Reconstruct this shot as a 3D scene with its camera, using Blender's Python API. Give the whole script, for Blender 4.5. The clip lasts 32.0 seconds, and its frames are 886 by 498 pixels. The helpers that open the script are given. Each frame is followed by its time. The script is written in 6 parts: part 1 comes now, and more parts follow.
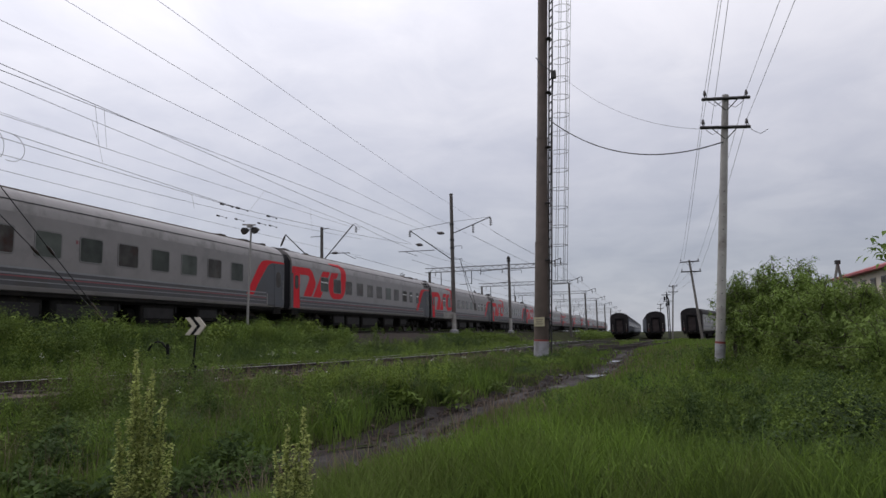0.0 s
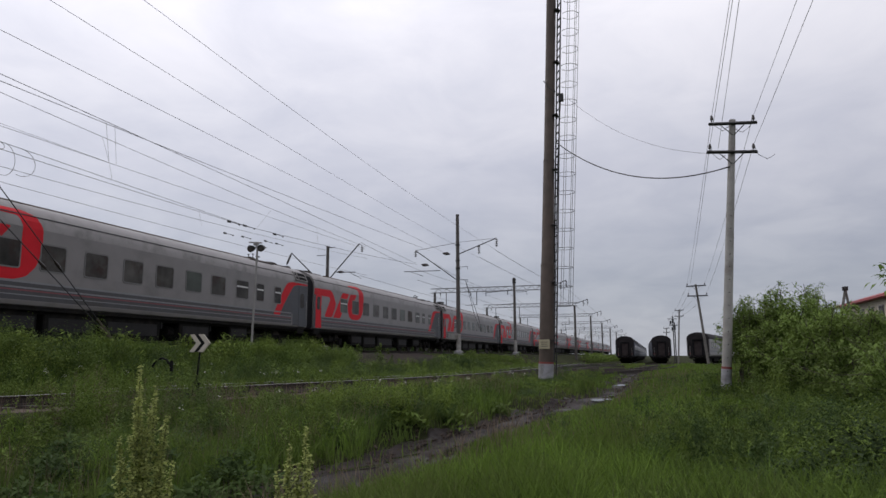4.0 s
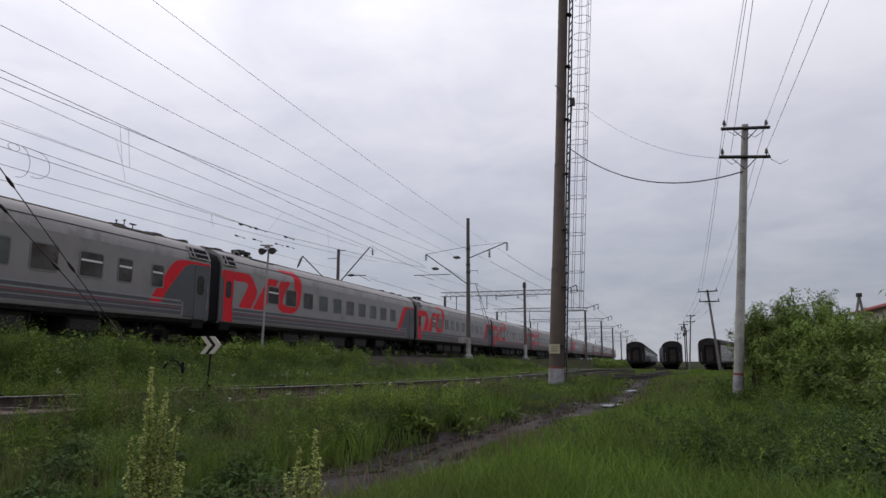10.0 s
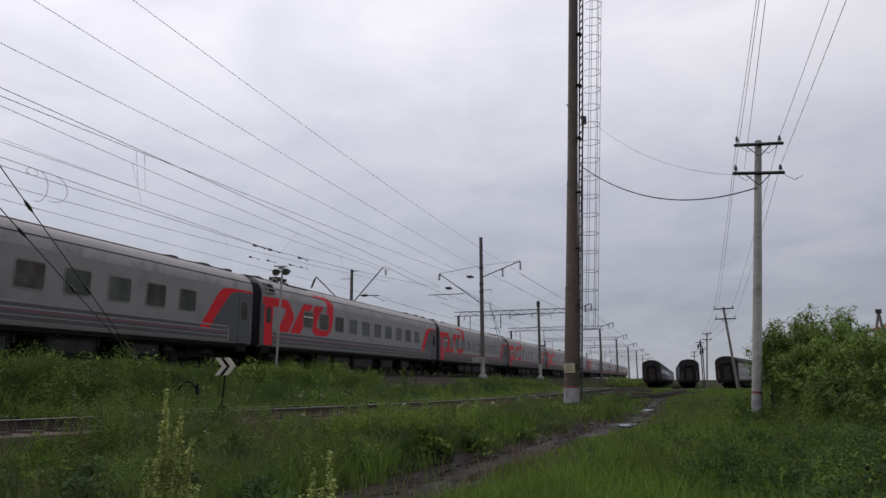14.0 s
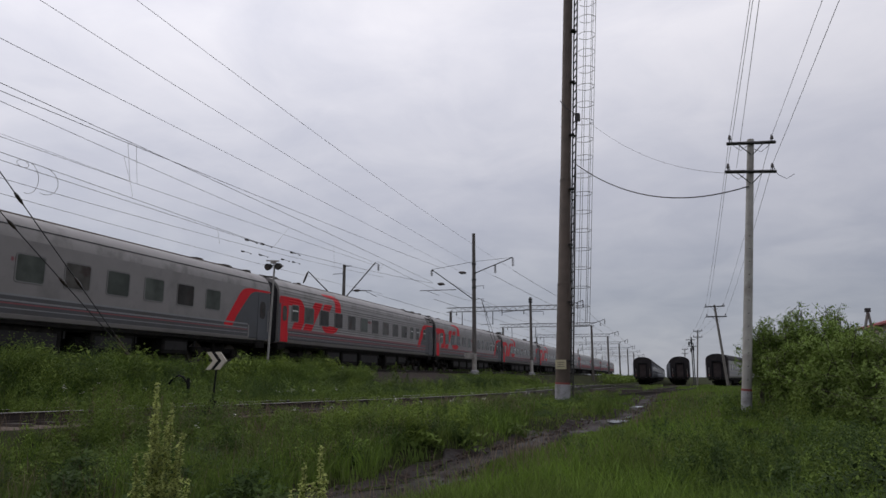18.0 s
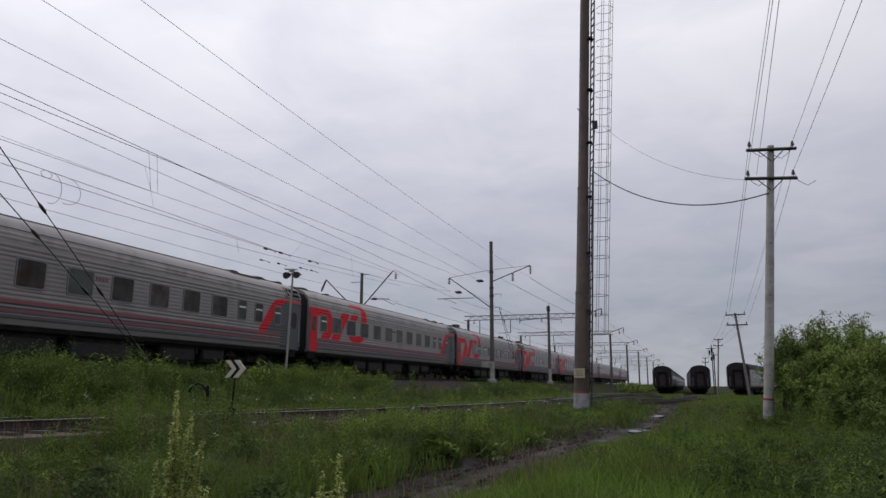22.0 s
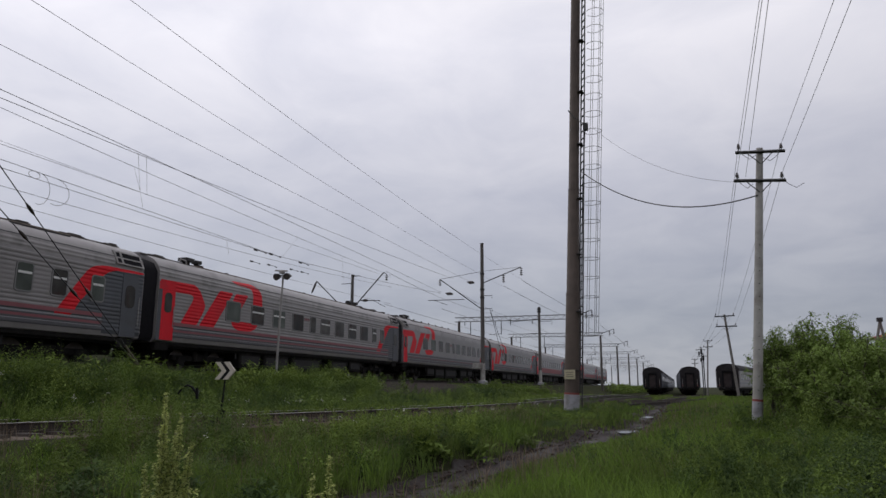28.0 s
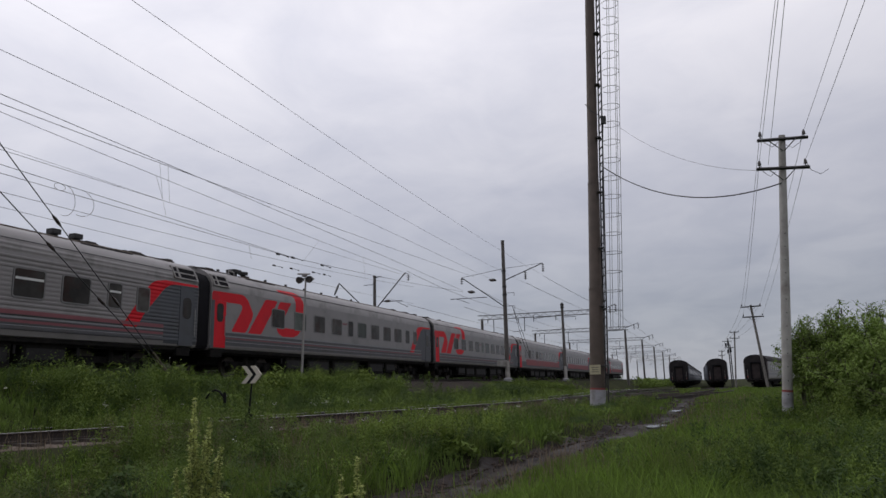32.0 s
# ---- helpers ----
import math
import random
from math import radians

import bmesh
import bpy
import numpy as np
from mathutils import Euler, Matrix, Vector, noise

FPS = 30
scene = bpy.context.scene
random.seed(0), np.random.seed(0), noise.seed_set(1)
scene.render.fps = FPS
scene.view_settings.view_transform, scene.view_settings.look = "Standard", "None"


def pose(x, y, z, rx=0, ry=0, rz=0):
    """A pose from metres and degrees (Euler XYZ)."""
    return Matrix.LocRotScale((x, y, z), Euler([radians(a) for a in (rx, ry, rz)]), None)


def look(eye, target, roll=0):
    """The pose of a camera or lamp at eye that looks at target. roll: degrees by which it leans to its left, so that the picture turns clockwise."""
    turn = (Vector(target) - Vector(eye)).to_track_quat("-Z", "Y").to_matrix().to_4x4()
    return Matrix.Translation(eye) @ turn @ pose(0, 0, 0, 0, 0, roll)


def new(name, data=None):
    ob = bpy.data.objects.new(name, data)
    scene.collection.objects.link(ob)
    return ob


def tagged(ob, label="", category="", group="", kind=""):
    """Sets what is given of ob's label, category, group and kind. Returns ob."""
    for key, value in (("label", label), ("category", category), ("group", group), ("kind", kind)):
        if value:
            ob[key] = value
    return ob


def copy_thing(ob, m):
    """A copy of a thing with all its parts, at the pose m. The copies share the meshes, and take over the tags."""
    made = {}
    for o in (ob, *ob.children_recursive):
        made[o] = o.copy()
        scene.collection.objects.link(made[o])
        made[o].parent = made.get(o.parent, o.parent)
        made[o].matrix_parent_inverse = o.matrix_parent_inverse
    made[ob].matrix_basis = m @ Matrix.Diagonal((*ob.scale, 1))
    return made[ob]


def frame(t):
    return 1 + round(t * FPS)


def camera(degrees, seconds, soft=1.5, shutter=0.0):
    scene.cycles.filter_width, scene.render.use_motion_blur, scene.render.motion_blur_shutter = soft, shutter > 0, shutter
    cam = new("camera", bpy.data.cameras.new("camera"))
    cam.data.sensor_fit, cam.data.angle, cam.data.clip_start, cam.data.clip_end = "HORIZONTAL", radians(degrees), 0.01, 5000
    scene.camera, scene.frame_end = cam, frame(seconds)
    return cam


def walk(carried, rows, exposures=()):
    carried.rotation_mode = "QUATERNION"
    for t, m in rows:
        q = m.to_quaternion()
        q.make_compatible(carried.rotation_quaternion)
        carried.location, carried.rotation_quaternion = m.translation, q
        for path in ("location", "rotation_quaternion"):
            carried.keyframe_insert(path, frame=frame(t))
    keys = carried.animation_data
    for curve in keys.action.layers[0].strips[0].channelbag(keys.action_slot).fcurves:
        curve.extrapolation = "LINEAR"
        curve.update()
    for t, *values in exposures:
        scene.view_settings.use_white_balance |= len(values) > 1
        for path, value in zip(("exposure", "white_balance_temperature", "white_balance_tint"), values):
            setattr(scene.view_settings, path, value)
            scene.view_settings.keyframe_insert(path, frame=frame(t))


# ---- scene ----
cam = camera(65.04, 32.0)
EYE = (0.0, 0.0, 1.4)
# seconds and the camera's turn in degrees; it is held by hand on one spot
PATH = [
    (0, 97.114, 1.218, 16.173), (0.5, 97.322, 0.801, 15.946), (1, 97.662, 0.657, 15.908), (1.5, 98.0, 0.58, 16.014),
    (2, 98.334, 0.539, 16.07), (2.5, 98.629, 0.551, 16.281), (3, 98.758, 0.432, 16.366), (3.5, 98.82, 0.385, 16.512),
    (5.5, 98.776, 0.263, 16.474), (6, 98.917, 0.44, 16.488), (6.5, 99.06, 0.31, 16.43), (7, 99.27, 0.257, 16.61),
    (7.5, 99.334, 0.082, 16.677), (8, 99.251, -0.045, 16.79), (8.5, 99.151, -0.134, 16.863), (9, 99.03, -0.17, 17.009),
    (9.5, 99.041, -0.176, 17.18), (10, 99.123, -0.115, 17.322), (10.5, 99.285, -0.191, 17.492), (11, 99.458, -0.097, 17.712),
    (11.5, 99.674, 0.01, 17.834), (12, 99.836, 0.287, 18.108), (12.5, 99.893, 0.324, 18.551), (13, 100.017, 0.541, 18.847),
    (13.5, 100.302, 0.491, 18.829), (14, 100.727, 0.225, 18.474), (14.5, 100.973, 0.112, 18.219), (16.5, 100.577, -0.037, 17.654),
    (17, 100.421, -0.165, 17.699), (17.5, 100.393, -0.117, 17.747), (18, 100.38, -0.114, 17.8), (18.5, 100.421, 0.337, 18.033),
    (19, 100.376, 0.474, 18.476), (19.5, 100.409, 0.487, 18.892), (20, 100.488, 0.432, 19.161), (20.5, 100.661, 0.427, 19.311),
    (21, 100.87, 0.23, 19.29), (21.5, 100.972, -0.053, 19.364), (22, 101.054, -0.239, 19.231), (22.5, 100.996, -0.408, 19.191),
    (23, 100.808, -0.237, 19.164), (23.5, 100.641, -0.138, 19.121), (24, 100.495, -0.138, 19.115), (24.5, 100.376, -0.042, 19.035),
    (25, 100.441, -0.154, 18.874), (25.5, 100.589, -0.157, 18.678), (27.5, 101.203, 0.057, 18.468), (28, 101.18, -0.144, 18.483),
    (28.5, 101.075, -0.296, 18.638), (29, 100.947, -0.234, 18.91), (29.5, 100.89, -0.346, 19.063), (30, 100.814, -0.259, 19.031),
    (30.5, 100.797, -0.183, 18.969), (31, 100.829, 0.11, 19.085), (31.5, 100.917, 0.857, 19.738), (32, 101.096, 1.253, 20.5),
]

walk(cam, [(t, pose(*EYE, a, b, c)) for t, a, b, c in PATH],
     [(0, 0.02), (3, -0.06), (6, -0.05), (9, -0.05), (13, -0.14), (15, -0.23), (17, -0.28), (19, -0.20), (25, -0.20), (32, -0.23)])

# ---- sky and light: an overcast day ----
world = bpy.data.worlds.new("overcast_sky")
scene.world = world
world.use_nodes = True


def make_sky():
    nt = world.node_tree
    nd, ln = nt.nodes, nt.links
    nd.clear()
    out = nd.new("ShaderNodeOutputWorld")
    bg = nd.new("ShaderNodeBackground")
    bg.inputs["Strength"].default_value = SKY_STRENGTH
    sky = nd.new("ShaderNodeTexSky")
    sky.sky_type = "NISHITA"
    sky.sun_disc = False
    sky.sun_elevation, sky.sun_rotation = radians(48), radians(-70)
    dim = nd.new("ShaderNodeMix")
    dim.data_type, dim.blend_type = "RGBA", "MULTIPLY"
    dim.inputs["Factor"].default_value = 1.0
    ln.new(sky.outputs[0], dim.inputs["A"])
    dim.inputs["B"].default_value = (0.1, 0.1, 0.1, 1)
    co = nd.new("ShaderNodeTexCoord")
    sep = nd.new("ShaderNodeSeparateXYZ")
    ln.new(co.outputs["Generated"], sep.inputs[0])
    # lighter overhead, greyer and bluer near the horizon
    ramp = nd.new("ShaderNodeValToRGB")
    cr = ramp.color_ramp
    cr.elements[0].position, cr.elements[0].color = 0.0, (0.455, 0.475, 0.535, 1)
    cr.elements[1].position, cr.elements[1].color = 1.0, (1.02, 1.0, 1.075, 1)
    for p, c in ((0.10, (0.425, 0.447, 0.518, 1)), (0.24, (0.61, 0.617, 0.70, 1)), (0.46, (0.98, 0.965, 1.045, 1))):
        e = cr.elements.new(p)
        e.color = c
    ln.new(sep.outputs["Z"], ramp.inputs[0])
    # flat layers of cloud: the pattern is stretched sideways by dividing by height
    add = nd.new("ShaderNodeMath")
    add.operation = "ADD"
    add.inputs[1].default_value = 0.22
    ln.new(sep.outputs["Z"], add.inputs[0])
    div = nd.new("ShaderNodeVectorMath")
    div.operation = "DIVIDE"
    cmb = nd.new("ShaderNodeCombineXYZ")
    for i in range(3):
        ln.new(add.outputs[0], cmb.inputs[i])
    ln.new(co.outputs["Generated"], div.inputs[0])
    ln.new(cmb.outputs[0], div.inputs[1])
    n1 = nd.new("ShaderNodeTexNoise")
    n1.inputs["Scale"].default_value, n1.inputs["Detail"].default_value = 3.1, 7
    n1.inputs["Roughness"].default_value = 0.55
    n1.inputs["Distortion"].default_value = 0.4
    ln.new(div.outputs[0], n1.inputs["Vector"])
    cl = nd.new("ShaderNodeValToRGB")
    cl.color_ramp.elements[0].position, cl.color_ramp.elements[0].color = 0.30, (0.855, 0.868, 0.90, 1)
    cl.color_ramp.elements[1].position, cl.color_ramp.elements[1].color = 0.68, (1.05, 1.045, 1.035, 1)
    ln.new(n1.outputs["Fac"], cl.inputs[0])
    mul = nd.new("ShaderNodeMix")
    mul.data_type, mul.blend_type = "RGBA", "MULTIPLY"
    mul.inputs["Factor"].default_value = 1.0
    ln.new(ramp.outputs[0], mul.inputs["A"])
    # the veiled sun makes one half of the sky a little lighter
    lit = nd.new("ShaderNodeMapRange")
    lit.inputs["From Min"].default_value, lit.inputs["From Max"].default_value = -1.0, 1.0
    lit.inputs["To Min"].default_value, lit.inputs["To Max"].default_value = 1.19, 0.85
    ln.new(sep.outputs["X"], lit.inputs["Value"])
    glow = nd.new("ShaderNodeVectorMath")
    glow.operation = "SCALE"
    ln.new(cl.outputs[0], glow.inputs[0])
    ln.new(lit.outputs[0], glow.inputs["Scale"])
    ln.new(glow.outputs[0], mul.inputs["B"])
    mix = nd.new("ShaderNodeMix")
    mix.data_type = "RGBA"
    mix.inputs["Factor"].default_value = 0.93
    ln.new(dim.outputs["Result"], mix.inputs["A"])
    ln.new(mul.outputs["Result"], mix.inputs["B"])
    ln.new(mix.outputs["Result"], bg.inputs["Color"])
    ln.new(bg.outputs[0], out.inputs[0])


SKY_STRENGTH = 1.0
make_sky()
sun_data = bpy.data.lights.new("sun", "SUN")
sun_data.energy, sun_data.angle, sun_data.color = 0.7, radians(25), (1.0, 0.96, 0.9)
sun = new("sun", sun_data)
sun.matrix_world = look((-70, 40, 80), (0, 20, 0))

# ---- materials ----


def mat(name, color, rough=0.7, metal=0.0, vary=0.25, scale=6.0, bump=0.0, bscale=40.0, dirt=None, dscale=1.2, dmin=0.5, spec=0.5, rand=0.0, island=0.0, trans=0.0, wet=None):
    m = bpy.data.materials.new(name)
    m.use_nodes = True
    nt = m.node_tree
    nd, ln = nt.nodes, nt.links
    b = nd["Principled BSDF"]
    b.inputs["Roughness"].default_value, b.inputs["Metallic"].default_value = rough, metal
    b.inputs["Specular IOR Level"].default_value = spec
    co = nd.new("ShaderNodeTexCoord")
    n = nd.new("ShaderNodeTexNoise")
    n.inputs["Scale"].default_value, n.inputs["Detail"].default_value = scale, 5
    ln.new(co.outputs["Object"], n.inputs["Vector"])
    r = nd.new("ShaderNodeMapRange")
    r.inputs["From Min"].default_value, r.inputs["From Max"].default_value = 0.3, 0.7
    r.inputs["To Min"].default_value, r.inputs["To Max"].default_value = 1 - vary, 1 + vary
    ln.new(n.outputs["Fac"], r.inputs["Value"])
    fac = r.outputs[0]
    for amount, sock in ((rand, "ShaderNodeObjectInfo"), (island, "ShaderNodeNewGeometry")):
        if amount:
            src = nd.new(sock)
            rr = nd.new("ShaderNodeMapRange")
            rr.inputs["To Min"].default_value, rr.inputs["To Max"].default_value = 1 - amount, 1 + amount
            ln.new(src.outputs["Random" if sock.endswith("Info") else "Random Per Island"], rr.inputs["Value"])
            mm = nd.new("ShaderNodeMath")
            mm.operation = "MULTIPLY"
            ln.new(fac, mm.inputs[0])
            ln.new(rr.outputs[0], mm.inputs[1])
            fac = mm.outputs[0]
    v = nd.new("ShaderNodeVectorMath")
    v.operation = "SCALE"
    v.inputs[0].default_value = color
    ln.new(fac, v.inputs["Scale"])
    col = v.outputs[0]
    if dirt:
        n2 = nd.new("ShaderNodeTexNoise")
        n2.inputs["Scale"].default_value, n2.inputs["Detail"].default_value = dscale, 7
        n2.inputs["Roughness"].default_value = 0.65
        ln.new(co.outputs["Object"], n2.inputs["Vector"])
        r2 = nd.new("ShaderNodeMapRange")
        r2.inputs["From Min"].default_value, r2.inputs["From Max"].default_value = dmin, dmin + 0.2
        r2.clamp = True
        ln.new(n2.outputs["Fac"], r2.inputs["Value"])
        mx = nd.new("ShaderNodeMix")
        mx.data_type = "RGBA"
        ln.new(r2.outputs[0], mx.inputs["Factor"])
        ln.new(col, mx.inputs["A"])
        mx.inputs["B"].default_value = (*dirt, 1)
        col = mx.outputs["Result"]
    ln.new(col, b.inputs["Base Color"])
    if bump:
        nb = nd.new("ShaderNodeTexNoise")
        nb.inputs["Scale"].default_value, nb.inputs["Detail"].default_value = bscale, 4
        ln.new(co.outputs["Object"], nb.inputs["Vector"])
        bp = nd.new("ShaderNodeBump")
        bp.inputs["Strength"].default_value, bp.inputs["Distance"].default_value = bump, 0.02
        ln.new(nb.outputs["Fac"], bp.inputs["Height"])
        ln.new(bp.outputs[0], b.inputs["Normal"])
    if wet:
        nw = nd.new("ShaderNodeTexNoise")
        nw.inputs["Scale"].default_value, nw.inputs["Detail"].default_value = wet[0], 5
        ln.new(co.outputs["Object"], nw.inputs["Vector"])
        rw = nd.new("ShaderNodeMapRange")
        rw.inputs["From Min"].default_value, rw.inputs["From Max"].default_value = 0.38, 0.62
        rw.inputs["To Min"].default_value, rw.inputs["To Max"].default_value = wet[1], wet[2]
        rw.clamp = True
        ln.new(nw.outputs["Fac"], rw.inputs["Value"])
        ln.new(rw.outputs[0], b.inputs["Roughness"])
    if trans:
        tr = nd.new("ShaderNodeBsdfTranslucent")
        ln.new(col, tr.inputs["Color"])
        ms = nd.new("ShaderNodeMixShader")
        ms.inputs[0].default_value = trans
        ln.new(b.outputs[0], ms.inputs[1])
        ln.new(tr.outputs[0], ms.inputs[2])
        ln.new(ms.outputs[0], nd["Material Output"].inputs[0])
    return m


SILVER = mat("silver_grey_paint", (0.196, 0.184, 0.181), 0.36, 0.0, 0.06, 1.5, dirt=(0.138, 0.131, 0.128), dscale=0.7, dmin=0.52)
ROOFGREY = mat("grey_roof_paint", (0.228, 0.215, 0.210), 0.40, 0, 0.08, 1.0, dirt=(0.11, 0.104, 0.098), dscale=0.8, dmin=0.5)
LOWGREY = mat("dark_grey_paint", (0.058, 0.058, 0.064), 0.55, 0, 0.08, 2, dirt=(0.05, 0.046, 0.042), dscale=0.9)
ENDGREY = mat("slate_grey_paint", (0.055, 0.060, 0.070), 0.55, 0, 0.06, 2, dirt=(0.045, 0.044, 0.045), dscale=0.8)
PALELINE = mat("pale_grey_line", (0.20, 0.204, 0.215), 0.55, 0, 0.06, 3)
RED = mat("signal_red_paint", (0.56, 0.010, 0.020), 0.55, 0, 0.08, 2, spec=0.2, dirt=(0.40, 0.018, 0.028), dscale=0.8, dmin=0.54)
BANDRED = mat("dusty_red_band", (0.235, 0.045, 0.05), 0.55, 0, 0.1, 2, dirt=(0.15, 0.06, 0.06), dscale=0.8)
MAROON = mat("dull_red_line", (0.185, 0.052, 0.062), 0.5, 0, 0.08, 3)
VENT = mat("grimy_brown_vent", (0.060, 0.052, 0.047), 0.8, 0.1, 0.3, 6)
DUCT = mat("rusty_tan_duct", (0.15, 0.125, 0.105), 0.8, 0, 0.3, 3)
RUBBER = mat("black_rubber", (0.010, 0.0095, 0.0115), 0.9, 0, 0.15, 8, spec=0.12)
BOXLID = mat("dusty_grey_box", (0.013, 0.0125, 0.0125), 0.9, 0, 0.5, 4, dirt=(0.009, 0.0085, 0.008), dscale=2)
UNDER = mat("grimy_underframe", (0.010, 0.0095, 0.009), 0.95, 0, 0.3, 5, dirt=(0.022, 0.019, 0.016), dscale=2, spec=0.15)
GLASS = mat("dark_window_glass", (0.052, 0.049, 0.045), 0.08, 0, 0.5, 1.4, dirt=(0.045, 0.024, 0.020), dscale=1.1, dmin=0.52, spec=0.25, rand=0.45)
GLASSGREEN = mat("dusty_window_glass", (0.066, 0.074, 0.066), 0.15, 0, 0.4, 1.2, spec=0.25, rand=0.35)
for m in (GLASS, GLASSGREEN):
    m.node_tree.nodes["Principled BSDF"].inputs["IOR"].default_value = 1.28
FRAME = mat("grey_window_frame", (0.14, 0.137, 0.135), 0.5, 0, 0.05, 5)
WHITEBAR = mat("white_vent_sash", (0.6, 0.6, 0.58), 0.5, 0, 0.05, 5)
WHEEL = mat("worn_wheel_steel", (0.06, 0.05, 0.045), 0.55, 0.6, 0.2, 6)
OLDGREEN = mat("faded_dark_coach_paint", (0.020, 0.018, 0.0195), 0.8, 0, 0.15, 2, dirt=(0.032, 0.028, 0.026), dscale=1, spec=0.2)
DUSTY = mat("dusty_brown_door_paint", (0.045, 0.036, 0.036), 0.8, 0, 0.25, 3, spec=0.2)
OLDBLUE = mat("weathered_blue_grey_paint", (0.085, 0.095, 0.12), 0.55, 0, 0.1, 2, dirt=(0.07, 0.065, 0.06), dscale=1)
CONCRETE = mat("weathered_concrete", (0.33, 0.32, 0.30), 0.85, 0, 0.15, 3, 0.3, 60, dirt=(0.21, 0.195, 0.18), dscale=1.6)
DARKCONC = mat("dark_aged_concrete", (0.092, 0.083, 0.077), 0.85, 0, 0.15, 3, 0.3, 60)
RUST = mat("brown_painted_steel", (0.078, 0.058, 0.046), 0.7, 0.0, 0.2, 2.5, 0.15, 50, dirt=(0.088, 0.063, 0.048), dscale=1.4, dmin=0.55)
STEEL = mat("galvanised_steel", (0.24, 0.245, 0.25), 0.5, 0.5, 0.12, 6)
DARKSTEEL = mat("dark_steel", (0.035, 0.034, 0.034), 0.6, 0.4, 0.2, 8)
LIGHTSTEEL = mat("pale_painted_steel", (0.27, 0.26, 0.25), 0.55, 0.2, 0.1, 5)
PALEFRAME = mat("grey_frame_paint", (0.23, 0.22, 0.21), 0.6, 0.0, 0.15, 5, dirt=(0.12, 0.10, 0.085), dscale=3)
WIRE = mat("dull_wire", (0.16, 0.16, 0.165), 0.6, 0.2, 0.1, 1)
CABLE = mat("black_cable", (0.02, 0.02, 0.021), 0.6, 0, 0.1, 2)
PORCELAIN = mat("brown_insulator_glaze", (0.035, 0.026, 0.024), 0.25, 0, 0.1, 9)
CREAM = mat("dirty_cream_paint", (0.50, 0.46, 0.39), 0.8, 0, 0.12, 4, 0.2, 50, dirt=(0.34, 0.30, 0.25), dscale=4)
FOOTPAINT = mat("grey_whitewash", (0.30, 0.30, 0.32), 0.85, 0, 0.12, 4, 0.2, 50, dirt=(0.17, 0.165, 0.16), dscale=3, dmin=0.48)
BLACKPAINT = mat("black_paint", (0.008, 0.008, 0.0085), 0.7, 0, 0.1, 5, spec=0.15)
REDBAND = mat("faded_red_band", (0.22, 0.05, 0.045), 0.8, 0, 0.15, 5)
PLATE = mat("cream_enamel_plate", (0.42, 0.38, 0.25), 0.6, 0, 0.1, 6)
PLATEINK = mat("grey_ink", (0.18, 0.16, 0.12), 0.7, 0, 0.1, 6)
WOODPOLE = mat("grey_weathered_wood", (0.15, 0.14, 0.13), 0.85, 0, 0.2, 6, 0.3, 40)
RAILSIDE = mat("rusty_rail_steel", (0.032, 0.024, 0.021), 0.8, 0.2, 0.25, 8)
RAILTOP = mat("worn_rail_top", (0.40, 0.39, 0.385), 0.4, 0.5, 0.15, 6)
SLEEPER = mat("old_timber_sleeper", (0.055, 0.045, 0.04), 0.9, 0, 0.2, 6, 0.4, 30, rand=0.25)
BALLAST = mat("dark_ballast", (0.048, 0.040, 0.036), 1.0, 0, 0.5, 9, 0.9, 14, dirt=(0.05, 0.05, 0.028), dscale=0.6, dmin=0.5, spec=0.05)
GRAVEL = mat("brown_gravel", (0.13, 0.105, 0.088), 1.0, 0, 0.35, 14, 0.7, 25, dirt=(0.07, 0.065, 0.04), dscale=1.2, dmin=0.5, spec=0.1)
SOIL = mat("grassy_soil", (0.030, 0.034, 0.015), 1.0, 0, 0.3, 0.9, 0.5, 6, dirt=(0.044, 0.046, 0.020), dscale=0.12, dmin=0.5, spec=0.05)
MUD = mat("wet_dark_mud", (0.028, 0.023, 0.022), 0.8, 0, 0.4, 2.5, 0.9, 9, dirt=(0.046, 0.038, 0.036), dscale=1.6, dmin=0.48, spec=0.09, wet=(0.9, 0.42, 0.95))
CLOD = mat("dry_earth_clods", (0.060, 0.047, 0.040), 0.95, 0, 0.3, 9, island=0.5, spec=0.1)
WATER = mat("puddle_water", (0.03, 0.027, 0.025), 0.11, 0, 0.3, 3, 0.12, 10, spec=0.35)
CREAMWALL = mat("cream_plaster", (0.50, 0.45, 0.37), 0.85, 0, 0.08, 1.5, 0.1, 30)
REDROOF = mat("red_metal_roof", (0.33, 0.055, 0.06), 0.5, 0, 0.08, 1.0)
GRASS_A = mat("fresh_grass", (0.128, 0.202, 0.034), 0.7, 0, 0.35, 0.9, dirt=(0.114, 0.146, 0.044), dscale=0.55, dmin=0.47, island=0.25, trans=0.25, spec=0.1)
GRASS_B = mat("deep_green_grass", (0.094, 0.142, 0.035), 0.75, 0, 0.4, 0.8, dirt=(0.144, 0.144, 0.060), dscale=0.5, dmin=0.5, island=0.25, trans=0.25, spec=0.08)
GRASS_DRY = mat("dry_seed_grass", (0.170, 0.132, 0.096), 0.8, 0, 0.25, 0.6, island=0.4, trans=0.15, spec=0.1)
LEAF_A = mat("weed_leaf", (0.140, 0.200, 0.044), 0.75, 0, 0.4, 0.9, dirt=(0.082, 0.120, 0.040), dscale=0.8, dmin=0.46, island=0.12, trans=0.3, spec=0.08)
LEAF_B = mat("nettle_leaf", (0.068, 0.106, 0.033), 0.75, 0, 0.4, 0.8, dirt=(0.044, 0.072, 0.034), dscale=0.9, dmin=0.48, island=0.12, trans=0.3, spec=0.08)
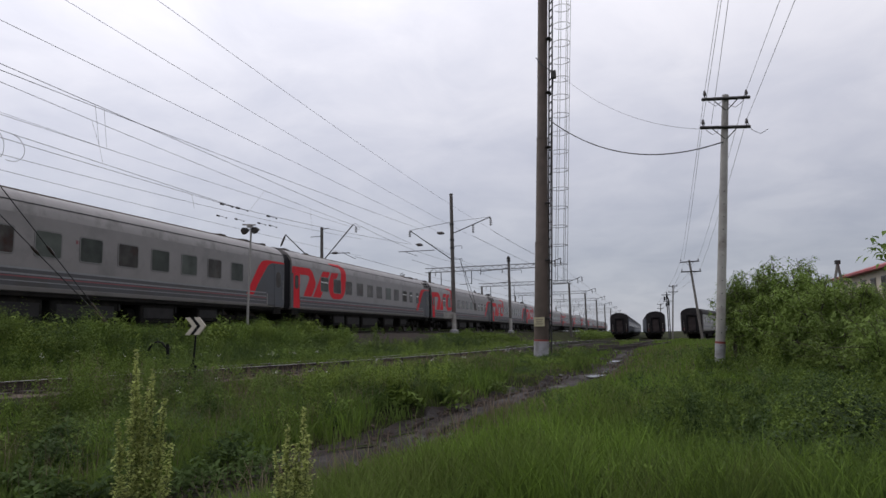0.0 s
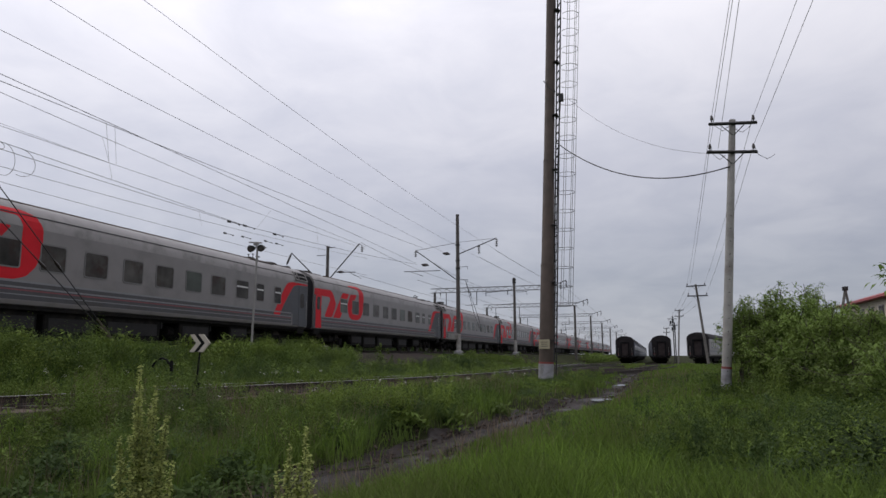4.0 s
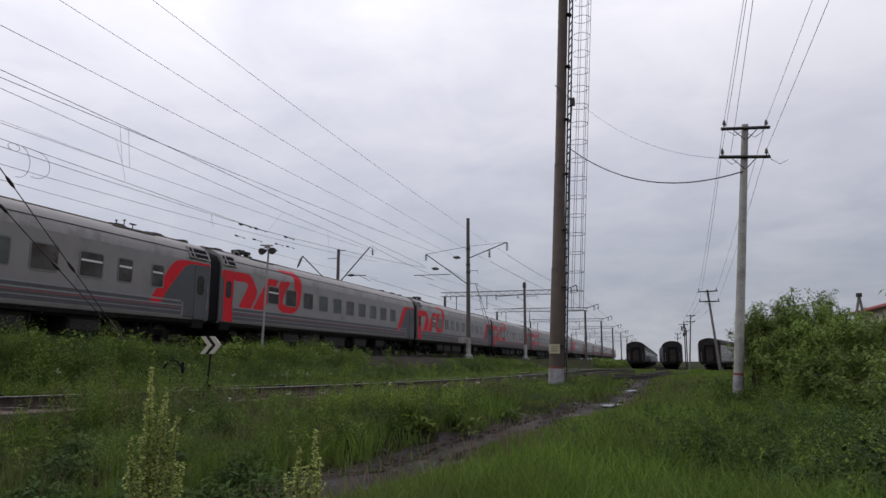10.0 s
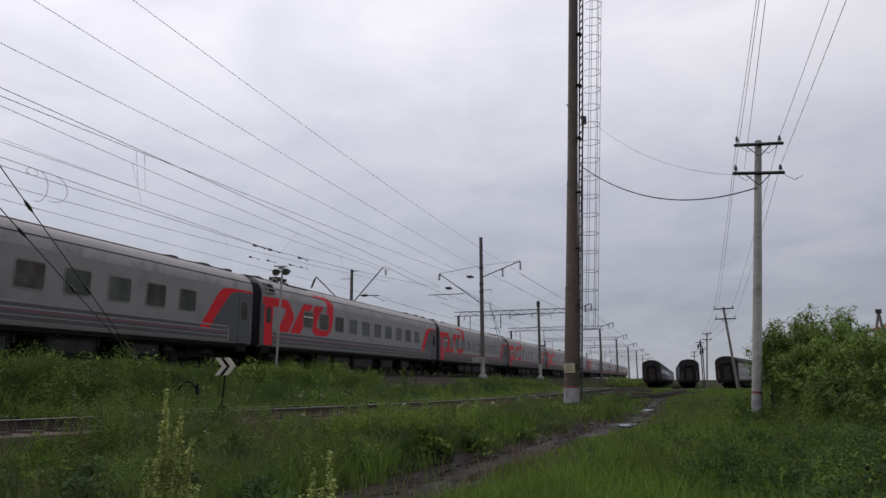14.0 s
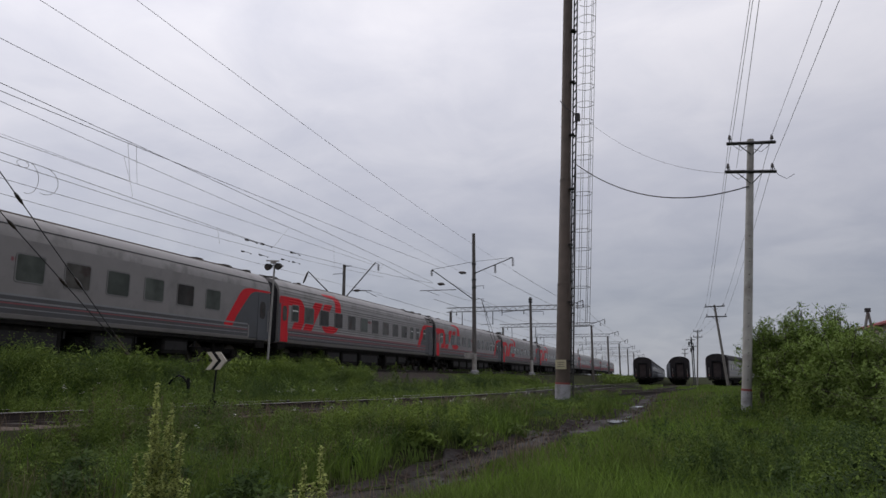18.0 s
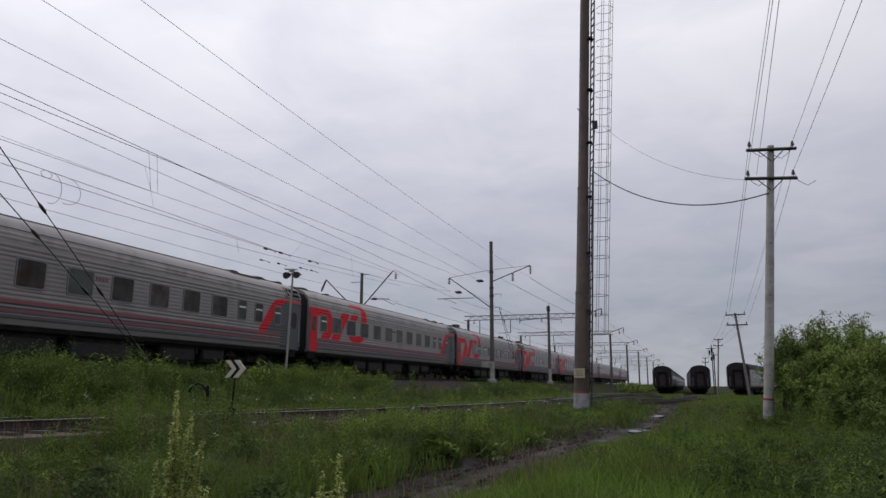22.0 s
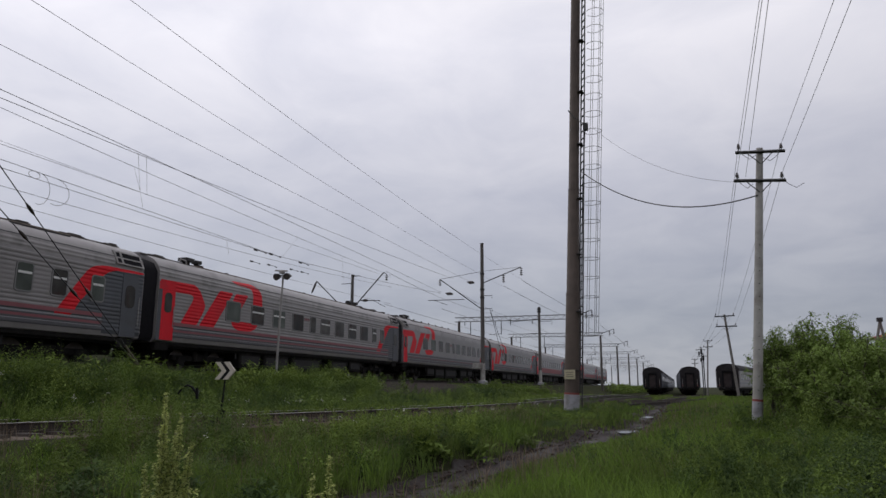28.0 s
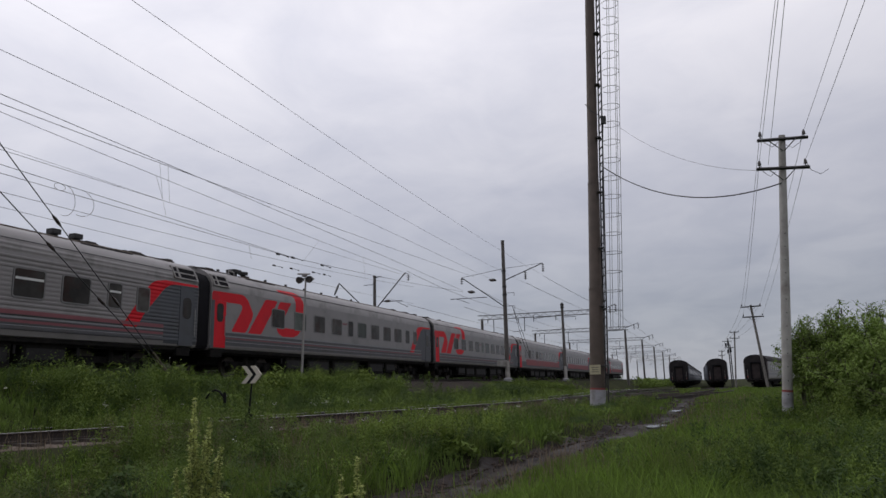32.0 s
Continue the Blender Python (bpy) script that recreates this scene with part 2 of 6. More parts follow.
LEAF_D = mat("pale_weed_leaf", (0.178, 0.242, 0.054), 0.75, 0, 0.35, 1.3, dirt=(0.118, 0.165, 0.040), dscale=0.9, dmin=0.5, island=0.14, trans=0.3, spec=0.08)
LEAF_E = mat("grey_green_weed_leaf", (0.066, 0.096, 0.046), 0.75, 0, 0.4, 1.3, island=0.14, trans=0.25, spec=0.08)
# burdock leaf with the shade of a gap put into its colour
LEAF_F = mat("shade_dark_burdock_leaf", (0.034, 0.052, 0.020), 0.75, 0, 0.35, 1.3, island=0.2, trans=0.1, spec=0.06)
LEAF_C = mat("shrub_leaf", (0.182, 0.256, 0.064), 0.65, 0, 0.35, 0.9, dirt=(0.098, 0.150, 0.046), dscale=0.9, dmin=0.47, island=0.14, rand=0.28, trans=0.32, spec=0.08)
STEM = mat("green_stem", (0.12, 0.15, 0.05), 0.7, 0, 0.2, 5)
BARK = mat("thin_grey_bark", (0.07, 0.06, 0.045), 0.9, 0, 0.2, 8)
SORREL = mat("yellow_green_seed_heads", (0.40, 0.44, 0.160), 0.8, 0, 0.2, 3, island=0.3, trans=0.45, spec=0.15)
FLOWER = mat("white_weed_flower", (0.5, 0.5, 0.42), 0.8, 0, 0.1, 4)

# ---- mesh helpers ----


class Shape:
    """Gathers corners and faces of one mesh."""

    def __init__(self):
        self.v, self.f = [], []

    def add(self, vs, fs):
        n = len(self.v)
        self.v.extend(vs)
        self.f.extend([tuple(i + n for i in f) for f in fs])
        return self

    def box(self, cx, cy, cz, sx, sy, sz, b=0.0):
        """A box by its centre and sizes, its upright edges cut back by b."""
        x, y, z = sx / 2, sy / 2, sz / 2
        if b:
            ring = [(x - b, -y), (x, -y + b), (x, y - b), (x - b, y), (-x + b, y), (-x, y - b), (-x, -y + b), (-x + b, -y)]
        else:
            ring = [(x, -y), (x, y), (-x, y), (-x, -y)]
        n = len(ring)
        vs = [(cx + a, cy + c, cz - z) for a, c in ring] + [(cx + a, cy + c, cz + z) for a, c in ring]
        fs = [tuple(range(n - 1, -1, -1)), tuple(range(n, 2 * n))] + [(i, (i + 1) % n, (i + 1) % n + n, i + n) for i in range(n)]
        return self.add(vs, fs)

    def tube(self, pts, r, n=8, caps=True):
        """A round bar through pts; r is one radius or one for each point."""
        pts = [Vector(p) for p in pts]
        rs = r if isinstance(r, (list, tuple)) else [r] * len(pts)
        vs, fs = [], []
        for i, p in enumerate(pts):
            d = (pts[min(i + 1, len(pts) - 1)] - pts[max(i - 1, 0)]).normalized()
            a = d.cross(Vector((0, 0, 1)) if abs(d.z) < 0.95 else Vector((1, 0, 0))).normalized()
            c = d.cross(a)
            vs += [tuple(p + (a * math.cos(k * math.tau / n) + c * math.sin(k * math.tau / n)) * rs[i]) for k in range(n)]
        for i in range(len(pts) - 1):
            for k in range(n):
                fs.append((i * n + k, i * n + (k + 1) % n, (i + 1) * n + (k + 1) % n, (i + 1) * n + k))
        if caps:
            fs += [tuple(range(n - 1, -1, -1)), tuple(range((len(pts) - 1) * n, len(pts) * n))]
        return self.add(vs, fs)

    def sweep(self, section, y0, y1, close=True, caps=True):
        """A section of (x, z) drawn out along y."""
        n = len(section)
        vs = [(x, y0, z) for x, z in section] + [(x, y1, z) for x, z in section]
        fs = [(i, (i + 1) % n, (i + 1) % n + n, i + n) for i in range(n if close else n - 1)]
        if caps:
            fs += [tuple(range(n - 1, -1, -1)), tuple(range(n, 2 * n))]
        return self.add(vs, fs)

    def slab(self, poly, x0, x1):
        """A flat shape of (y, z) corners, from x0 to x1 thick."""
        n = len(poly)
        vs = [(x0, y, z) for y, z in poly] + [(x1, y, z) for y, z in poly]
        fs = [tuple(range(n - 1, -1, -1)), tuple(range(n, 2 * n))] + [(i, (i + 1) % n, (i + 1) % n + n, i + n) for i in range(n)]
        return self.add(vs, fs)

    def mesh(self, name, material, smooth=False):
        me = bpy.data.meshes.new(name)
        me.from_pydata(self.v, [], self.f)
        bm = bmesh.new()
        bm.from_mesh(me)
        bmesh.ops.recalc_face_normals(bm, faces=bm.faces)
        bm.to_mesh(me)
        bm.free()
        if smooth:
            for p in me.polygons:
                p.use_smooth = True
            me.set_sharp_from_angle(angle=radians(40))
        me.materials.append(material)
        return me


def part(name, shape, material, parent=None, label="", smooth=False):
    me = shape if isinstance(shape, bpy.types.Mesh) else shape.mesh(name, material, smooth)
    ob = new(name, me)
    if parent:
        ob.parent = parent
    if label:
        ob["label"] = label
    return ob


def thing(name, m, label, category, group="", kind=""):
    ob = new(name)
    ob.empty_display_size = 0.3
    ob.matrix_basis = m
    return tagged(ob, label, category, group, kind)


def fast_mesh(name, verts, faces, material):
    """A large mesh from arrays: verts (n, 3), faces (m, k)."""
    me = bpy.data.meshes.new(name)
    m, k = faces.shape
    me.vertices.add(len(verts))
    me.vertices.foreach_set("co", np.ascontiguousarray(verts, dtype=np.float32).ravel())
    me.loops.add(m * k)
    me.loops.foreach_set("vertex_index", np.ascontiguousarray(faces, dtype=np.int32).ravel())
    me.polygons.add(m)
    me.polygons.foreach_set("loop_start", np.arange(0, m * k, k, dtype=np.int32))
    me.polygons.foreach_set("loop_total", np.full(m, k, dtype=np.int32))
    me.update(calc_edges=True)
    me.materials.append(material)
    return me


# ---- the lie of the land ----
RAIL_MAIN, MAIN_X, BACK_X = 1.86, -19.76, -25.3
SIDE_X, RAIL_SIDE = -18.21, 0.72


def step(a, b, t):
    t = np.clip((np.asarray(t, dtype=float) - a) / (b - a), 0, 1)
    return t * t * (3 - 2 * t)


def siding_x(y):
    """The nearer rail of the siding."""
    return np.interp(y, [-30, 0, 6, 10.2, 11.4, 16.8, 20.9, 25.9, 32, 40, 57, 83, 100, 123, 400], [-22.5, -15.6, -13.1, -11.7, -11.25, -9.35, -8.1, -7.05, -6.4, -6.1, -5.9, -4.6, -3.9, -3.5, -3.5])


def road_x(y):
    return np.interp(y, [-30, -5, 3, 6, 8, 10, 12, 14, 16, 18, 21, 30, 60, 90], [-16, -8.0, -5.0, -4.0, -3.48, -3.1, -2.8, -2.42, -2.0, -1.66, -1.28, -1.05, -0.7, -0.5])


def road_half(y):
    return np.interp(y, [-12, 6, 8, 10, 12, 14, 16, 18, 22, 26, 36], [0.95, 0.85, 0.76, 0.64, 0.52, 0.48, 0.53, 0.56, 0.46, 0.46, 0.36])


def branch_x(y):
    """Middle of the yard track that crosses the end of the dirt road."""
    return np.interp(y, [28, 31.2, 38.8, 44.5, 52, 62, 80, 100], [-3.7, -2.94, -1.22, 0.05, 0.86, 1.6, 2.6, 3.2])


def yard_x(y):
    """Middle of the yard track that leaves the siding beside the mast."""
    return np.interp(y, [30, 44, 48, 56, 60, 83, 120, 200], [-4.95, -4.8, -4.5, -3.75, -3.2, -0.8, 1.6, 1.6])


def fall(y):
    """How far the yard has sunk below the siding, far out."""
    return 0.6 * step(55, 110, y)


def ripple(x, y):
    return 0.045 * np.sin(1.3 * x + 0.7 * y + 1) * np.sin(0.9 * y - 0.5 * x) + 0.03 * np.sin(2.9 * x - 1.7 * y) + 0.05 * np.sin(0.31 * x + 0.23 * y)


def land(x, y):
    """Height of the ground, without the tracks."""
    x, y = np.asarray(x, dtype=float), np.asarray(y, dtype=float)
    z = 0.5 * step(4, 26, y) + 0.08 * step(30, 90, y)
    z = z + ripple(x, y) * (1 - 0.6 * step(60, 120, y)) - fall(y)
    s = siding_x(y) - x
    z = z + (0.46 - z) * step(-3.2, -1.2, s) * (1 - step(70, 90, y))
    z = z + (1.62 - z) * step(11.6, 16.4, -x)
    z = z + 2.7 * step(31, 38, -x) * (1 - step(200, 290, y))
    z = z + 0.10 * step(2.0, 5.0, x) * (1 - step(18, 40, y))
    d, w = np.abs(x - road_x(y)), road_half(y)
    # the road is worn into the meadow, deepest below its left rim
    z = z + 0.11 * step(0.02, 0.3, road_x(y) - x - w) * (1 - step(1.0, 3.2, road_x(y) - x - w)) * step(8, 12, y) * (1 - step(19, 24, y))
    return z - 0.10 * (1 - step(w - 0.15, w + 0.22, d)) * (1 - step(34, 50, y))


def make_ground():
    xs = np.concatenate([[-2500, -900, -300, -120, -70, -45], np.arange(-34, -16, 1.0), np.arange(-16, -6, 0.25), np.arange(-6, 1, 0.11), np.arange(1, 10.01, 0.25), [11, 13, 16, 20, 30, 50, 90, 200, 700, 2500]])
    ys = np.concatenate([[-2500, -700, -200, -80, -40], np.arange(-20, 0, 2.0), np.arange(0, 34, 0.22), np.arange(34, 100, 1.5), [110, 125, 150, 200, 300, 500, 1000, 2500]])
    gx, gy = np.meshgrid(xs, ys)
    # a bed for the road's own mud
    bed = 0.06 * (1 - step(-0.2, 0.02, np.abs(gx - road_x(gy)) - road_half(gy))) * (1 - step(34, 36, gy))
    v = np.stack([gx.ravel(), gy.ravel(), (land(gx, gy) - bed).ravel()], 1)
    n, m = len(xs), len(ys)
    i = (np.arange(m - 1)[:, None] * n + np.arange(n - 1)[None, :]).ravel()
    me = fast_mesh("ground", v, np.stack([i, i + 1, i + n + 1, i + n], 1), SOIL)
    ob = new("ground", me)
    tagged(ob, "weedy green ground beside the railway", "ground", kind="structure")


make_ground()


def ribbon(name, xfun, y0, y1, n, half, lift, material, label, category, edge=0.0, rough=0.0, taper=0.0):
    """A strip of ground that follows the land, its rim uneven by edge."""
    rnd = random.Random(name)
    ys = np.linspace(y0, y1, n)
    cols = 7
    v, f = [], []
    for y in ys:
        wide = half * (1 - taper * float(step(15, 27, y)))
        a, b = wide + rnd.uniform(-edge, edge), wide + rnd.uniform(-edge, edge)
        for k in range(cols):
            u = k / (cols - 1)
            x = float(xfun(y)) - a + u * (a + b)
            rim = 0.03 if k in (0, cols - 1) else 0.0
            v.append((x, y, float(land(x, y)) + lift - rim * 2 + rough * rnd.uniform(-1, 1)))
    for i in range(n - 1):
        for k in range(cols - 1):
            f.append((i * cols + k, i * cols + k + 1, (i + 1) * cols + k + 1, (i + 1) * cols + k))
    s = Shape().add(v, f)
    ob = part(name, s, material, smooth=True)
    return tagged(ob, label, category, kind="structure")


def make_road():
    """The mud of the road: two wheel ruts, a hump between them, and a bare cut rim."""
    ys, us = np.arange(-11, 36, 0.12), np.linspace(-1, 1, 21)
    gy, gu = np.meshgrid(ys, us, indexing="ij")
    w = road_half(gy) + 0.07 + 0.07 * np.sin(2.3 * gy + 1.3 * np.sin(1.1 * gy)) * np.abs(gu) + 0.05 * np.sin(7.1 * gy + 3 * gu)
    gx = road_x(gy) + gu * w
    rut = np.exp(-((np.abs(gu) - 0.46) / 0.16) ** 2)
    z = land(gx, gy) + 0.012 - 0.035 * rut + 0.018 * np.sin(5.3 * gx + 2.1 * gy) * np.sin(3.7 * gy - 4.0 * gx) + 0.008 * np.random.default_rng(3).normal(0, 1, gx.shape)
    z = z - 0.07 * step(0.93, 1.0, np.abs(gu))
    n, m = len(us), len(ys)
    i = (np.arange(m - 1)[:, None] * n + np.arange(n - 1)[None, :]).ravel()
    me = fast_mesh("dirt_road", np.stack([gx.ravel(), gy.ravel(), z.ravel()], 1), np.stack([i, i + 1, i + n + 1, i + n], 1), MUD)
    for p in me.polygons:
        p.use_smooth = True
    tagged(new("dirt_road", me), "muddy dark dirt road with wet ruts through the grass", "road", kind="structure")


def clods(n, seed):
    """Lumps of earth and small stones along the rims of the road."""
    r = np.random.default_rng(seed)
    y = 5.5 + 28 * r.random(n) ** 1.3
    side = np.where(r.random(n) < 0.72, -1, 1)
    x = road_x(y) + side * (road_half(y) + 0.12 * r.normal(0, 1, n) - 0.05 - 0.25 * r.random(n) ** 2)
    q = 0.012 + 0.032 * r.random(n) ** 3
    o = np.array([(1, 0, 0), (0, 1, 0), (-1, 0, 0), (0, -1, 0), (0, 0, 0.7), (0, 0, -0.7)], dtype=float)
    v = o[None] * q[:, None, None] * (0.6 + 0.8 * r.random((n, 6, 1))) + np.stack([x, y, land(x, y) + 0.012], 1)[:, None, :]
    f = (np.arange(n)[:, None, None] * 6 + np.array([(0, 1, 4), (1, 2, 4), (2, 3, 4), (3, 0, 4), (1, 0, 5), (2, 1, 5), (3, 2, 5), (0, 3, 5)])[None]).reshape(-1, 3)
    tagged(new("earth_clods", fast_mesh("earth_clods", v.reshape(-1, 3), f, CLOD)), "small brown clods and stones on the road rims", "stones", kind="stuff")


make_road()
clods(2600, 11)
ribbon("main_ballast_bed", lambda y: MAIN_X - 2.6, -30, 420, 160, 6.6, 0.03, BALLAST, "dark stone ballast bed under the main line", "ballast", 0.2)


ribbon("yard_ballast", lambda y: siding_x(y) - 0.7, 40, 130, 90, 1.9, 0.05, BALLAST, "dark ballast under the yard switches", "ballast", 0.25)
ribbon("yard_ballast", yard_x, 58, 130, 70, 1.7, 0.06, BALLAST, "dark ballast under the yard switches", "ballast", 0.25)
ribbon("ballast_shoulder", lambda y: -15.0, 30.5, 52, 40, 1.5, 0.03, BALLAST, "bare brown ballast shoulder below the main line", "gravel", 0.35)
ribbon("siding_shoulder", lambda y: siding_x(y) + 0.35, -6, 48, 150, 0.75, 0.02, GRAVEL, "bare brown gravel beside the siding rail", "gravel", 0.18)


def puddle(x, y, rx, ry, turn, seed):
    rnd = random.Random(seed)
    n = 26
    z = float(land(x, y)) + 0.03
    gx = float(land(x + 0.6, y) - land(x - 0.6, y)) / 1.2
    gy = float(land(x, y + 0.8) - land(x, y - 0.8)) / 1.6
    ring = []
    ca, sa = math.cos(turn), math.sin(turn)
    for k in range(n):
        a = k * math.tau / n
        r = 1 + 0.25 * math.sin(2 * a + seed) + 0.12 * math.sin(5 * a + seed * 2) + rnd.uniform(-0.06, 0.06)
        u, w = rx * r * math.cos(a), ry * r * math.sin(a)
        px, py = u * ca - w * sa, u * sa + w * ca
        ring.append((x + px, y + py, z + gx * px + gy * py))
    s = Shape().add(ring, [tuple(range(n))])
    ob = part("puddle", s, WATER)
    tagged(ob, "shallow rain puddle in the muddy road", "puddle", "puddles on the road", "structure")


for k, (x, y, rx, ry, tn) in enumerate(((-3.50, 8.35, 0.20, 0.10, 0.9), (-3.62, 8.02, 0.12, 0.07, 0.7), (-3.30, 8.75, 0.10, 0.06, 0.8), (-2.74, 10.1, 0.07, 0.42, -0.3), (-2.55, 11.0, 0.07, 0.45, -0.28), (-3.35, 9.4, 0.06, 0.3, -0.35), (-2.42, 12.2, 0.06, 0.35, -0.25),
                                         (-1.15, 17.2, 0.22, 0.20, -0.1), (-1.05, 16.4, 0.16, 0.12, 0.3), (-1.40, 18.3, 0.24, 0.24, -0.3), (-1.15, 18.9, 0.16, 0.2, 0.2), (-1.2, 20.3, 0.18, 0.22, -0.1), (-1.15, 24.9, 0.22, 0.4, 0.0))):
    puddle(x, y, rx, ry, tn, k + 1)


# ---- tracks ----
def rail_along(name, fx, y0, y1, n, ztop, parent, worn=True):
    """One rail: foot, web and head drawn along a curve, with its bright top as a part of its own."""
    ys = np.linspace(y0, y1, n)
    sec = [(-0.066, -0.18), (0.066, -0.18), (0.066, -0.165), (0.011, -0.14), (0.011, -0.045), (0.036, -0.03), (0.036, -0.004), (-0.036, -0.004), (-0.036, -0.03), (-0.011, -0.045), (-0.011, -0.14), (-0.066, -0.165)]
    for nm, section, m, lab in ((name, sec, RAILSIDE, ""), ("rail_head", [(-0.032, -0.004), (0.032, -0.004), (0.026, 0.0), (-0.026, 0.0)], RAILTOP if worn else RAILSIDE, "worn shiny rail top" if worn else "rusty rail top")):
        k = len(section)
        v = [(float(fx(y)) + a, y, ztop + b - (fall(y) if ztop < 1 else 0)) for y in ys for a, b in section]
        f = [(i * k + j, i * k + (j + 1) % k, (i + 1) * k + (j + 1) % k, (i + 1) * k + j) for i in range(n - 1) for j in range(k)]
        f += [tuple(range(k)), tuple(range((n - 1) * k, n * k))]
        parent = part(nm, Shape().add(v, f), m, parent, lab)


def track(label, fx, y0, y1, n, ztop, near=None, worn=True):
    t = thing("railway_track", Matrix(), label, "track", "railway tracks", "structure")
    rail_along("rail", lambda y: fx(y) + 0.76, y0, y1, n, ztop, t, worn)
    rail_along("rail", lambda y: fx(y) - 0.76, y0, y1, n, ztop, t, worn)
    one = Shape().box(0, 0, -0.09, 2.7, 0.24, 0.17, 0.02).mesh("sleeper", SLEEPER)
    rest = Shape()
    y = y0 + 0.3
    while y < min(y1, 160):
        if near and near[0] <= y <= near[1]:
            ob = part("sleeper", one, None, t)
            ob.location = (float(fx(y)), y, ztop - 0.18 - (fall(y) if ztop < 1 else 0))
        else:
            rest.box(float(fx(y)), y, ztop - 0.27 - (fall(y) if ztop < 1 else 0), 2.7, 0.24, 0.17)
        y += 0.55
    if rest.v:
        ob = part("far_sleepers", rest, SLEEPER, t)
        ob["kind"] = "stuff"
    return t


track("rusty siding track half buried in weeds", lambda y: siding_x(y) - 0.76, -10, 330, 260, RAIL_SIDE, (4, 42))
track("main line track under the passing train", lambda y: MAIN_X, -30, 420, 60, RAIL_MAIN, (18, 60))
track("second main line track beyond the train", lambda y: BACK_X, -30, 420, 60, RAIL_MAIN)
track("yard track under parked dark coaches", yard_x, 31, 330, 130, 0.71, (31, 60), False)
track("rusty yard track with dark sleepers across the road end", branch_x, 31.5, 96, 60, 0.68, (31, 62), False)
track("yard track that turns away behind the pole line", lambda y: np.interp(y, [86, 106.5, 160, 230], [2.8, 6.45, 17.8, 32.7]), 88, 230, 70, 0.70)


# ---- railway coaches ----
LEN, PITCH = 23.75, 24.54
HALF = [(1.40, 1.12), (1.52, 1.18), (1.55, 1.30), (1.55, 3.55), (1.53, 3.76), (1.44, 3.99), (1.24, 4.21), (0.91, 4.39), (0.45, 4.51), (0.0, 4.55)]


def half_width(z):
    return float(np.interp(z, [p[1] for p in HALF], [p[0] for p in HALF]))


def rounded(y0, y1, z0, z1, r=0.09, n=4):
    out = []
    for cy, cz, a0 in ((y1 - r, z0 + r, -90), (y1 - r, z1 - r, 0), (y0 + r, z1 - r, 90), (y0 + r, z0 + r, 180)):
        for k in range(n + 1):
            a = radians(a0 + 90 * k / n)
            out.append((cy + r * math.cos(a), cz + r * math.sin(a)))
    return out


def window_on(parent, y0, y1, z0, z1, x, glass, vent=False, side=1):
    ring = rounded(y0 - 0.045, y1 + 0.045, z0 - 0.045, z1 + 0.045, 0.11)
    inner = rounded(y0, y1, z0, z1, 0.08)
    n = len(ring)
    v = [(side * (x + d), a, b) for d in (-0.02, 0.016) for a, b in ring] + [(side * (x + d), a, b) for d in (0.016, 0.004) for a, b in inner]
    f = []
    for i in range(n):
        j = (i + 1) % n
        f += [(i, j, n + j, n + i), (n + i, n + j, 2 * n + j, 2 * n + i), (2 * n + i, 2 * n + j, 3 * n + j, 3 * n + i)]
    w = part("window", Shape().add(v, f), FRAME, parent)
    pane = part("pane", Shape().slab(rounded(y0 - 0.004, y1 + 0.004, z0 - 0.004, z1 + 0.004, 0.08), side * (x - 0.01), side * (x + 0.013)), glass, w)
    if vent:
        zc = z0 + (z1 - z0) * 0.66
        part("vent_sash", Shape().box(side * (x + 0.012), (y0 + y1) / 2, zc, 0.02, y1 - y0 - 0.06, 0.07), WHITEBAR, w, "white sash of an open vent")
    return w


def ribs(z0, z1, off=0.0):
    """The corrugated side between two heights, as (x, z) corners."""
    out, z = [], 1.34
    while z < 3.5:
        if z0 <= z and z + 0.1 <= z1:
            low, high = (1.562, 1.567) if 2.2 < z < 3.05 else (1.560, 1.572)
            out += [(low + off, z), (high + off, z + 0.03), (high + off, z + 0.08), (low + off, z + 0.1)]
        z += 0.135
    return out


def body_shape(ribbed):
    side = [(1.40, 1.12), (1.52, 1.18), (1.55, 1.30)]
    if ribbed:
        side += ribs(1.3, 3.5)
    side += [(1.55, 3.55)]
    return [(x, z) for x, z in side] + [(-x, z) for x, z in reversed(side)]


def roof_half(ribbed):
    """One half of the roof's section; a ribbed coach has ribs on the shoulder too."""
    top = [p for p in HALF if p[1] >= 3.55]
    if not ribbed:
        return top
    out = [top[0]]
    for z in (3.60, 3.735, 3.87):
        out += [(half_width(z + d) + o, z + d) for d, o in ((0.0, 0.0), (0.03, 0.014), (0.065, 0.014), (0.095, 0.0))]
    return out + [p for p in top if p[1] > 3.98]


def side_x(z, ribbed):
    """How far out the painted side and shoulder stand at height z."""
    half = [p for p in body_shape(ribbed) if p[0] > 0] + roof_half(ribbed)[1:]
    return float(np.interp(z, [p[1] for p in half], [p[0] for p in half]))


def side_levels(ribbed):
    half = [p for p in body_shape(ribbed) if p[0] > 0] + roof_half(ribbed)[1:]
    return sorted({round(p[1], 4) for p in half})


def eased(poly, r=0.12, n=4):
    """The same outline with its corners rounded."""
    out, k = [], len(poly)
    for i in range(k):
        p, a, b = Vector(poly[i]), Vector(poly[i - 1]), Vector(poly[(i + 1) % k])
        c, d = p + (a - p) * min(0.45, r / (a - p).length), p + (b - p) * min(0.45, r / (b - p).length)
        for j in range(n + 1):
            u = j / n
            out.append(tuple(c * (1 - u) ** 2 + p * 2 * u * (1 - u) + d * u * u))
    return out


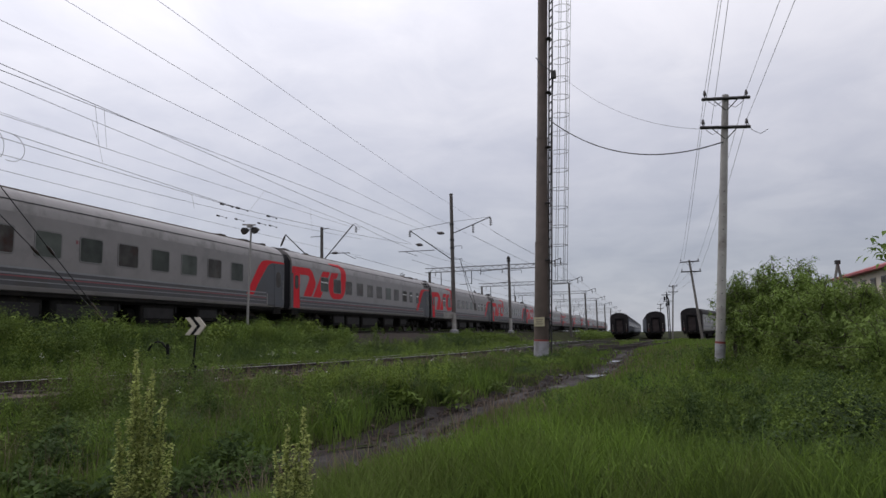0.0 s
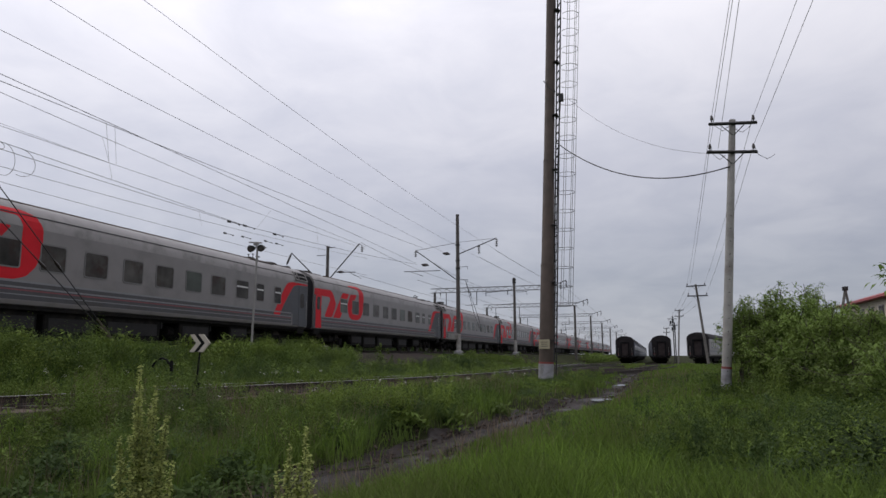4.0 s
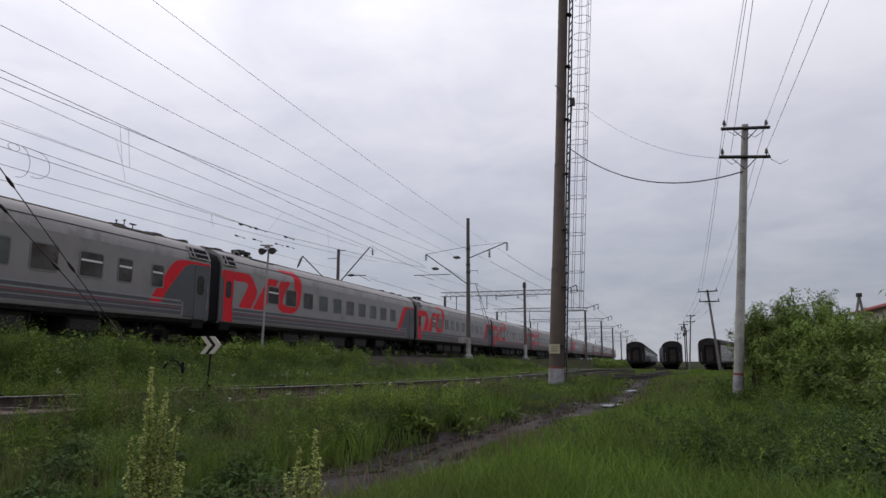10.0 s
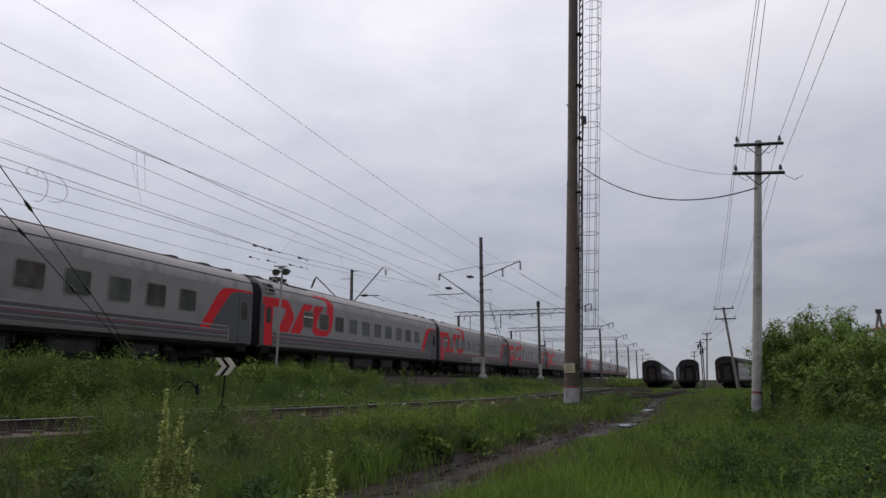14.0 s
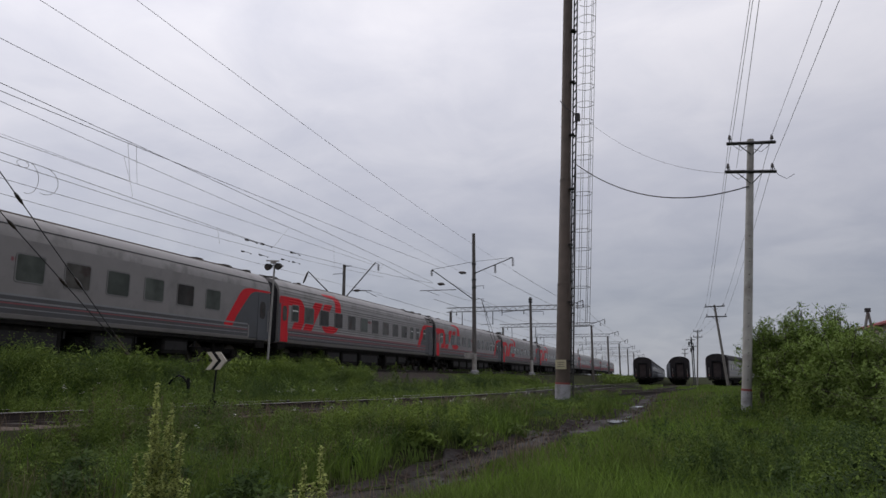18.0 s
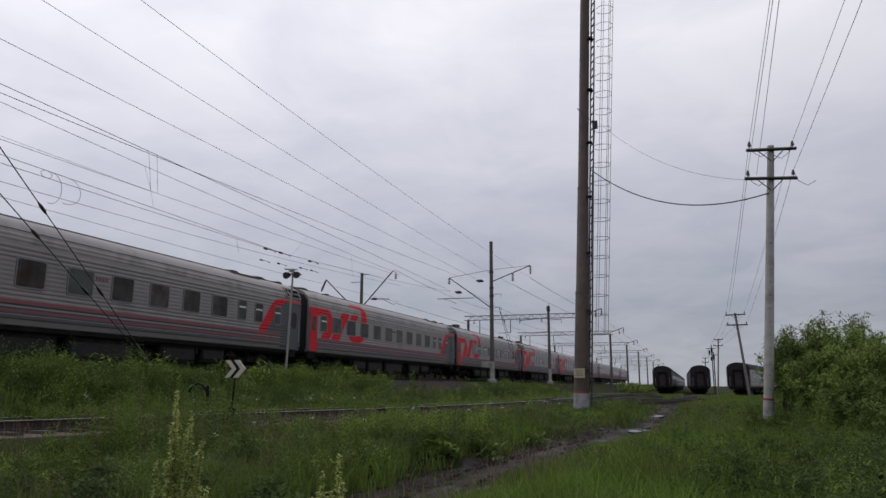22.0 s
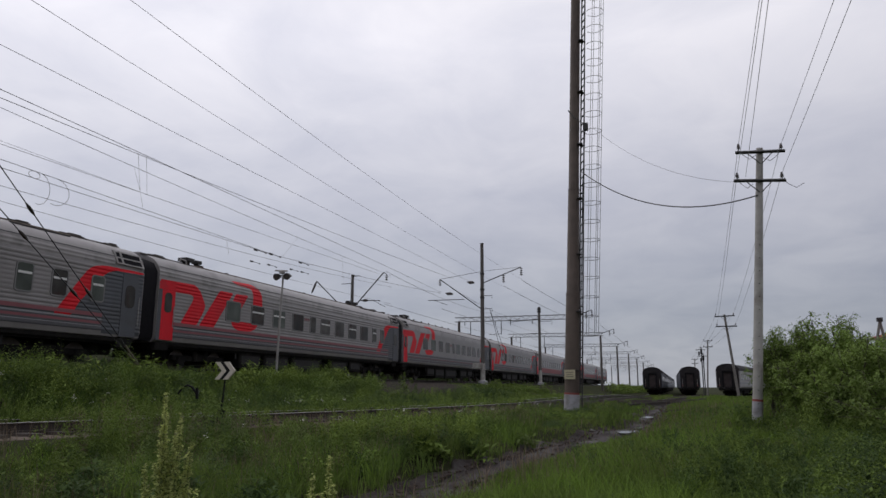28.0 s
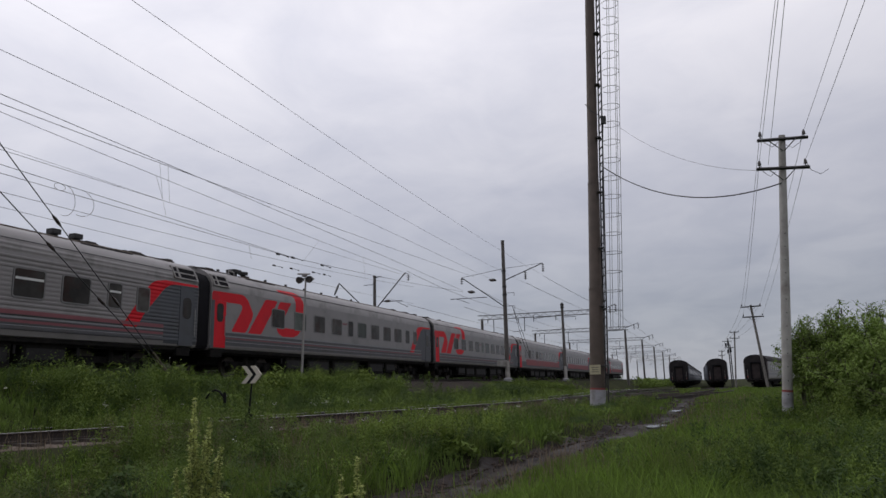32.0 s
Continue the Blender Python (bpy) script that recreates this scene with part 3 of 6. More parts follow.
def paint_on(name, poly, ribbed, material, off=0.006, sg=1):
    """A coat of paint with the outline poly (along, height), laid over the side's ribs and the roof shoulder."""
    bm = bmesh.new()
    bm.faces.new([bm.verts.new((0, y, z)) for y, z in poly])
    bm.normal_update()
    bmesh.ops.triangulate(bm, faces=bm.faces[:])
    zs = [p[1] for p in poly]
    for z in side_levels(ribbed):
        if min(zs) + 0.002 < z < max(zs) - 0.002:
            bmesh.ops.bisect_plane(bm, geom=bm.verts[:] + bm.edges[:] + bm.faces[:], plane_co=(0, 0, z), plane_no=(0, 0, 1))
    for v in bm.verts:
        v.co.x = sg * (side_x(v.co.z, ribbed) + off)
    bmesh.ops.recalc_face_normals(bm, faces=bm.faces[:])
    lower = bmesh.ops.duplicate(bm, geom=bm.faces[:])
    for v in lower["geom"]:
        if isinstance(v, bmesh.types.BMVert):
            v.co.x -= sg * (off + 0.004)
    me = bpy.data.meshes.new(name)
    bm.to_mesh(me)
    bm.free()
    me.materials.append(material)
    return me


def bogie(parent, y):
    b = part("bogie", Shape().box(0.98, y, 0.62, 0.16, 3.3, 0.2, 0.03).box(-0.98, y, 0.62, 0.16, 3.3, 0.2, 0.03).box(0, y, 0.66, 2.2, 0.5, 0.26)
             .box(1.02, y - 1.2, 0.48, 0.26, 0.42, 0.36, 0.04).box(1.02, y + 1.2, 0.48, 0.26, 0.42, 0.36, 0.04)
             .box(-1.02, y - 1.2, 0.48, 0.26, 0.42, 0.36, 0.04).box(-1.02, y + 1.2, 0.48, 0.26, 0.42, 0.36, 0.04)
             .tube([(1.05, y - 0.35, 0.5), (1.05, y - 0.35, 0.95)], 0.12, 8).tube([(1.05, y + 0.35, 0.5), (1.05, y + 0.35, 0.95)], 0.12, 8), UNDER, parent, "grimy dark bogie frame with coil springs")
    for dy in (-1.2, 1.2):
        ws = Shape().tube([(-1.0, 0, 0), (1.0, 0, 0)], 0.08, 8)
        for sx in (-0.79, 0.79):
            ws.tube([(sx - 0.065, 0, 0), (sx + 0.065, 0, 0)], 0.475, 20)
            ws.tube([(sx + math.copysign(0.07, -sx), 0, 0), (sx + math.copysign(0.045, -sx), 0, 0)], 0.5, 20)
            ws.box(sx + math.copysign(0.07, sx), 0, 0, 0.02, 0.5, 0.1)
        w = part("wheelset", ws, WHEEL, parent, smooth=True)
        w.location = (0, y + dy, 0.475)


PROTO_WINS = {
    "eleven": [(3.55, 0.96), (5.32, 1.0), (7.1, 0.95), (8.9, 1.0), (10.72, 0.96), (12.46, 0.98), (14.28, 1.0), (16.02, 1.0), (17.93, 0.97), (19.65, 0.65), (21.36, 0.6)],
    "ten": [(3.84, 0.96), (5.54, 1.02), (7.4, 1.0), (9.2, 1.0), (11.02, 0.98), (12.8, 1.0), (14.58, 1.0), (16.4, 0.98), (18.2, 0.97), (20.0, 0.94)],
    "thirteen": [(1.3, 0.62), (2.6, 0.97), (4.32, 1.02), (6.13, 0.96), (7.95, 0.95), (9.76, 0.95), (11.55, 0.92), (13.33, 0.93), (15.1, 0.93), (16.85, 0.94), (18.62, 0.53), (19.87, 0.54), (21.42, 0.5)],
    "service": [(4.2, 0.98), (6.08, 0.98), (7.88, 1.02), (9.68, 1.02), (11.46, 0.54), (12.62, 1.0), (14.3, 1.02), (16.0, 0.98), (17.63, 1.0), (19.39, 0.54), (20.65, 0.53)],
    "banded": [(2.6, 0.6), (4.2, 0.98), (6.0, 0.98), (7.8, 0.98), (9.6, 0.98), (11.4, 0.98), (13.2, 0.98), (15.0, 0.98), (16.8, 0.98), (18.6, 0.98), (20.4, 0.6)],
}
# plain red livery shapes, corners as (along, height)
HOOK = [(0.93, 3.48), (2.10, 3.50), (2.46, 3.32), (2.88, 2.76), (2.80, 2.50), (2.36, 1.90), (1.36, 1.90), (2.05, 2.85), (2.08, 3.0), (1.92, 3.09), (0.93, 3.07)]
SLASH = [(2.51, 1.88), (3.51, 1.90), (3.80, 2.27), (4.78, 3.49), (3.80, 3.48)]
CURL = [(4.96, 3.48), (5.97, 3.52), (5.45, 2.90), (5.20, 2.50), (5.30, 2.31), (6.33, 2.31), (6.36, 3.60), (6.20, 3.87), (5.02, 3.92), (4.82, 4.06), (6.40, 4.09), (6.88, 3.94), (7.11, 3.60), (7.13, 3.05), (6.96, 2.40), (6.62, 2.05), (6.20, 1.92), (5.25, 1.90), (4.86, 2.05), (4.62, 2.44), (4.60, 2.85)]
# the slanting stripe that bends into a thin line at the door end
STRIPE = [(20.0, 1.70), (20.68, 1.70), (20.98, 2.2), (21.98, 3.28), (22.35, 3.42), (23.70, 3.46), (23.70, 3.54), (21.95, 3.53), (21.42, 3.44), (21.14, 3.22)]
END = [(20.72, 1.9), (22.0, 1.84), (22.0, 1.25), (23.73, 1.25), (23.73, 3.455), (22.35, 3.415), (21.99, 3.275), (20.99, 2.2)]


def coach(style, label, wins, grilles=(), vents=(), extras=0, LEN=23.75):
    c = thing("passenger_coach", Matrix(), label, "train coach", "coaches of the passing train")
    rib = style == "ribbed"
    e = LEN - 23.75
    scale, slip = (1.0, 0.1) if e else (0.965, 0.0)
    x = 1.57 if rib else 1.55
    upper = body_shape(rib)
    part("body", Shape().sweep(upper, 0, LEN), SILVER, c, "silver-grey ribbed steel side" if rib else "silver-grey smooth side")
    half = roof_half(rib)
    part("roof", Shape().sweep(half + [(-a, z) for a, z in reversed(half) if a > 0], 0.02, LEN - 0.02), ROOFGREY, c, "grey rounded roof", True)
    part("roof_duct", Shape().box(0.80, LEN / 2, 4.435, 0.05, LEN - 5.4, 0.05).box(0.62, LEN / 2, 4.475, 0.04, LEN - 6.0, 0.04), DUCT, c, "thin rusty cable duct along the roof")
    part("gutter", Shape().tube([(1.47, 0.05, 3.94), (1.47, LEN - 0.05, 3.94)], 0.018, 6).tube([(-1.47, 0.05, 3.94), (-1.47, LEN - 0.05, 3.94)], 0.018, 6), LOWGREY, c)
    for sg in (1, -1):
        if rib:
            part("lower_panel", Shape().sweep([(sg * a, b) for a, b in ribs(1.3, 1.9, 0.004)], 0.92, 22.0, False, False), LOWGREY, c, "darker grey ribbed lower side")
        else:
            part("lower_panel", Shape().slab([(0.95, 1.32), (22.0 + e, 1.32), (22.0 + e, 1.86), (0.95, 1.86)], sg * (x - 0.03), sg * (x + 0.004)), LOWGREY, c, "darker grey lower side")
        if style == "banded":
            part("red_band", Shape().slab([(3.2, 1.5), (21.2 + e, 1.5), (21.0 + e, 2.1), (3.0, 2.1)], sg * (x - 0.03), sg * (x + 0.008)), BANDRED, c, "wide red band below the windows")
        else:
            for z, h, m in (((1.79, 0.12, MAROON), (1.68, 0.05, PALELINE), (1.55, 0.08, MAROON), (1.46, 0.03, PALELINE)) if rib else ((1.84, 0.06, PALELINE), (1.67, 0.05, PALELINE), (1.595, 0.045, MAROON), (1.46, 0.03, PALELINE))):
                part("stripe", Shape().slab([(0.95, z), (21.95 + e, z), (21.95 + e, z + h), (0.95, z + h)], sg * (x - 0.03), sg * (x + 0.009)), m, c)
        part("end_panel", paint_on("end_panel", [(y + e + slip, z) if y < 23 else (LEN - 0.02, z) for y, z in END], rib, ENDGREY, 0.003, sg), None, c, "slate-grey end of the side")
        part("slanted_stripe", paint_on("slanted_stripe", eased([(y + e + slip, z) if y < 23 else (LEN - 0.02, z) for y, z in STRIPE], 0.16), rib, RED, 0.006, sg), None, c, "slanting red stripe that bends into a thin line")
        d = part("door", Shape().slab([(0.22, 1.22), (0.93, 1.22), (0.93, 3.1), (0.22, 3.1)], sg * (x - 0.03), sg * (x + 0.01)), RED, c, "red entrance door panel")
        part("door_header", Shape().slab([(0.04, 3.104), (0.93, 3.104), (0.93, 3.48), (0.10, 3.46), (0.04, 3.36)], sg * (x - 0.03), sg * (x + 0.008)), RED, c, "red panel above the door")
        part("corner_post", Shape().slab([(0.02, 1.2), (0.236, 1.2), (0.236, 3.1), (0.02, 3.1)], sg * (x - 0.03), sg * (x + 0.006)), ENDGREY, c, "grey corner beside the door")
        part("door_window", Shape().slab(rounded(0.36, 0.76, 2.25, 3.0, 0.15), sg * x, sg * (x + 0.018)), GLASS, d)
        part("door_handle", Shape().tube([(sg * (x + 0.04), 0.86, 1.7), (sg * (x + 0.04), 0.86, 2.5)], 0.014, 6), STEEL, d)
        d = part("door", Shape().slab([(22.75 + e, 1.2), (23.5 + e, 1.2), (23.5 + e, 3.38), (22.75 + e, 3.38)], sg * (x - 0.03), sg * (x + 0.014)), ENDGREY, c, "slate-grey entrance door")
        part("door_window", Shape().slab(rounded(22.9 + e, 23.36 + e, 2.2, 3.0, 0.19), sg * x, sg * (x + 0.02)), GLASS, d)
        part("door_handle", Shape().tube([(sg * (x + 0.04), 23.56 + e, 1.6), (sg * (x + 0.04), 23.56 + e, 2.6)], 0.014, 6), LIGHTSTEEL, d)
        for y in (0.45, 23.1 + e):
            part("door_step", Shape().box(sg * 1.42, y, 0.98, 0.22, 0.72, 0.28, 0.03), UNDER, c)
    if style != "banded":
        for outline in (HOOK, SLASH, CURL):
            part("livery_mark", paint_on("livery_mark", eased([(y * scale, z) for y, z in outline]), rib, RED, 0.006), None, c, "plain red painted shape")
    rnd = random.Random(wins + str(grilles))
    for k, (y, w) in enumerate(PROTO_WINS[wins]):
        window_on(c, y, y + w, 2.30, 3.10, x, GLASSGREEN if rnd.random() < 0.3 else GLASS, k in vents)
        if k % 2:
            window_on(c, y, y + w, 2.30, 3.10, x, GLASS, False, -1)
    for k in range(4):
        part("small_mark", Shape().slab([(10.82 + 0.14 * k, 2.86), (10.91 + 0.14 * k, 2.86), (10.91 + 0.14 * k, 2.98), (10.82 + 0.14 * k, 2.98)], x - 0.02, x + 0.006), MAROON, c)
    # ends and bellows
    for y in (0.0, LEN):
        d = -0.02 if y == 0 else 0.02
        part("end_wall", Shape().slab([(-1.38, 1.2), (1.38, 1.2), (1.38, 3.5), (1.2, 3.95), (0.7, 4.2), (-0.7, 4.2), (-1.2, 3.95), (-1.38, 3.5)], y, y + d).swap(), ENDGREY, c)
    bel = [(0.92, 1.15), (0.98, 1.3), (0.98, 3.3), (0.85, 3.62), (0.5, 3.82), (-0.5, 3.82), (-0.85, 3.62), (-0.98, 3.3), (-0.98, 1.3), (-0.92, 1.15)]
    part("bellows", Shape().sweep([(a * 1.5, z + (0.44 if z > 3 else 0)) for a, z in bel], LEN + 0.02, LEN + 0.77), RUBBER, c, "black rubber gangway bellows", True)
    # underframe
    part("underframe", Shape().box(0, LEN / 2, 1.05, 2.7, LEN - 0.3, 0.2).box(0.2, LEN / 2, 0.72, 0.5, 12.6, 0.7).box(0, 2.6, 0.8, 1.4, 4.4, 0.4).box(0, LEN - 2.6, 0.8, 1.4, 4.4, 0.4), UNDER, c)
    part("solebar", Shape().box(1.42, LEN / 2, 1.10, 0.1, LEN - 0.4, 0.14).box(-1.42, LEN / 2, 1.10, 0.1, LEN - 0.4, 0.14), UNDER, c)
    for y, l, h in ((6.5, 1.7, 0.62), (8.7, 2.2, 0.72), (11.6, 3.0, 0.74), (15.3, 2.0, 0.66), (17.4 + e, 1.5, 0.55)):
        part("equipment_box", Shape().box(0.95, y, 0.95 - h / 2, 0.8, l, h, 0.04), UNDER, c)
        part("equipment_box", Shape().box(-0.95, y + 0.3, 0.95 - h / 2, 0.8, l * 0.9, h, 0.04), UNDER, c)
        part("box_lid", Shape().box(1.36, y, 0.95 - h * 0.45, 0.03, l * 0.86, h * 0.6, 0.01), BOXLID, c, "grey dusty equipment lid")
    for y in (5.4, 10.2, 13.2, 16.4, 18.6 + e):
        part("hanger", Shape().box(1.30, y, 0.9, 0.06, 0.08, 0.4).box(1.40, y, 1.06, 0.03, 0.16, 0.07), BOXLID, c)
    part("air_tank", Shape().tube([(0.9, 13.9, 0.62), (0.9, 14.5, 0.62)], 0.2, 12), UNDER, c)
    bogie(c, 3.3)
    bogie(c, LEN - 3.3)
    part("coupler", Shape().box(0, -0.3, 1.05, 0.28, 0.8, 0.28, 0.04), UNDER, c)
    part("coupler", Shape().box(0, LEN + 0.35, 1.05, 0.28, 0.8, 0.28, 0.04), UNDER, c)
    # roof gear
    for y in grilles:
        w = 1.3 if y > 12 else 1.0
        z0, z1 = 3.68, 4.16
        corners = [(half_width(z), yy, z) for z in (z0, z1) for yy in (y, y + w)]
        g = part("cooling_grille", Shape().add([(x + 0.085, yy, z) for x, yy, z in corners] + [(x - 0.1, yy, z) for x, yy, z in corners], [(0, 1, 3, 2), (4, 6, 7, 5), (0, 4, 5, 1), (2, 3, 7, 6), (0, 2, 6, 4), (1, 5, 7, 3)]), PALEFRAME, c, "grey weathered cooling unit frame")
        for a, b in ((0.07, 0.24), (0.34, w - 0.1)):
            for za, zb in ((z0 + 0.05, z0 + 0.21), (z0 + 0.27, z1 - 0.05)):
                lean = [(half_width(z0) + 0.093 + (half_width(z1) - half_width(z0)) * (z - z0) / (z1 - z0), yy, z) for z in (za, zb) for yy in (y + a, y + b)]
                part("slot", Shape().add(lean, [(0, 1, 3, 2)]).thick(0.02), RUBBER, g)
    for y, s in ((0.7, 0.9), (3.3, 0.5), (19.2 + e, 0.8), (21.2 + e, 1.0), (22.9 + e, 0.6)):
        part("roof_vent", Shape().box(0.55, y, 4.47, 0.42, s, 0.08, 0.03).box(0.6, y + 0.1, 4.52, 0.3, s * 0.5, 0.05).box(0.72, y - 0.15, 4.45, 0.12, s * 1.5, 0.05, 0.02), VENT, c, "low grimy roof vent")
    for y in (1.6, LEN - 1.6):
        part("roof_walkway", Shape().box(0.15, y, 4.55, 0.5, 3.0, 0.05), ROOFGREY, c)
    if wins == "eleven":
        for y, h in ((20.5, 0.2), (20.9, 0.28), (21.35, 0.2)):
            part("roof_antenna", Shape().tube([(0.5, y, 4.46), (0.5, y, 4.5 + h)], 0.02, 6).box(0.5, y, 4.5 + h, 0.1, 0.3 if y > 21 else 0.06, 0.04), DARKSTEEL, c, "small dark roof antenna")
    if extras:
        for y, s in ((2.77, 1.0), (3.44, 0.68)):
            part("roof_cowl", Shape().tube([(0.46, y, 4.42), (0.46, y, 4.56), (0.46, y, 4.64)], [0.2 * s, 0.14 * s, 0.2 * s], 8).box(0.46, y, 4.70, 0.5 * s, 0.56 * s, 0.13, 0.06), DARKSTEEL, c, "dark square-topped roof vent cowl")
        part("roof_pipe", Shape().tube([(0.75, 2.0, 4.38), (0.75, 2.05, 4.62), (0.75, 2.4, 4.58), (0.75, 2.45, 4.38)], 0.03, 6), LIGHTSTEEL, c)
    if rib and extras:
        for y in (18.04, 18.89):
            part("roof_cowl", Shape().tube([(0.5, y, 4.42), (0.5, y, 4.58)], 0.12, 8).box(0.5, y, 4.66, 0.34, 0.36, 0.15, 0.05), DARKSTEEL, c, "dark square-topped roof vent cowl")
        for y in (5.48, 12.5):
            part("roof_stub", Shape().tube([(0.5, y, 4.44), (0.5, y, 4.56)], [0.06, 0.09], 8), DARKSTEEL, c, "small dark roof stub")
    if extras > 1:
        for k in range(8):
            part("roof_stub", Shape().tube([(0.3, 1.9 + 1.75 * k, 4.48), (0.3, 1.9 + 1.75 * k, 4.68)], [0.05, 0.07], 8), DARKSTEEL, c, "small dark roof stub")
    if grilles:
        part("roof_hatch", Shape().box(1.0, 4.0 if grilles[0] < 3 else LEN - 4.0, 4.345, 0.1, 2.2, 0.03), DARKSTEEL, c)
    return c


def swap(self):
    """Turns a slab made across x into one across y."""
    self.v = [(y, x, z) for x, y, z in self.v]
    return self


def thick(self, d):
    """Gives a sheet depth inwards along x."""
    n = len(self.v)
    self.v += [(x - d, y, z) for x, y, z in self.v]
    self.f += [tuple(n + i for i in reversed(q)) for q in self.f]
    return self


Shape.swap, Shape.thick = swap, thick

SMOOTH = "silver-grey passenger coach with red door, red shapes and grey stripes"
RIBBED = "silver-grey ribbed passenger coach with red door and red painted shapes"
BANDED = "silver-grey passenger coach with a wide red band below its windows"
ORDER = ["front", "rear", "rear", "front", "front", "ribbed", "ribbed", "ribbed_cowls", "front_short", "plain", "banded", "banded", "banded", "banded"]
# where each coach begins, behind the red door corner of the second one
ALONG = [-25.7, 0.0, 25.7, 51.4, 77.1, 102.8, 127.34, 151.88, 176.42, 200.96, 225.5, 250.04, 274.58, 299.12]
PROTO = {
    "rear": coach("smooth", SMOOTH, "eleven", (23.5,), (0, 8, 9, 10), 0, 24.9),
    "front": coach("smooth", SMOOTH, "ten", (0.08,), (0,), 1, 24.9),
    "ribbed": coach("ribbed", RIBBED, "thirteen", (22.38,), (0, 10, 11, 12), 0),
    "ribbed_cowls": coach("ribbed", RIBBED, "service", (22.38,), (1, 2, 5, 7, 9), 1),
    "front_short": coach("smooth", SMOOTH, "service", (0.08,), (), 2),
    "plain": coach("smooth", SMOOTH, "service", (), (), 0),
    "banded": coach("banded", BANDED, "banded", (0.3,), (), 0),
}
SAMPLES, TRAIN = {}, []
for kind_of in ORDER:
    if kind_of in SAMPLES:
        TRAIN.append(copy_thing(SAMPLES[kind_of], Matrix()))
    else:
        SAMPLES[kind_of] = PROTO[kind_of]
        TRAIN.append(PROTO[kind_of])



def train_place(t):
    """How far along the line the red door corner of the second coach stands at t seconds."""
    return ((9.747207e-05 * t - 0.001426424) * t - 5.913735) * t + 33.677303


# ---- parked coaches ----
def old_coach(m, paint, label):
    c = thing("parked_coach", m, label, "train coach", "parked coaches in the yard")
    part("body", Shape().sweep(body_shape(True), 0, LEN), paint, c)
    roof = [(a, z) for a, z in HALF if z >= 3.55] + [(-a, z) for a, z in reversed(HALF) if z >= 3.55 and a > 0]
    part("roof", Shape().sweep(roof, -0.02, LEN - 0.02), OLDGREEN, c, "", True)
    part("end_wall", Shape().box(0, -0.05, 2.5, 2.9, 0.1, 2.7, 0.03), OLDGREEN, c, "dark weathered end wall")
    g = part("gangway", Shape().box(-0.62, -0.25, 2.3, 0.14, 0.4, 2.2).box(0.62, -0.25, 2.3, 0.14, 0.4, 2.2).box(0, -0.25, 3.47, 1.38, 0.4, 0.14), RUBBER, c, "black gangway frame")
    d = part("gangway_door", Shape().box(0, -0.12, 2.3, 1.0, 0.05, 2.0), DUSTY, g, "dusty brown gangway door")
    for sx in (-0.35, 0.35):
        part("end_handrail", Shape().tube([(sx * 3.2, -0.14, 1.3), (sx * 3.2, -0.16, 2.6)], 0.025, 6), LIGHTSTEEL, c)
    part("end_step", Shape().box(0.9, -0.2, 0.75, 0.5, 0.2, 0.05).box(-0.9, -0.2, 0.75, 0.5, 0.2, 0.05), UNDER, c)
    for sx in (-0.9, 0.9):
        part("buffer", Shape().tube([(sx, -0.1, 1.06), (sx, -0.6, 1.06)], 0.09, 8).tube([(sx, -0.6, 1.06), (sx, -0.66, 1.06)], 0.24, 12), UNDER, c)
        part("tail_lamp", Shape().tube([(sx * 1.25, -0.11, 1.55), (sx * 1.25, -0.18, 1.55)], 0.08, 8), REDBAND, c)
    part("underframe", Shape().box(0, LEN / 2, 0.98, 2.6, LEN, 0.3).box(0, 9.5, 0.62, 2.2, 5, 0.5).box(0, -0.3, 1.0, 0.5, 0.6, 0.3), UNDER, c)
    for y in (3.3, LEN - 3.3):
        part("bogie", Shape().box(0.98, y, 0.55, 0.2, 3.3, 0.34).box(-0.98, y, 0.55, 0.2, 3.3, 0.34).tube([(-0.85, y - 1.2, 0.475), (0.85, y - 1.2, 0.475)], 0.475, 14).tube([(-0.85, y + 1.2, 0.475), (0.85, y + 1.2, 0.475)], 0.475, 14), UNDER, c)
    part("pale_stripe", Shape().slab([(0, 1.75), (LEN, 1.75), (LEN, 1.95), (0, 1.95)], 1.54, 1.576), PALELINE, c)
    for k in range(11):
        window_on(c, 1.8 + 1.85 * k, 2.75 + 1.85 * k, 2.3, 3.1, 1.57, GLASS)
    return c


DARKCOACH = "dark weathered coach parked on a yard track"
first_old = old_coach(pose(-4.26, 123, 0.12, 0, 0, -0.3), OLDBLUE, DARKCOACH)
for k in range(1, 7):
    copy_thing(first_old, pose(-4.26 + 0.13 * k, 123 + 24.5 * k, 0.12, 0, 0, -0.3))
copy_thing(first_old, pose(1.60, 120, 0.10, 0, 0, 0.8))
copy_thing(first_old, pose(1.26, 144.5, 0.10, 0, 0, 0.8))
silver_old = old_coach(pose(6.45, 106.5, 0.10, 0, 0, -12), SILVER, "dark-ended coach with pale grey sides on a yard track")
copy_thing(silver_old, pose(6.45 + 24.5 * math.sin(radians(12)), 106.5 + 24.5 * math.cos(radians(12)), 0.10, 0, 0, -12))


# ---- masts and poles ----
def on_line(a, b, z):
    """The point of the line a-b at height z."""
    t = (z - a[2]) / (b[2] - a[2])
    return Vector((a[0] + (b[0] - a[0]) * t, a[1] + (b[1] - a[1]) * t, z))


MB, MT = (-4.02, 27.7, 0.35), (-3.09, 27.8, 22.5)


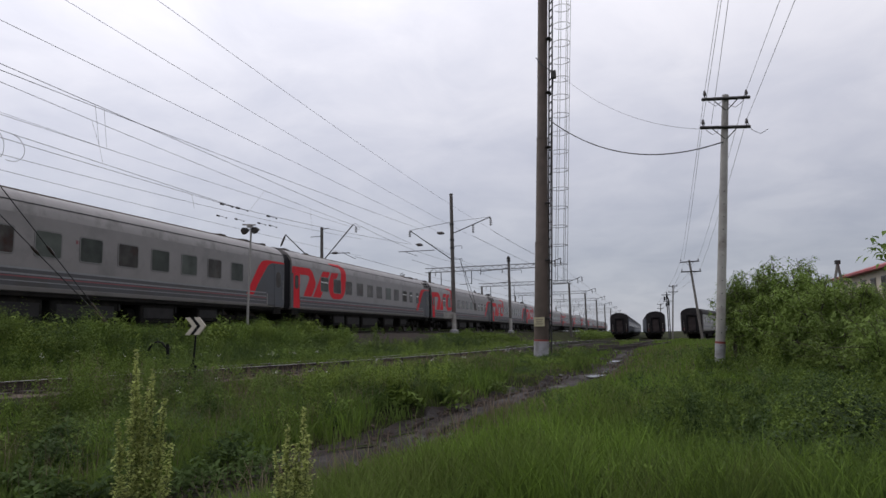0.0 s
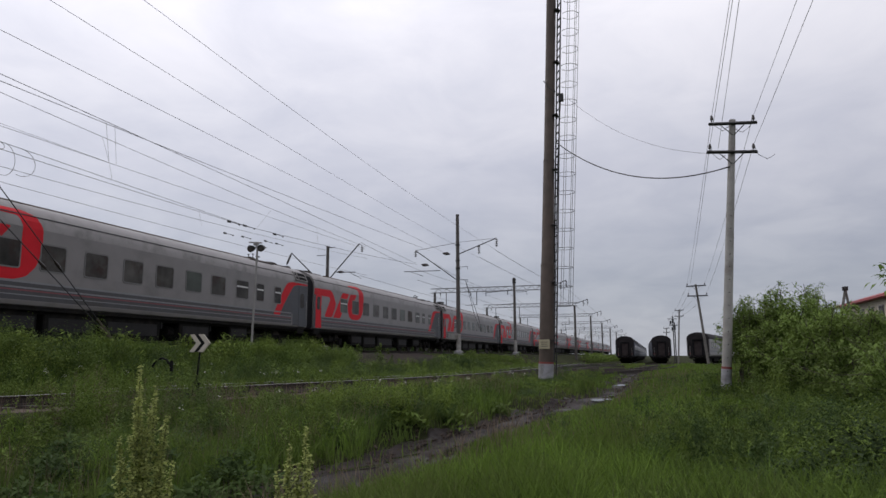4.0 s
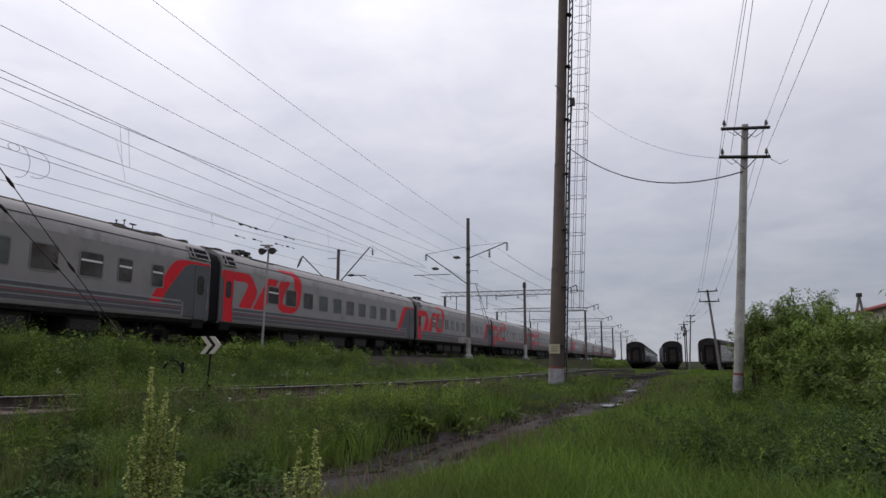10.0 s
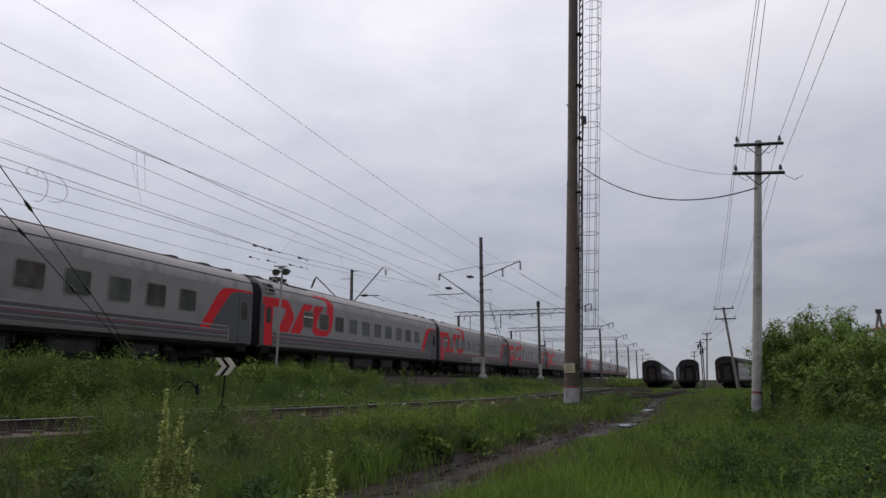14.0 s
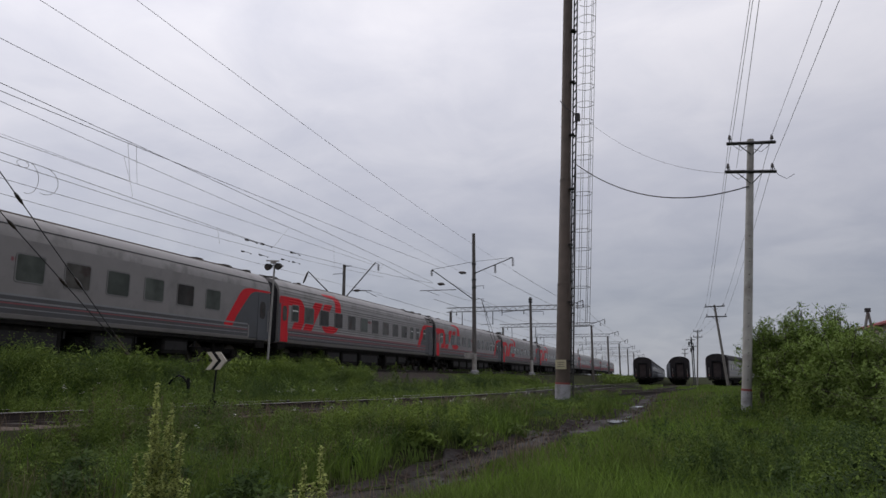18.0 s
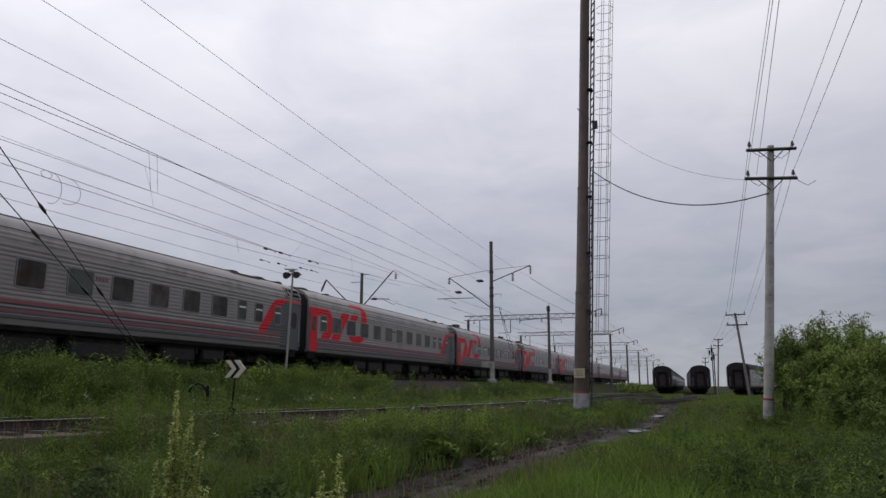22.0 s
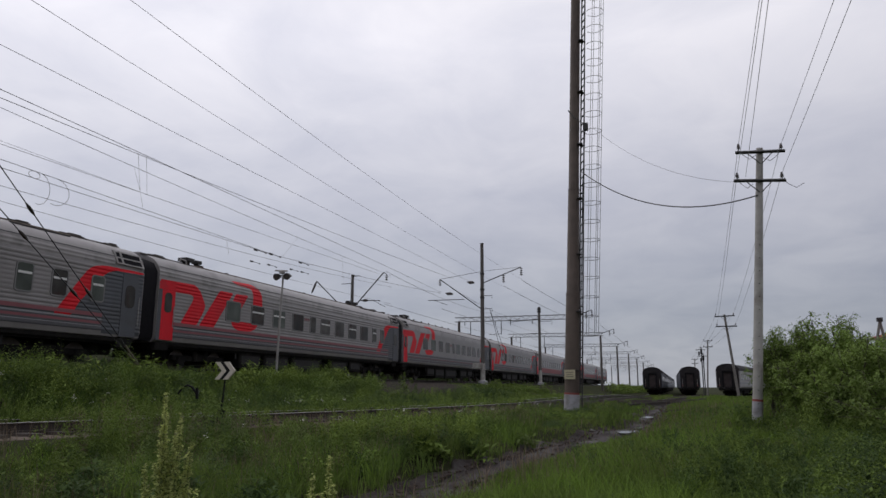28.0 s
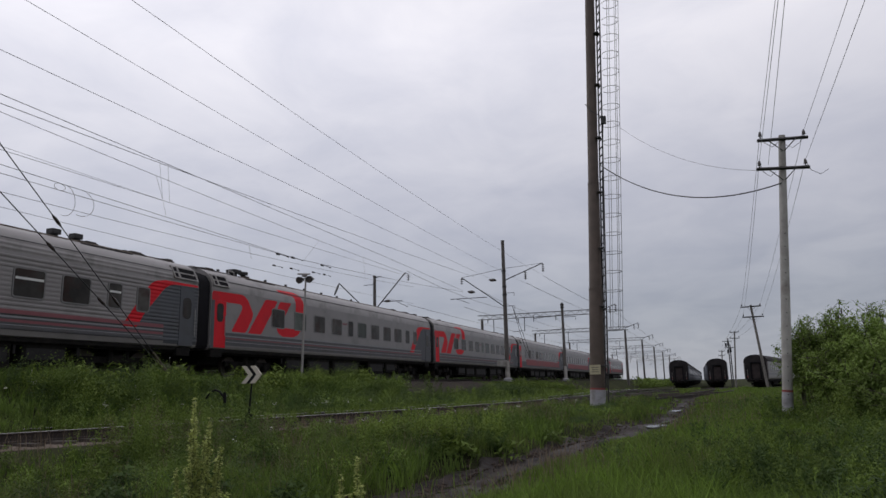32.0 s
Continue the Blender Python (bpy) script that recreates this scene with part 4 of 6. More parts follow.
def floodlight_mast():
    m = thing("floodlight_mast", Matrix(), "tall brown steel mast with caged ladder and whitewashed foot", "mast")
    zs = [0.3, 1.28, 5, 5.05, 9.3, 9.35, 16, 22.5]
    part("shaft", Shape().tube([on_line(MB, MT, z) for z in zs], [0.29, 0.287, 0.265, 0.25, 0.225, 0.212, 0.2, 0.18], 24), RUST, m, "brown painted tubular shaft", True)
    part("white_foot", Shape().tube([on_line(MB, MT, 0.2), on_line(MB, MT, 1.1)], 0.297, 24), FOOTPAINT, m, "whitewashed foot", True)
    part("red_band", Shape().tube([on_line(MB, MT, 1.1), on_line(MB, MT, 1.17)], 0.295, 24), REDBAND, m)
    for z, r in ((5.0, 0.275), (9.3, 0.232)):
        part("collar", Shape().tube([on_line(MB, MT, z - 0.04), on_line(MB, MT, z + 0.04)], r, 24), RUST, m)
    p = on_line(MB, MT, 1.86)
    pl = part("number_plate_board", Shape().box(p.x - 0.04, p.y - 0.33, p.z, 0.42, 0.02, 0.36, 0.004), PLATE, m, "cream enamel plate")
    for k, (w, dz) in enumerate(((0.28, 0.08), (0.24, 0.0), (0.28, -0.08))):
        part("bar", Shape().box(p.x - 0.04, p.y - 0.342, p.z + dz, w, 0.006, 0.035), PLATEINK, pl)
    # ladder on the far side of the shaft from the train
    for dx, dy in ((-0.07, 0.2), (0.11, -0.2)):
        part("ladder_rail", Shape().tube([on_line(MB, MT, z) + Vector((0.33 + dx, dy - 0.1, 0)) for z in (0.6, 22)], 0.033, 6), DARKSTEEL, m)
    one = Shape().tube([(-0.07, 0.2, 0), (0.11, -0.2, 0)], 0.027, 5).mesh("rung", DARKSTEEL)
    z = 1.2
    while z < 22:
        ob = part("rung", one, None, m)
        ob.location = on_line(MB, MT, z) + Vector((0.33, -0.1, 0))
        z += 0.33
    hoop_pts = [(0.0 + 0.36 + 0.36 * math.cos(a) - 0.06, 0.36 * math.sin(a), 0) for a in np.linspace(radians(-150), radians(150), 19)]
    hoop = Shape().tube([(x + 0.12, y, 0) for x, y, _ in hoop_pts], 0.012, 5).mesh("cage_hoop", STEEL)
    z = 3.35
    while z < 22:
        ob = part("cage_hoop", hoop, None, m)
        ob.location = on_line(MB, MT, z) + Vector((0.24 + 0.012 * (z - 3), -0.1, 0))
        z += 0.76
    for a in (-100, -50, 0, 50, 100):
        dx, dy = 0.24 + 0.42 + 0.36 * math.cos(radians(a)), 0.36 * math.sin(radians(a)) - 0.1
        part("cage_strap", Shape().tube([on_line(MB, MT, zz) + Vector((dx + 0.012 * (zz - 3), dy, 0)) for zz in (3.35, 21.9)], 0.011, 5), STEEL, m)
    z = 2.0
    while z < 22:
        q = on_line(MB, MT, z)
        part("standoff", Shape().box(q.x + 0.26, q.y - 0.1, q.z, 0.2, 0.3, 0.04), DARKSTEEL, m)
        z += 2.3
    q = on_line(MB, MT, 11.85)
    part("junction_box", Shape().box(q.x + 0.50, q.y - 0.32, q.z, 0.2, 0.18, 0.3, 0.02), DARKSTEEL, m, "small dark junction box")
    part("cable_run", Shape().tube([q + Vector((-0.2, -0.2, 0.85)), q + Vector((0.05, -0.33, 0.45)), q + Vector((0.5, -0.34, 0.1)), on_line(MB, MT, 9.4) + Vector((0.4, -0.3, 0)), on_line(MB, MT, 4) + Vector((0.35, -0.2, 0)), on_line(MB, MT, 1.2) + Vector((0.35, -0.2, 0))], 0.02, 6), CABLE, m)
    return m


floodlight_mast()


def insulator(shape, x, y, z, s=1.0):
    shape.tube([(x, y, z), (x, y, z + 0.09 * s)], 0.015 * s, 6)
    shape.tube([(x, y, z + 0.07 * s), (x, y, z + 0.12 * s), (x, y, z + 0.2 * s)], [0.05 * s, 0.045 * s, 0.025 * s], 8)


def utility_pole(base, top, half, label, near=False):
    """A pole with two cross-arms; returns the ends to which its wires go."""
    u = thing("utility_pole", Matrix(), label, "utility pole", "utility poles along the yard")
    h = top[2] - base[2]
    part("post", Shape().tube([on_line(base, top, base[2] - 0.3), on_line(base, top, base[2] + h * 0.5), Vector(top)], [0.135, 0.115, 0.09] if near else [0.115, 0.1, 0.085], 12), CONCRETE if near else WOODPOLE, u, "", True)
    if near:
        part("white_foot", Shape().tube([on_line(base, top, base[2] - 0.2), on_line(base, top, base[2] + 0.62)], 0.14, 12), FOOTPAINT, u, "whitewashed foot", True)
        part("red_band", Shape().tube([on_line(base, top, base[2] + 0.62), on_line(base, top, base[2] + 0.68)], 0.139, 12), REDBAND, u)
        for k in range(14):
            q = on_line(base, top, base[2] + 0.2 + 0.36 * k)
            part("bolt_hole", Shape().tube([(q.x + 0.01, q.y - 0.10, q.z), (q.x + 0.01, q.y - 0.143 + 0.0016 * k, q.z)], 0.014, 6), BLACKPAINT, u)
    ends = []
    for dz, w in ((0.14, half), (0.98, half * 1.04)):
        q = on_line(base, top, top[2] - dz)
        tilt = 0.02 if dz < 0.5 else 0.0
        turn = 0.27 if near else 0.0
        a = part("cross_arm", Shape().tube([(q.x - w, q.y - 0.13 - w * turn, q.z - tilt), (q.x + w, q.y - 0.13 + w * turn, q.z + tilt)], 0.05, 4), DARKSTEEL, u, "dark steel cross-arm")
        for sx in (-1, 1):
            part("brace", Shape().tube([(q.x + sx * 0.34, q.y - 0.14, q.z - 0.02), (q.x + sx * 0.02, q.y - 0.12, q.z - 0.34)], 0.014, 5), DARKSTEEL, a)
            s = Shape()
            insulator(s, q.x + sx * (w - 0.09), q.y - 0.13 + sx * (w - 0.09) * turn, q.z + 0.04, 1.0)
            part("insulator", s, PORCELAIN, a)
            ends.append(Vector((q.x + sx * (w - 0.09), q.y - 0.13 + sx * (w - 0.09) * turn, q.z + 0.2)))
    return ends


def sag(a, b, drop, n=16):
    a, b = Vector(a), Vector(b)
    return [a.lerp(b, i / n) - Vector((0, 0, 4 * drop * (i / n) * (1 - i / n))) for i in range(n + 1)]


def wire(a, b, drop, r, label="thin grey overhead wire", material=None, n=24, name="overhead_wire", group="overhead wires"):
    ob = part(name, Shape().tube(sag(a, b, drop, n), r, 5), material or WIRE)
    return tagged(ob, label, "wire", group)


E0 = [Vector(p) for p in ((0.6, -22, 8.3), (2.2, -22, 8.3), (0.35, -22, 7.4), (1.9, -22, 7.4))]
E1 = utility_pole((1.92, 20.91, 0.40), (2.57, 20.84, 8.1), 0.66, "grey concrete utility pole with two dark cross-arms and whitewashed foot", True)
E2 = utility_pole((4.5, 62, 0.5), (3.85, 62, 7.3), 0.78, "leaning weathered utility pole with two cross-arms")
E3 = utility_pole((3.62, 106, -0.1), (4.15, 106, 7.95), 0.62, "distant weathered utility pole with two cross-arms")
E4 = utility_pole((2.88, 150, -0.1), (3.2, 150, 7.0), 0.62, "distant weathered utility pole with two cross-arms")
for a, b, r in ((E0, E1, 0.0055), (E1, E2, 0.0065), (E2, E3, 0.009), (E3, E4, 0.012)):
    for p, q in zip(a, b):
        wire(p, q, 0.25, r, group="utility wires")
wire((-0.1, -22, 7.2), E1[2] + Vector((0.22, 0, -0.1)), 0.25, 0.0055, group="utility wires")
q = on_line((1.92, 20.91, 0.40), (2.57, 20.84, 8.1), 6.75)
wire((-3.3, 27.5, 10.0), q + Vector((-0.05, -0.12, -0.05)), 0.82, 0.02, "thick black sagging service cable", CABLE, 20, "service_cable")
wire((-2.75, 27.5, 11.8), E1[2] + Vector((0.1, 0, -0.25)), 0.55, 0.006, "thin grey sagging wire", None, 20, "service_wire")
for k, (p, dx) in enumerate(((E1[0], 0.28), (E1[1], -0.3), (E1[3], 0.35), (E1[2], 0.25))):
    pts = [p, p + Vector((dx * 0.35, 0.05, -0.28)), p + Vector((dx, 0.08, -0.42)), p + Vector((dx * 1.6, 0.1, -0.3))]
    tagged(part("jumper_wire", Shape().tube(pts, 0.008, 5), CABLE), "thin black jumper loop on a cross-arm", "wire", "jumper loops")


def string_insulator(shape, top, n=4, s=1.0):
    x, y, z = top
    shape.tube([(x, y, z), (x, y, z - 0.16 * s * n)], 0.02 * s, 6)
    for k in range(n):
        zz = z - 0.12 * s - 0.14 * s * k
        shape.tube([(x, y, zz + 0.04 * s), (x, y, zz - 0.02 * s)], [0.05 * s, 0.12 * s], 8)


def line_pole(x, y, z0, z1, label, r=0.2):
    p = thing("catenary_pole", Matrix(), label, "catenary pole", "catenary poles")
    part("post", Shape().tube([(x, y, z0 - 0.4), (x, y, z1)], [r, r * 0.72], 14), DARKCONC, p, "dark aged concrete post", True)
    part("foot", Shape().tube([(x, y, z0 - 0.4), (x, y, z0 + 1.7)], [r * 1.02, r * 1.0], 14), CONCRETE, p, "pale concrete foot", True)
    part("plinth", Shape().tube([(x, y, z0 - 0.3), (x, y, z0 + 0.18), (x, y, z0 + 0.26)], [r * 2.1, r * 2.0, r * 1.2], 12), FOOTPAINT, p)
    part("cap", Shape().tube([(x, y, z1 - 0.02), (x, y, z1 + 0.08)], r * 0.8, 12), DARKCONC, p)
    return p


def bracket(p, a, b, ins=3, r=0.045):
    s = part("bracket_arm", Shape().tube([a, b], r, 6), DARKSTEEL, p)
    if ins:
        k = Shape()
        string_insulator(k, b, ins, 1.25)
        part("insulator_string", k, PORCELAIN, s)
    return s


# the pole pair by the main line
P1 = line_pole(-16.0, 58.7, 1.66, 13.85, "tall concrete catenary pole with steel brackets both ways")
bracket(P1, (-16.0, 58.6, 8.0), (-19.9, 58.6, 10.85), 3)
bracket(P1, (-16.0, 58.6, 10.3), (-12.46, 58.6, 11.6), 4)
k = Shape()
string_insulator(k, (-14.04, 58.6, 11.05), 4, 1.25)
part("insulator_string", k, PORCELAIN, P1)
part("tie_rod", Shape().tube([(-16, 58.7, 11.4), (-19.9, 58.6, 10.85)], 0.02, 5), DARKSTEEL, P1)
part("tie_rod", Shape().tube([(-16, 58.7, 11.4), (-12.46, 58.6, 11.6)], 0.015, 5), DARKSTEEL, P1)
part("contact_arm", Shape().tube([(-17.6, 58.6, 8.95), (-21.0, 58.6, 8.97)], 0.035, 6).tube([(-20.4, 58.6, 8.95), (-19.2, 58.6, 8.5)], 0.02, 5), DARKSTEEL, P1)
for (x, z) in ((-19.0, 9.5), (-17.0, 10.43)):
    part("insulator", Shape().tube([(x - 0.35, 58.55, z + 0.06), (x - 0.12, 58.55, z), (x + 0.12, 58.55, z), (x + 0.35, 58.55, z - 0.06)], [0.04, 0.14, 0.14, 0.04], 8), PORCELAIN, P1, "dark barrel insulator")
for z in (8.05, 9.2):
    part("side_rod", Shape().tube([(-15.9, 58.6, z), (-15.1, 58.6, z), (-15.1, 58.6, z - 0.25)], 0.025, 5), DARKSTEEL, P1)
for z in (9.0, 9.7, 11.1):
    part("clamp", Shape().tube([(-16, 58.7, z), (-16, 58.7, z + 0.14)], 0.21, 12), DARKSTEEL, P1)
tagged(part("sign_board", Shape().box(-16.35, 58.3, 3.15, 0.9, 0.03, 0.5, 0.005), CONCRETE, P1), "weathered pale board on the pole")
part("down_lead", Shape().tube([(-15.3, 58.6, 8.0), (-14.2, 58.6, 4.8), (-13.9, 58.6, 3.4)], 0.02, 5).tube([(-15.3, 58.6, 8.0), (-14.5, 58.6, 4.9), (-14.0, 58.6, 3.6)], 0.02, 5), CABLE, P1)
P2 = line_pole(-29.4, 60.3, 1.5, 11.9, "concrete catenary pole beyond the second track")
bracket(P2, (-29.2, 60.2, 8.75), (-26.09, 60.2, 12.04), 0, 0.055)
k = Shape()
string_insulator(k, (-25.8, 60.2, 11.85), 3, 1.3)
part("insulator_string", k.tube([(-26.09, 60.2, 12.04), (-25.8, 60.2, 11.85)], 0.03, 5), PORCELAIN, P2)
part("contact_arm", Shape().tube([(-28.6, 60.2, 9.43), (-26.45, 60.2, 9.35)], 0.045, 6).tube([(-27.0, 60.2, 9.3), (-25.86, 60.2, 8.74)], 0.025, 5), DARKSTEEL, P2)
part("insulator", Shape().tube([(-28.3, 60.15, 9.42), (-28.1, 60.15, 9.42), (-27.8, 60.15, 9.41), (-27.6, 60.15, 9.4)], [0.04, 0.13, 0.13, 0.04], 8), PORCELAIN, P2)
bracket(P2, (-29.6, 60.2, 8.1), (-33.23, 60.2, 11.5), 0, 0.055)
part("insulator_string", Shape().tube([(-33.23, 60.2, 11.5), (-33.35, 60.2, 11.25), (-33.65, 60.2, 10.55), (-33.75, 60.2, 10.35)], [0.03, 0.1, 0.1, 0.03], 8), PORCELAIN, P2)
part("side_rod", Shape().tube([(-30.52, 60.2, 11.1), (-29.4, 60.2, 11.12)], 0.03, 5).tube([(-29.4, 60.2, 11.78), (-28.62, 60.2, 11.84)], 0.04, 5), DARKSTEEL, P2)
P3 = line_pole(-16.0, 85.3, 1.66, 11.0, "concrete catenary pole with short bracket arm")
part("contact_arm", Shape().tube([(-16, 85.2, 9.6), (-19.6, 85.2, 9.3)], 0.04, 6).tube([(-19.6, 85.2, 9.7), (-19.6, 85.2, 8.9)], 0.04, 6), DARKSTEEL, P3)
part("contact_arm", Shape().tube([(-16, 85.2, 9.3), (-14.4, 85.2, 9.3), (-14.4, 85.2, 8.9)], 0.035, 6), DARKSTEEL, P3)
for z in (10.4, 10.7):
    part("clamp", Shape().tube([(-16, 85.3, z), (-16, 85.3, z + 0.2)], 0.24, 12), DARKSTEEL, P3)


def gantry(y, xl, xr, z, label):
    g = thing("catenary_gantry", Matrix(), label, "gantry", "lattice gantries over the tracks")
    h = 0.62
    for x in (xl, xr):
        part("post", Shape().tube([(x, y, 0.6), (x, y, z + 0.1)], [0.24, 0.19], 10), DARKCONC, g)
    for dz in (0, h):
        for dy in (-0.25, 0.25):
            part("chord", Shape().box((xl + xr) / 2, y + dy, z + dz, xr - xl + 1.2, 0.08, 0.08), STEEL, g)
    n = int((xr - xl) / 0.62)
    w = (xr - xl) / n
    for dy in (-0.25, 0.25):
        part("lacing", Shape().tube([(xl + i * w, y + dy, z + (h if i % 2 else 0)) for i in range(n + 1)], 0.032, 4), STEEL, g)
    for x in (MAIN_X, BACK_X, -30.0):
        if xl < x < xr:
            k = part("drop_arm", Shape().tube([(x + 0.9, y, z), (x + 0.9, y, z - 2.0)], 0.06, 6).tube([(x + 0.9, y, z - 1.9), (x - 0.9, y, z - 2.0)], 0.035, 5), DARKSTEEL, g)
            s = Shape()
            string_insulator(s, (x, y, z), 3, 1.2)
            part("insulator_string", s, PORCELAIN, k)
    part("feeder_arm", Shape().tube([(xr, y, z + 0.3), (xr + 2.5, y, z + 1.2)], 0.06, 5), DARKSTEEL, g)
    s = Shape()
    string_insulator(s, (xr + 2.5, y, z + 1.2), 4, 1.6)
    string_insulator(s, (xr + 1.7, y, z + 0.95), 4, 1.6)
    part("insulator_string", s, PORCELAIN, g)


for k, y in enumerate((100, 135, 172, 212, 255, 300, 350)):
    gantry(y, -30.9, -13.7, 10.9, "steel lattice gantry on concrete posts over the main line")

# catenary over both main tracks and the feeder lines beside them
CON, MES = 8.2, 10.7
YS = [58.7, 100, 135, 172, 212, 255, 300, 350, 420]
for a, b in zip(YS, YS[1:]):
    r = 0.014 + 0.00008 * a
    wire((MAIN_X, a, CON), (MAIN_X, b, CON + 0.1), 0.05, r, "contact wire above the main line")
    wire((MAIN_X, a, MES), (MAIN_X - 0.1, b, MES), 0.8, r, "messenger wire above the main line")
    wire((BACK_X, a, CON + 0.6), (BACK_X, b, CON + 0.6), 0.1, r, "contact wire above the second track")
    wire((BACK_X, a, 11.9), (BACK_X, b, 11.9), 0.6, r, "messenger wire above the second track")
    wire((-12.5 if a < 60 else -10.6, a, 10.5), (-10.6, b, 10.5), 0.2, r, "feeder wire on the pole brackets")
    wire((-14.04 if a < 60 else -12.1, a, 10.0), (-12.1, b, 10.0), 0.2, r, "feeder wire on the pole brackets")
# the spans that come over from behind, each from (y, z) to (y, z) beside the line
for x, p, q, drop, r, lab in ((-12.46, (-20, 12.6), (58.6, 10.52), 0.9, 0.0072, "feeder wire on the pole brackets"),
                              (-14.04, (-20, 11.8), (58.6, 9.94), 0.73, 0.0072, "feeder wire on the pole brackets"),
                              (-16.82, (-20, 10.45), (58.5, 10.35), 0.0, 0.009, "wire that ends at a barrel insulator"),
                              (-19.85, (-10, 10.9), (58.6, 9.69), -0.15, 0.013, "messenger wire above the main line"),
                              (-18.6, (-10, 9.55), (58.6, 10.8), 0.25, 0.012, "anchor wire above the main line"),
                              (-25.4, (-10, 13.7), (60.2, 11.7), 0.45, 0.013, "messenger wire above the second track"),
                              (-25.4, (-10, 11.2), (28.0, 11.037), 0.0, 0.008, "thin auxiliary wire above the second track"),
                              (-25.4, (-10, 10.75), (60.2, 11.5), 0.12, 0.012, "auxiliary wire above the second track"),
                              (-19.8, (-10, 8.7), (31.8, 8.14), 0.0, 0.011, "contact wire above the main line"),
                              (-19.8, (-10, 8.16), (31.8, 8.14), 0.05, 0.011, "second contact wire above the main line"),
                              (-19.8, (31.8, 8.17), (58.6, 9.6), 0.12, 0.013, "contact wire that rises to its anchor"),
                              (-25.3, (-10, 9.5), (60.2, 10.6), 0.75, 0.012, "wire of the second track that rises to its anchor"),
                              (-25.3, (-10, 9.1), (60.2, 9.0), 0.45, 0.011, "contact wire above the second track")):
    wire((x, p[0], p[1]), (x, q[0], q[1]), drop, r, lab, None, 44)
for p, q in (((-19.85, 21.13, 10.45), (-25.4, 27.4, 11.07)), ((-19.85, 21.59, 10.46), (-25.4, 27.9, 11.05)), ((-25.4, 26.85, 12.21), (-25.4, 27.4, 11.07)),
             ((-25.4, 27.4, 11.07), (-19.8, 21.57, 8.35)), ((-19.8, 27.1, 8.1), (-25.3, 34.9, 9.2)), ((-25.4, 43.0, 11.85), (-19.8, 32.0, 8.2)), ((-25.4, 50.0, 11.75), (-25.3, 50.2, 9.9))):
    wire(p, q, 0, 0.007, "thin dropper between overhead wires", None, 2, "dropper_wire", "droppers")
for (x, y, z) in ((-19.8, 29.5, 8.1), (-19.8, 30.9, 8.14), (-19.8, 33.9, 8.2), (-25.3, 37.3, 9.15), (-25.3, 42.1, 9.4), (-25.3, 43.6, 9.45), (-25.3, 39.3, 9.25)):
    tagged(part("section_insulator", Shape().box(x, y, z, 0.07, 0.30, 0.09, 0.015).box(x, y + 0.5, z + 0.015, 0.03, 0.7, 0.022).box(x, y + 0.9, z, 0.05, 0.12, 0.06, 0.01), PORCELAIN), "dark insulator set in the contact wire", "insulator", "section insulators")
for cy, cz, ry, rz, a0, a1 in ((16.85, 7.81, 0.42, 0.53, 0.0, 3.3), (17.5, 7.87, 0.56, 0.46, 0.0, 3.4), (16.62, 8.22, 0.22, 0.12, -0.2, 5.9)):
    loop = [(-19.8, cy + ry * math.sin(a), cz + rz * math.cos(a)) for a in np.linspace(a0, a1, 22)]
    tagged(part("wire_loop", Shape().tube(loop, 0.009, 5), WIRE), "slack loop of wire hanging by the contact wire", "wire", "slack wire loops")


# two guy wires that come down to an anchor by the line
def guy(top, foot, ins_at, label):
    g = thing("guy_wire", Matrix(), label, "guy wire", "guy wires")
    top, foot = Vector(top), Vector(foot)
    part("cable", Shape().tube([top, foot], 0.014, 6), CABLE, g)
    for u in ins_at:
        a, b = top.lerp(foot, u), top.lerp(foot, u + 0.022)
        part("insulator", Shape().tube([a, a.lerp(b, 0.3), a.lerp(b, 0.7), b], [0.016, 0.045, 0.045, 0.016], 8), PORCELAIN, g)
    part("anchor_rod", Shape().tube([top.lerp(foot, 0.90), foot], 0.032, 6), RUST, g, "rusty anchor rod")


guy((-15.6, 4.5, 13.48), (-15.6, 18.16, 1.35), (0.618, 0.775), "dark guy wire with insulator and rusty anchor rod")
guy((-15.6, 4.5, 11.2), (-15.6, 18.29, 1.35), (0.604, 0.73), "dark guy wire with insulator and rusty anchor rod")


def lamp_post(x, y, z0, z1):
    p = thing("yard_lamp_post", Matrix(), "slender pale post with two dark floodlights", "lamp post")
    part("post", Shape().tube([(x - 0.15, y, z0 - 0.3), (x, y, z1)], [0.055, 0.04], 10), LIGHTSTEEL, p, "", True)
    part("cross_bar", Shape().tube([(x - 0.42, y, z1 + 0.05), (x + 0.42, y, z1 - 0.02)], 0.03, 6).tube([(x - 0.4, y, z1 + 0.25), (x + 0.2, y, z1 + 0.2)], 0.035, 6).tube([(x, y, z1), (x - 0.1, y, z1 + 0.26)], 0.025, 6), LIGHTSTEEL, p)
    part("junction_box", Shape().box(x - 0.05, y - 0.02, z1 + 0.16, 0.22, 0.14, 0.12, 0.02), PALEFRAME, p, "grey box above the floodlights")
    for sx in (-0.24, 0.24):
        l = part("floodlight", Shape().tube([(x + sx, y + 0.18, z1 + 0.02), (x + sx, y - 0.02, z1 - 0.02), (x + sx * 1.05, y - 0.16, z1 - 0.06)], [0.05, 0.13, 0.15], 14), DARKSTEEL, p, "dark round floodlight", True)
        part("lens", Shape().tube([(x + sx * 1.05, y - 0.155, z1 - 0.06), (x + sx * 1.05, y - 0.17, z1 - 0.062)], 0.135, 14), GLASS, l)


lamp_post(-15.75, 25.6, 1.3, 6.0)


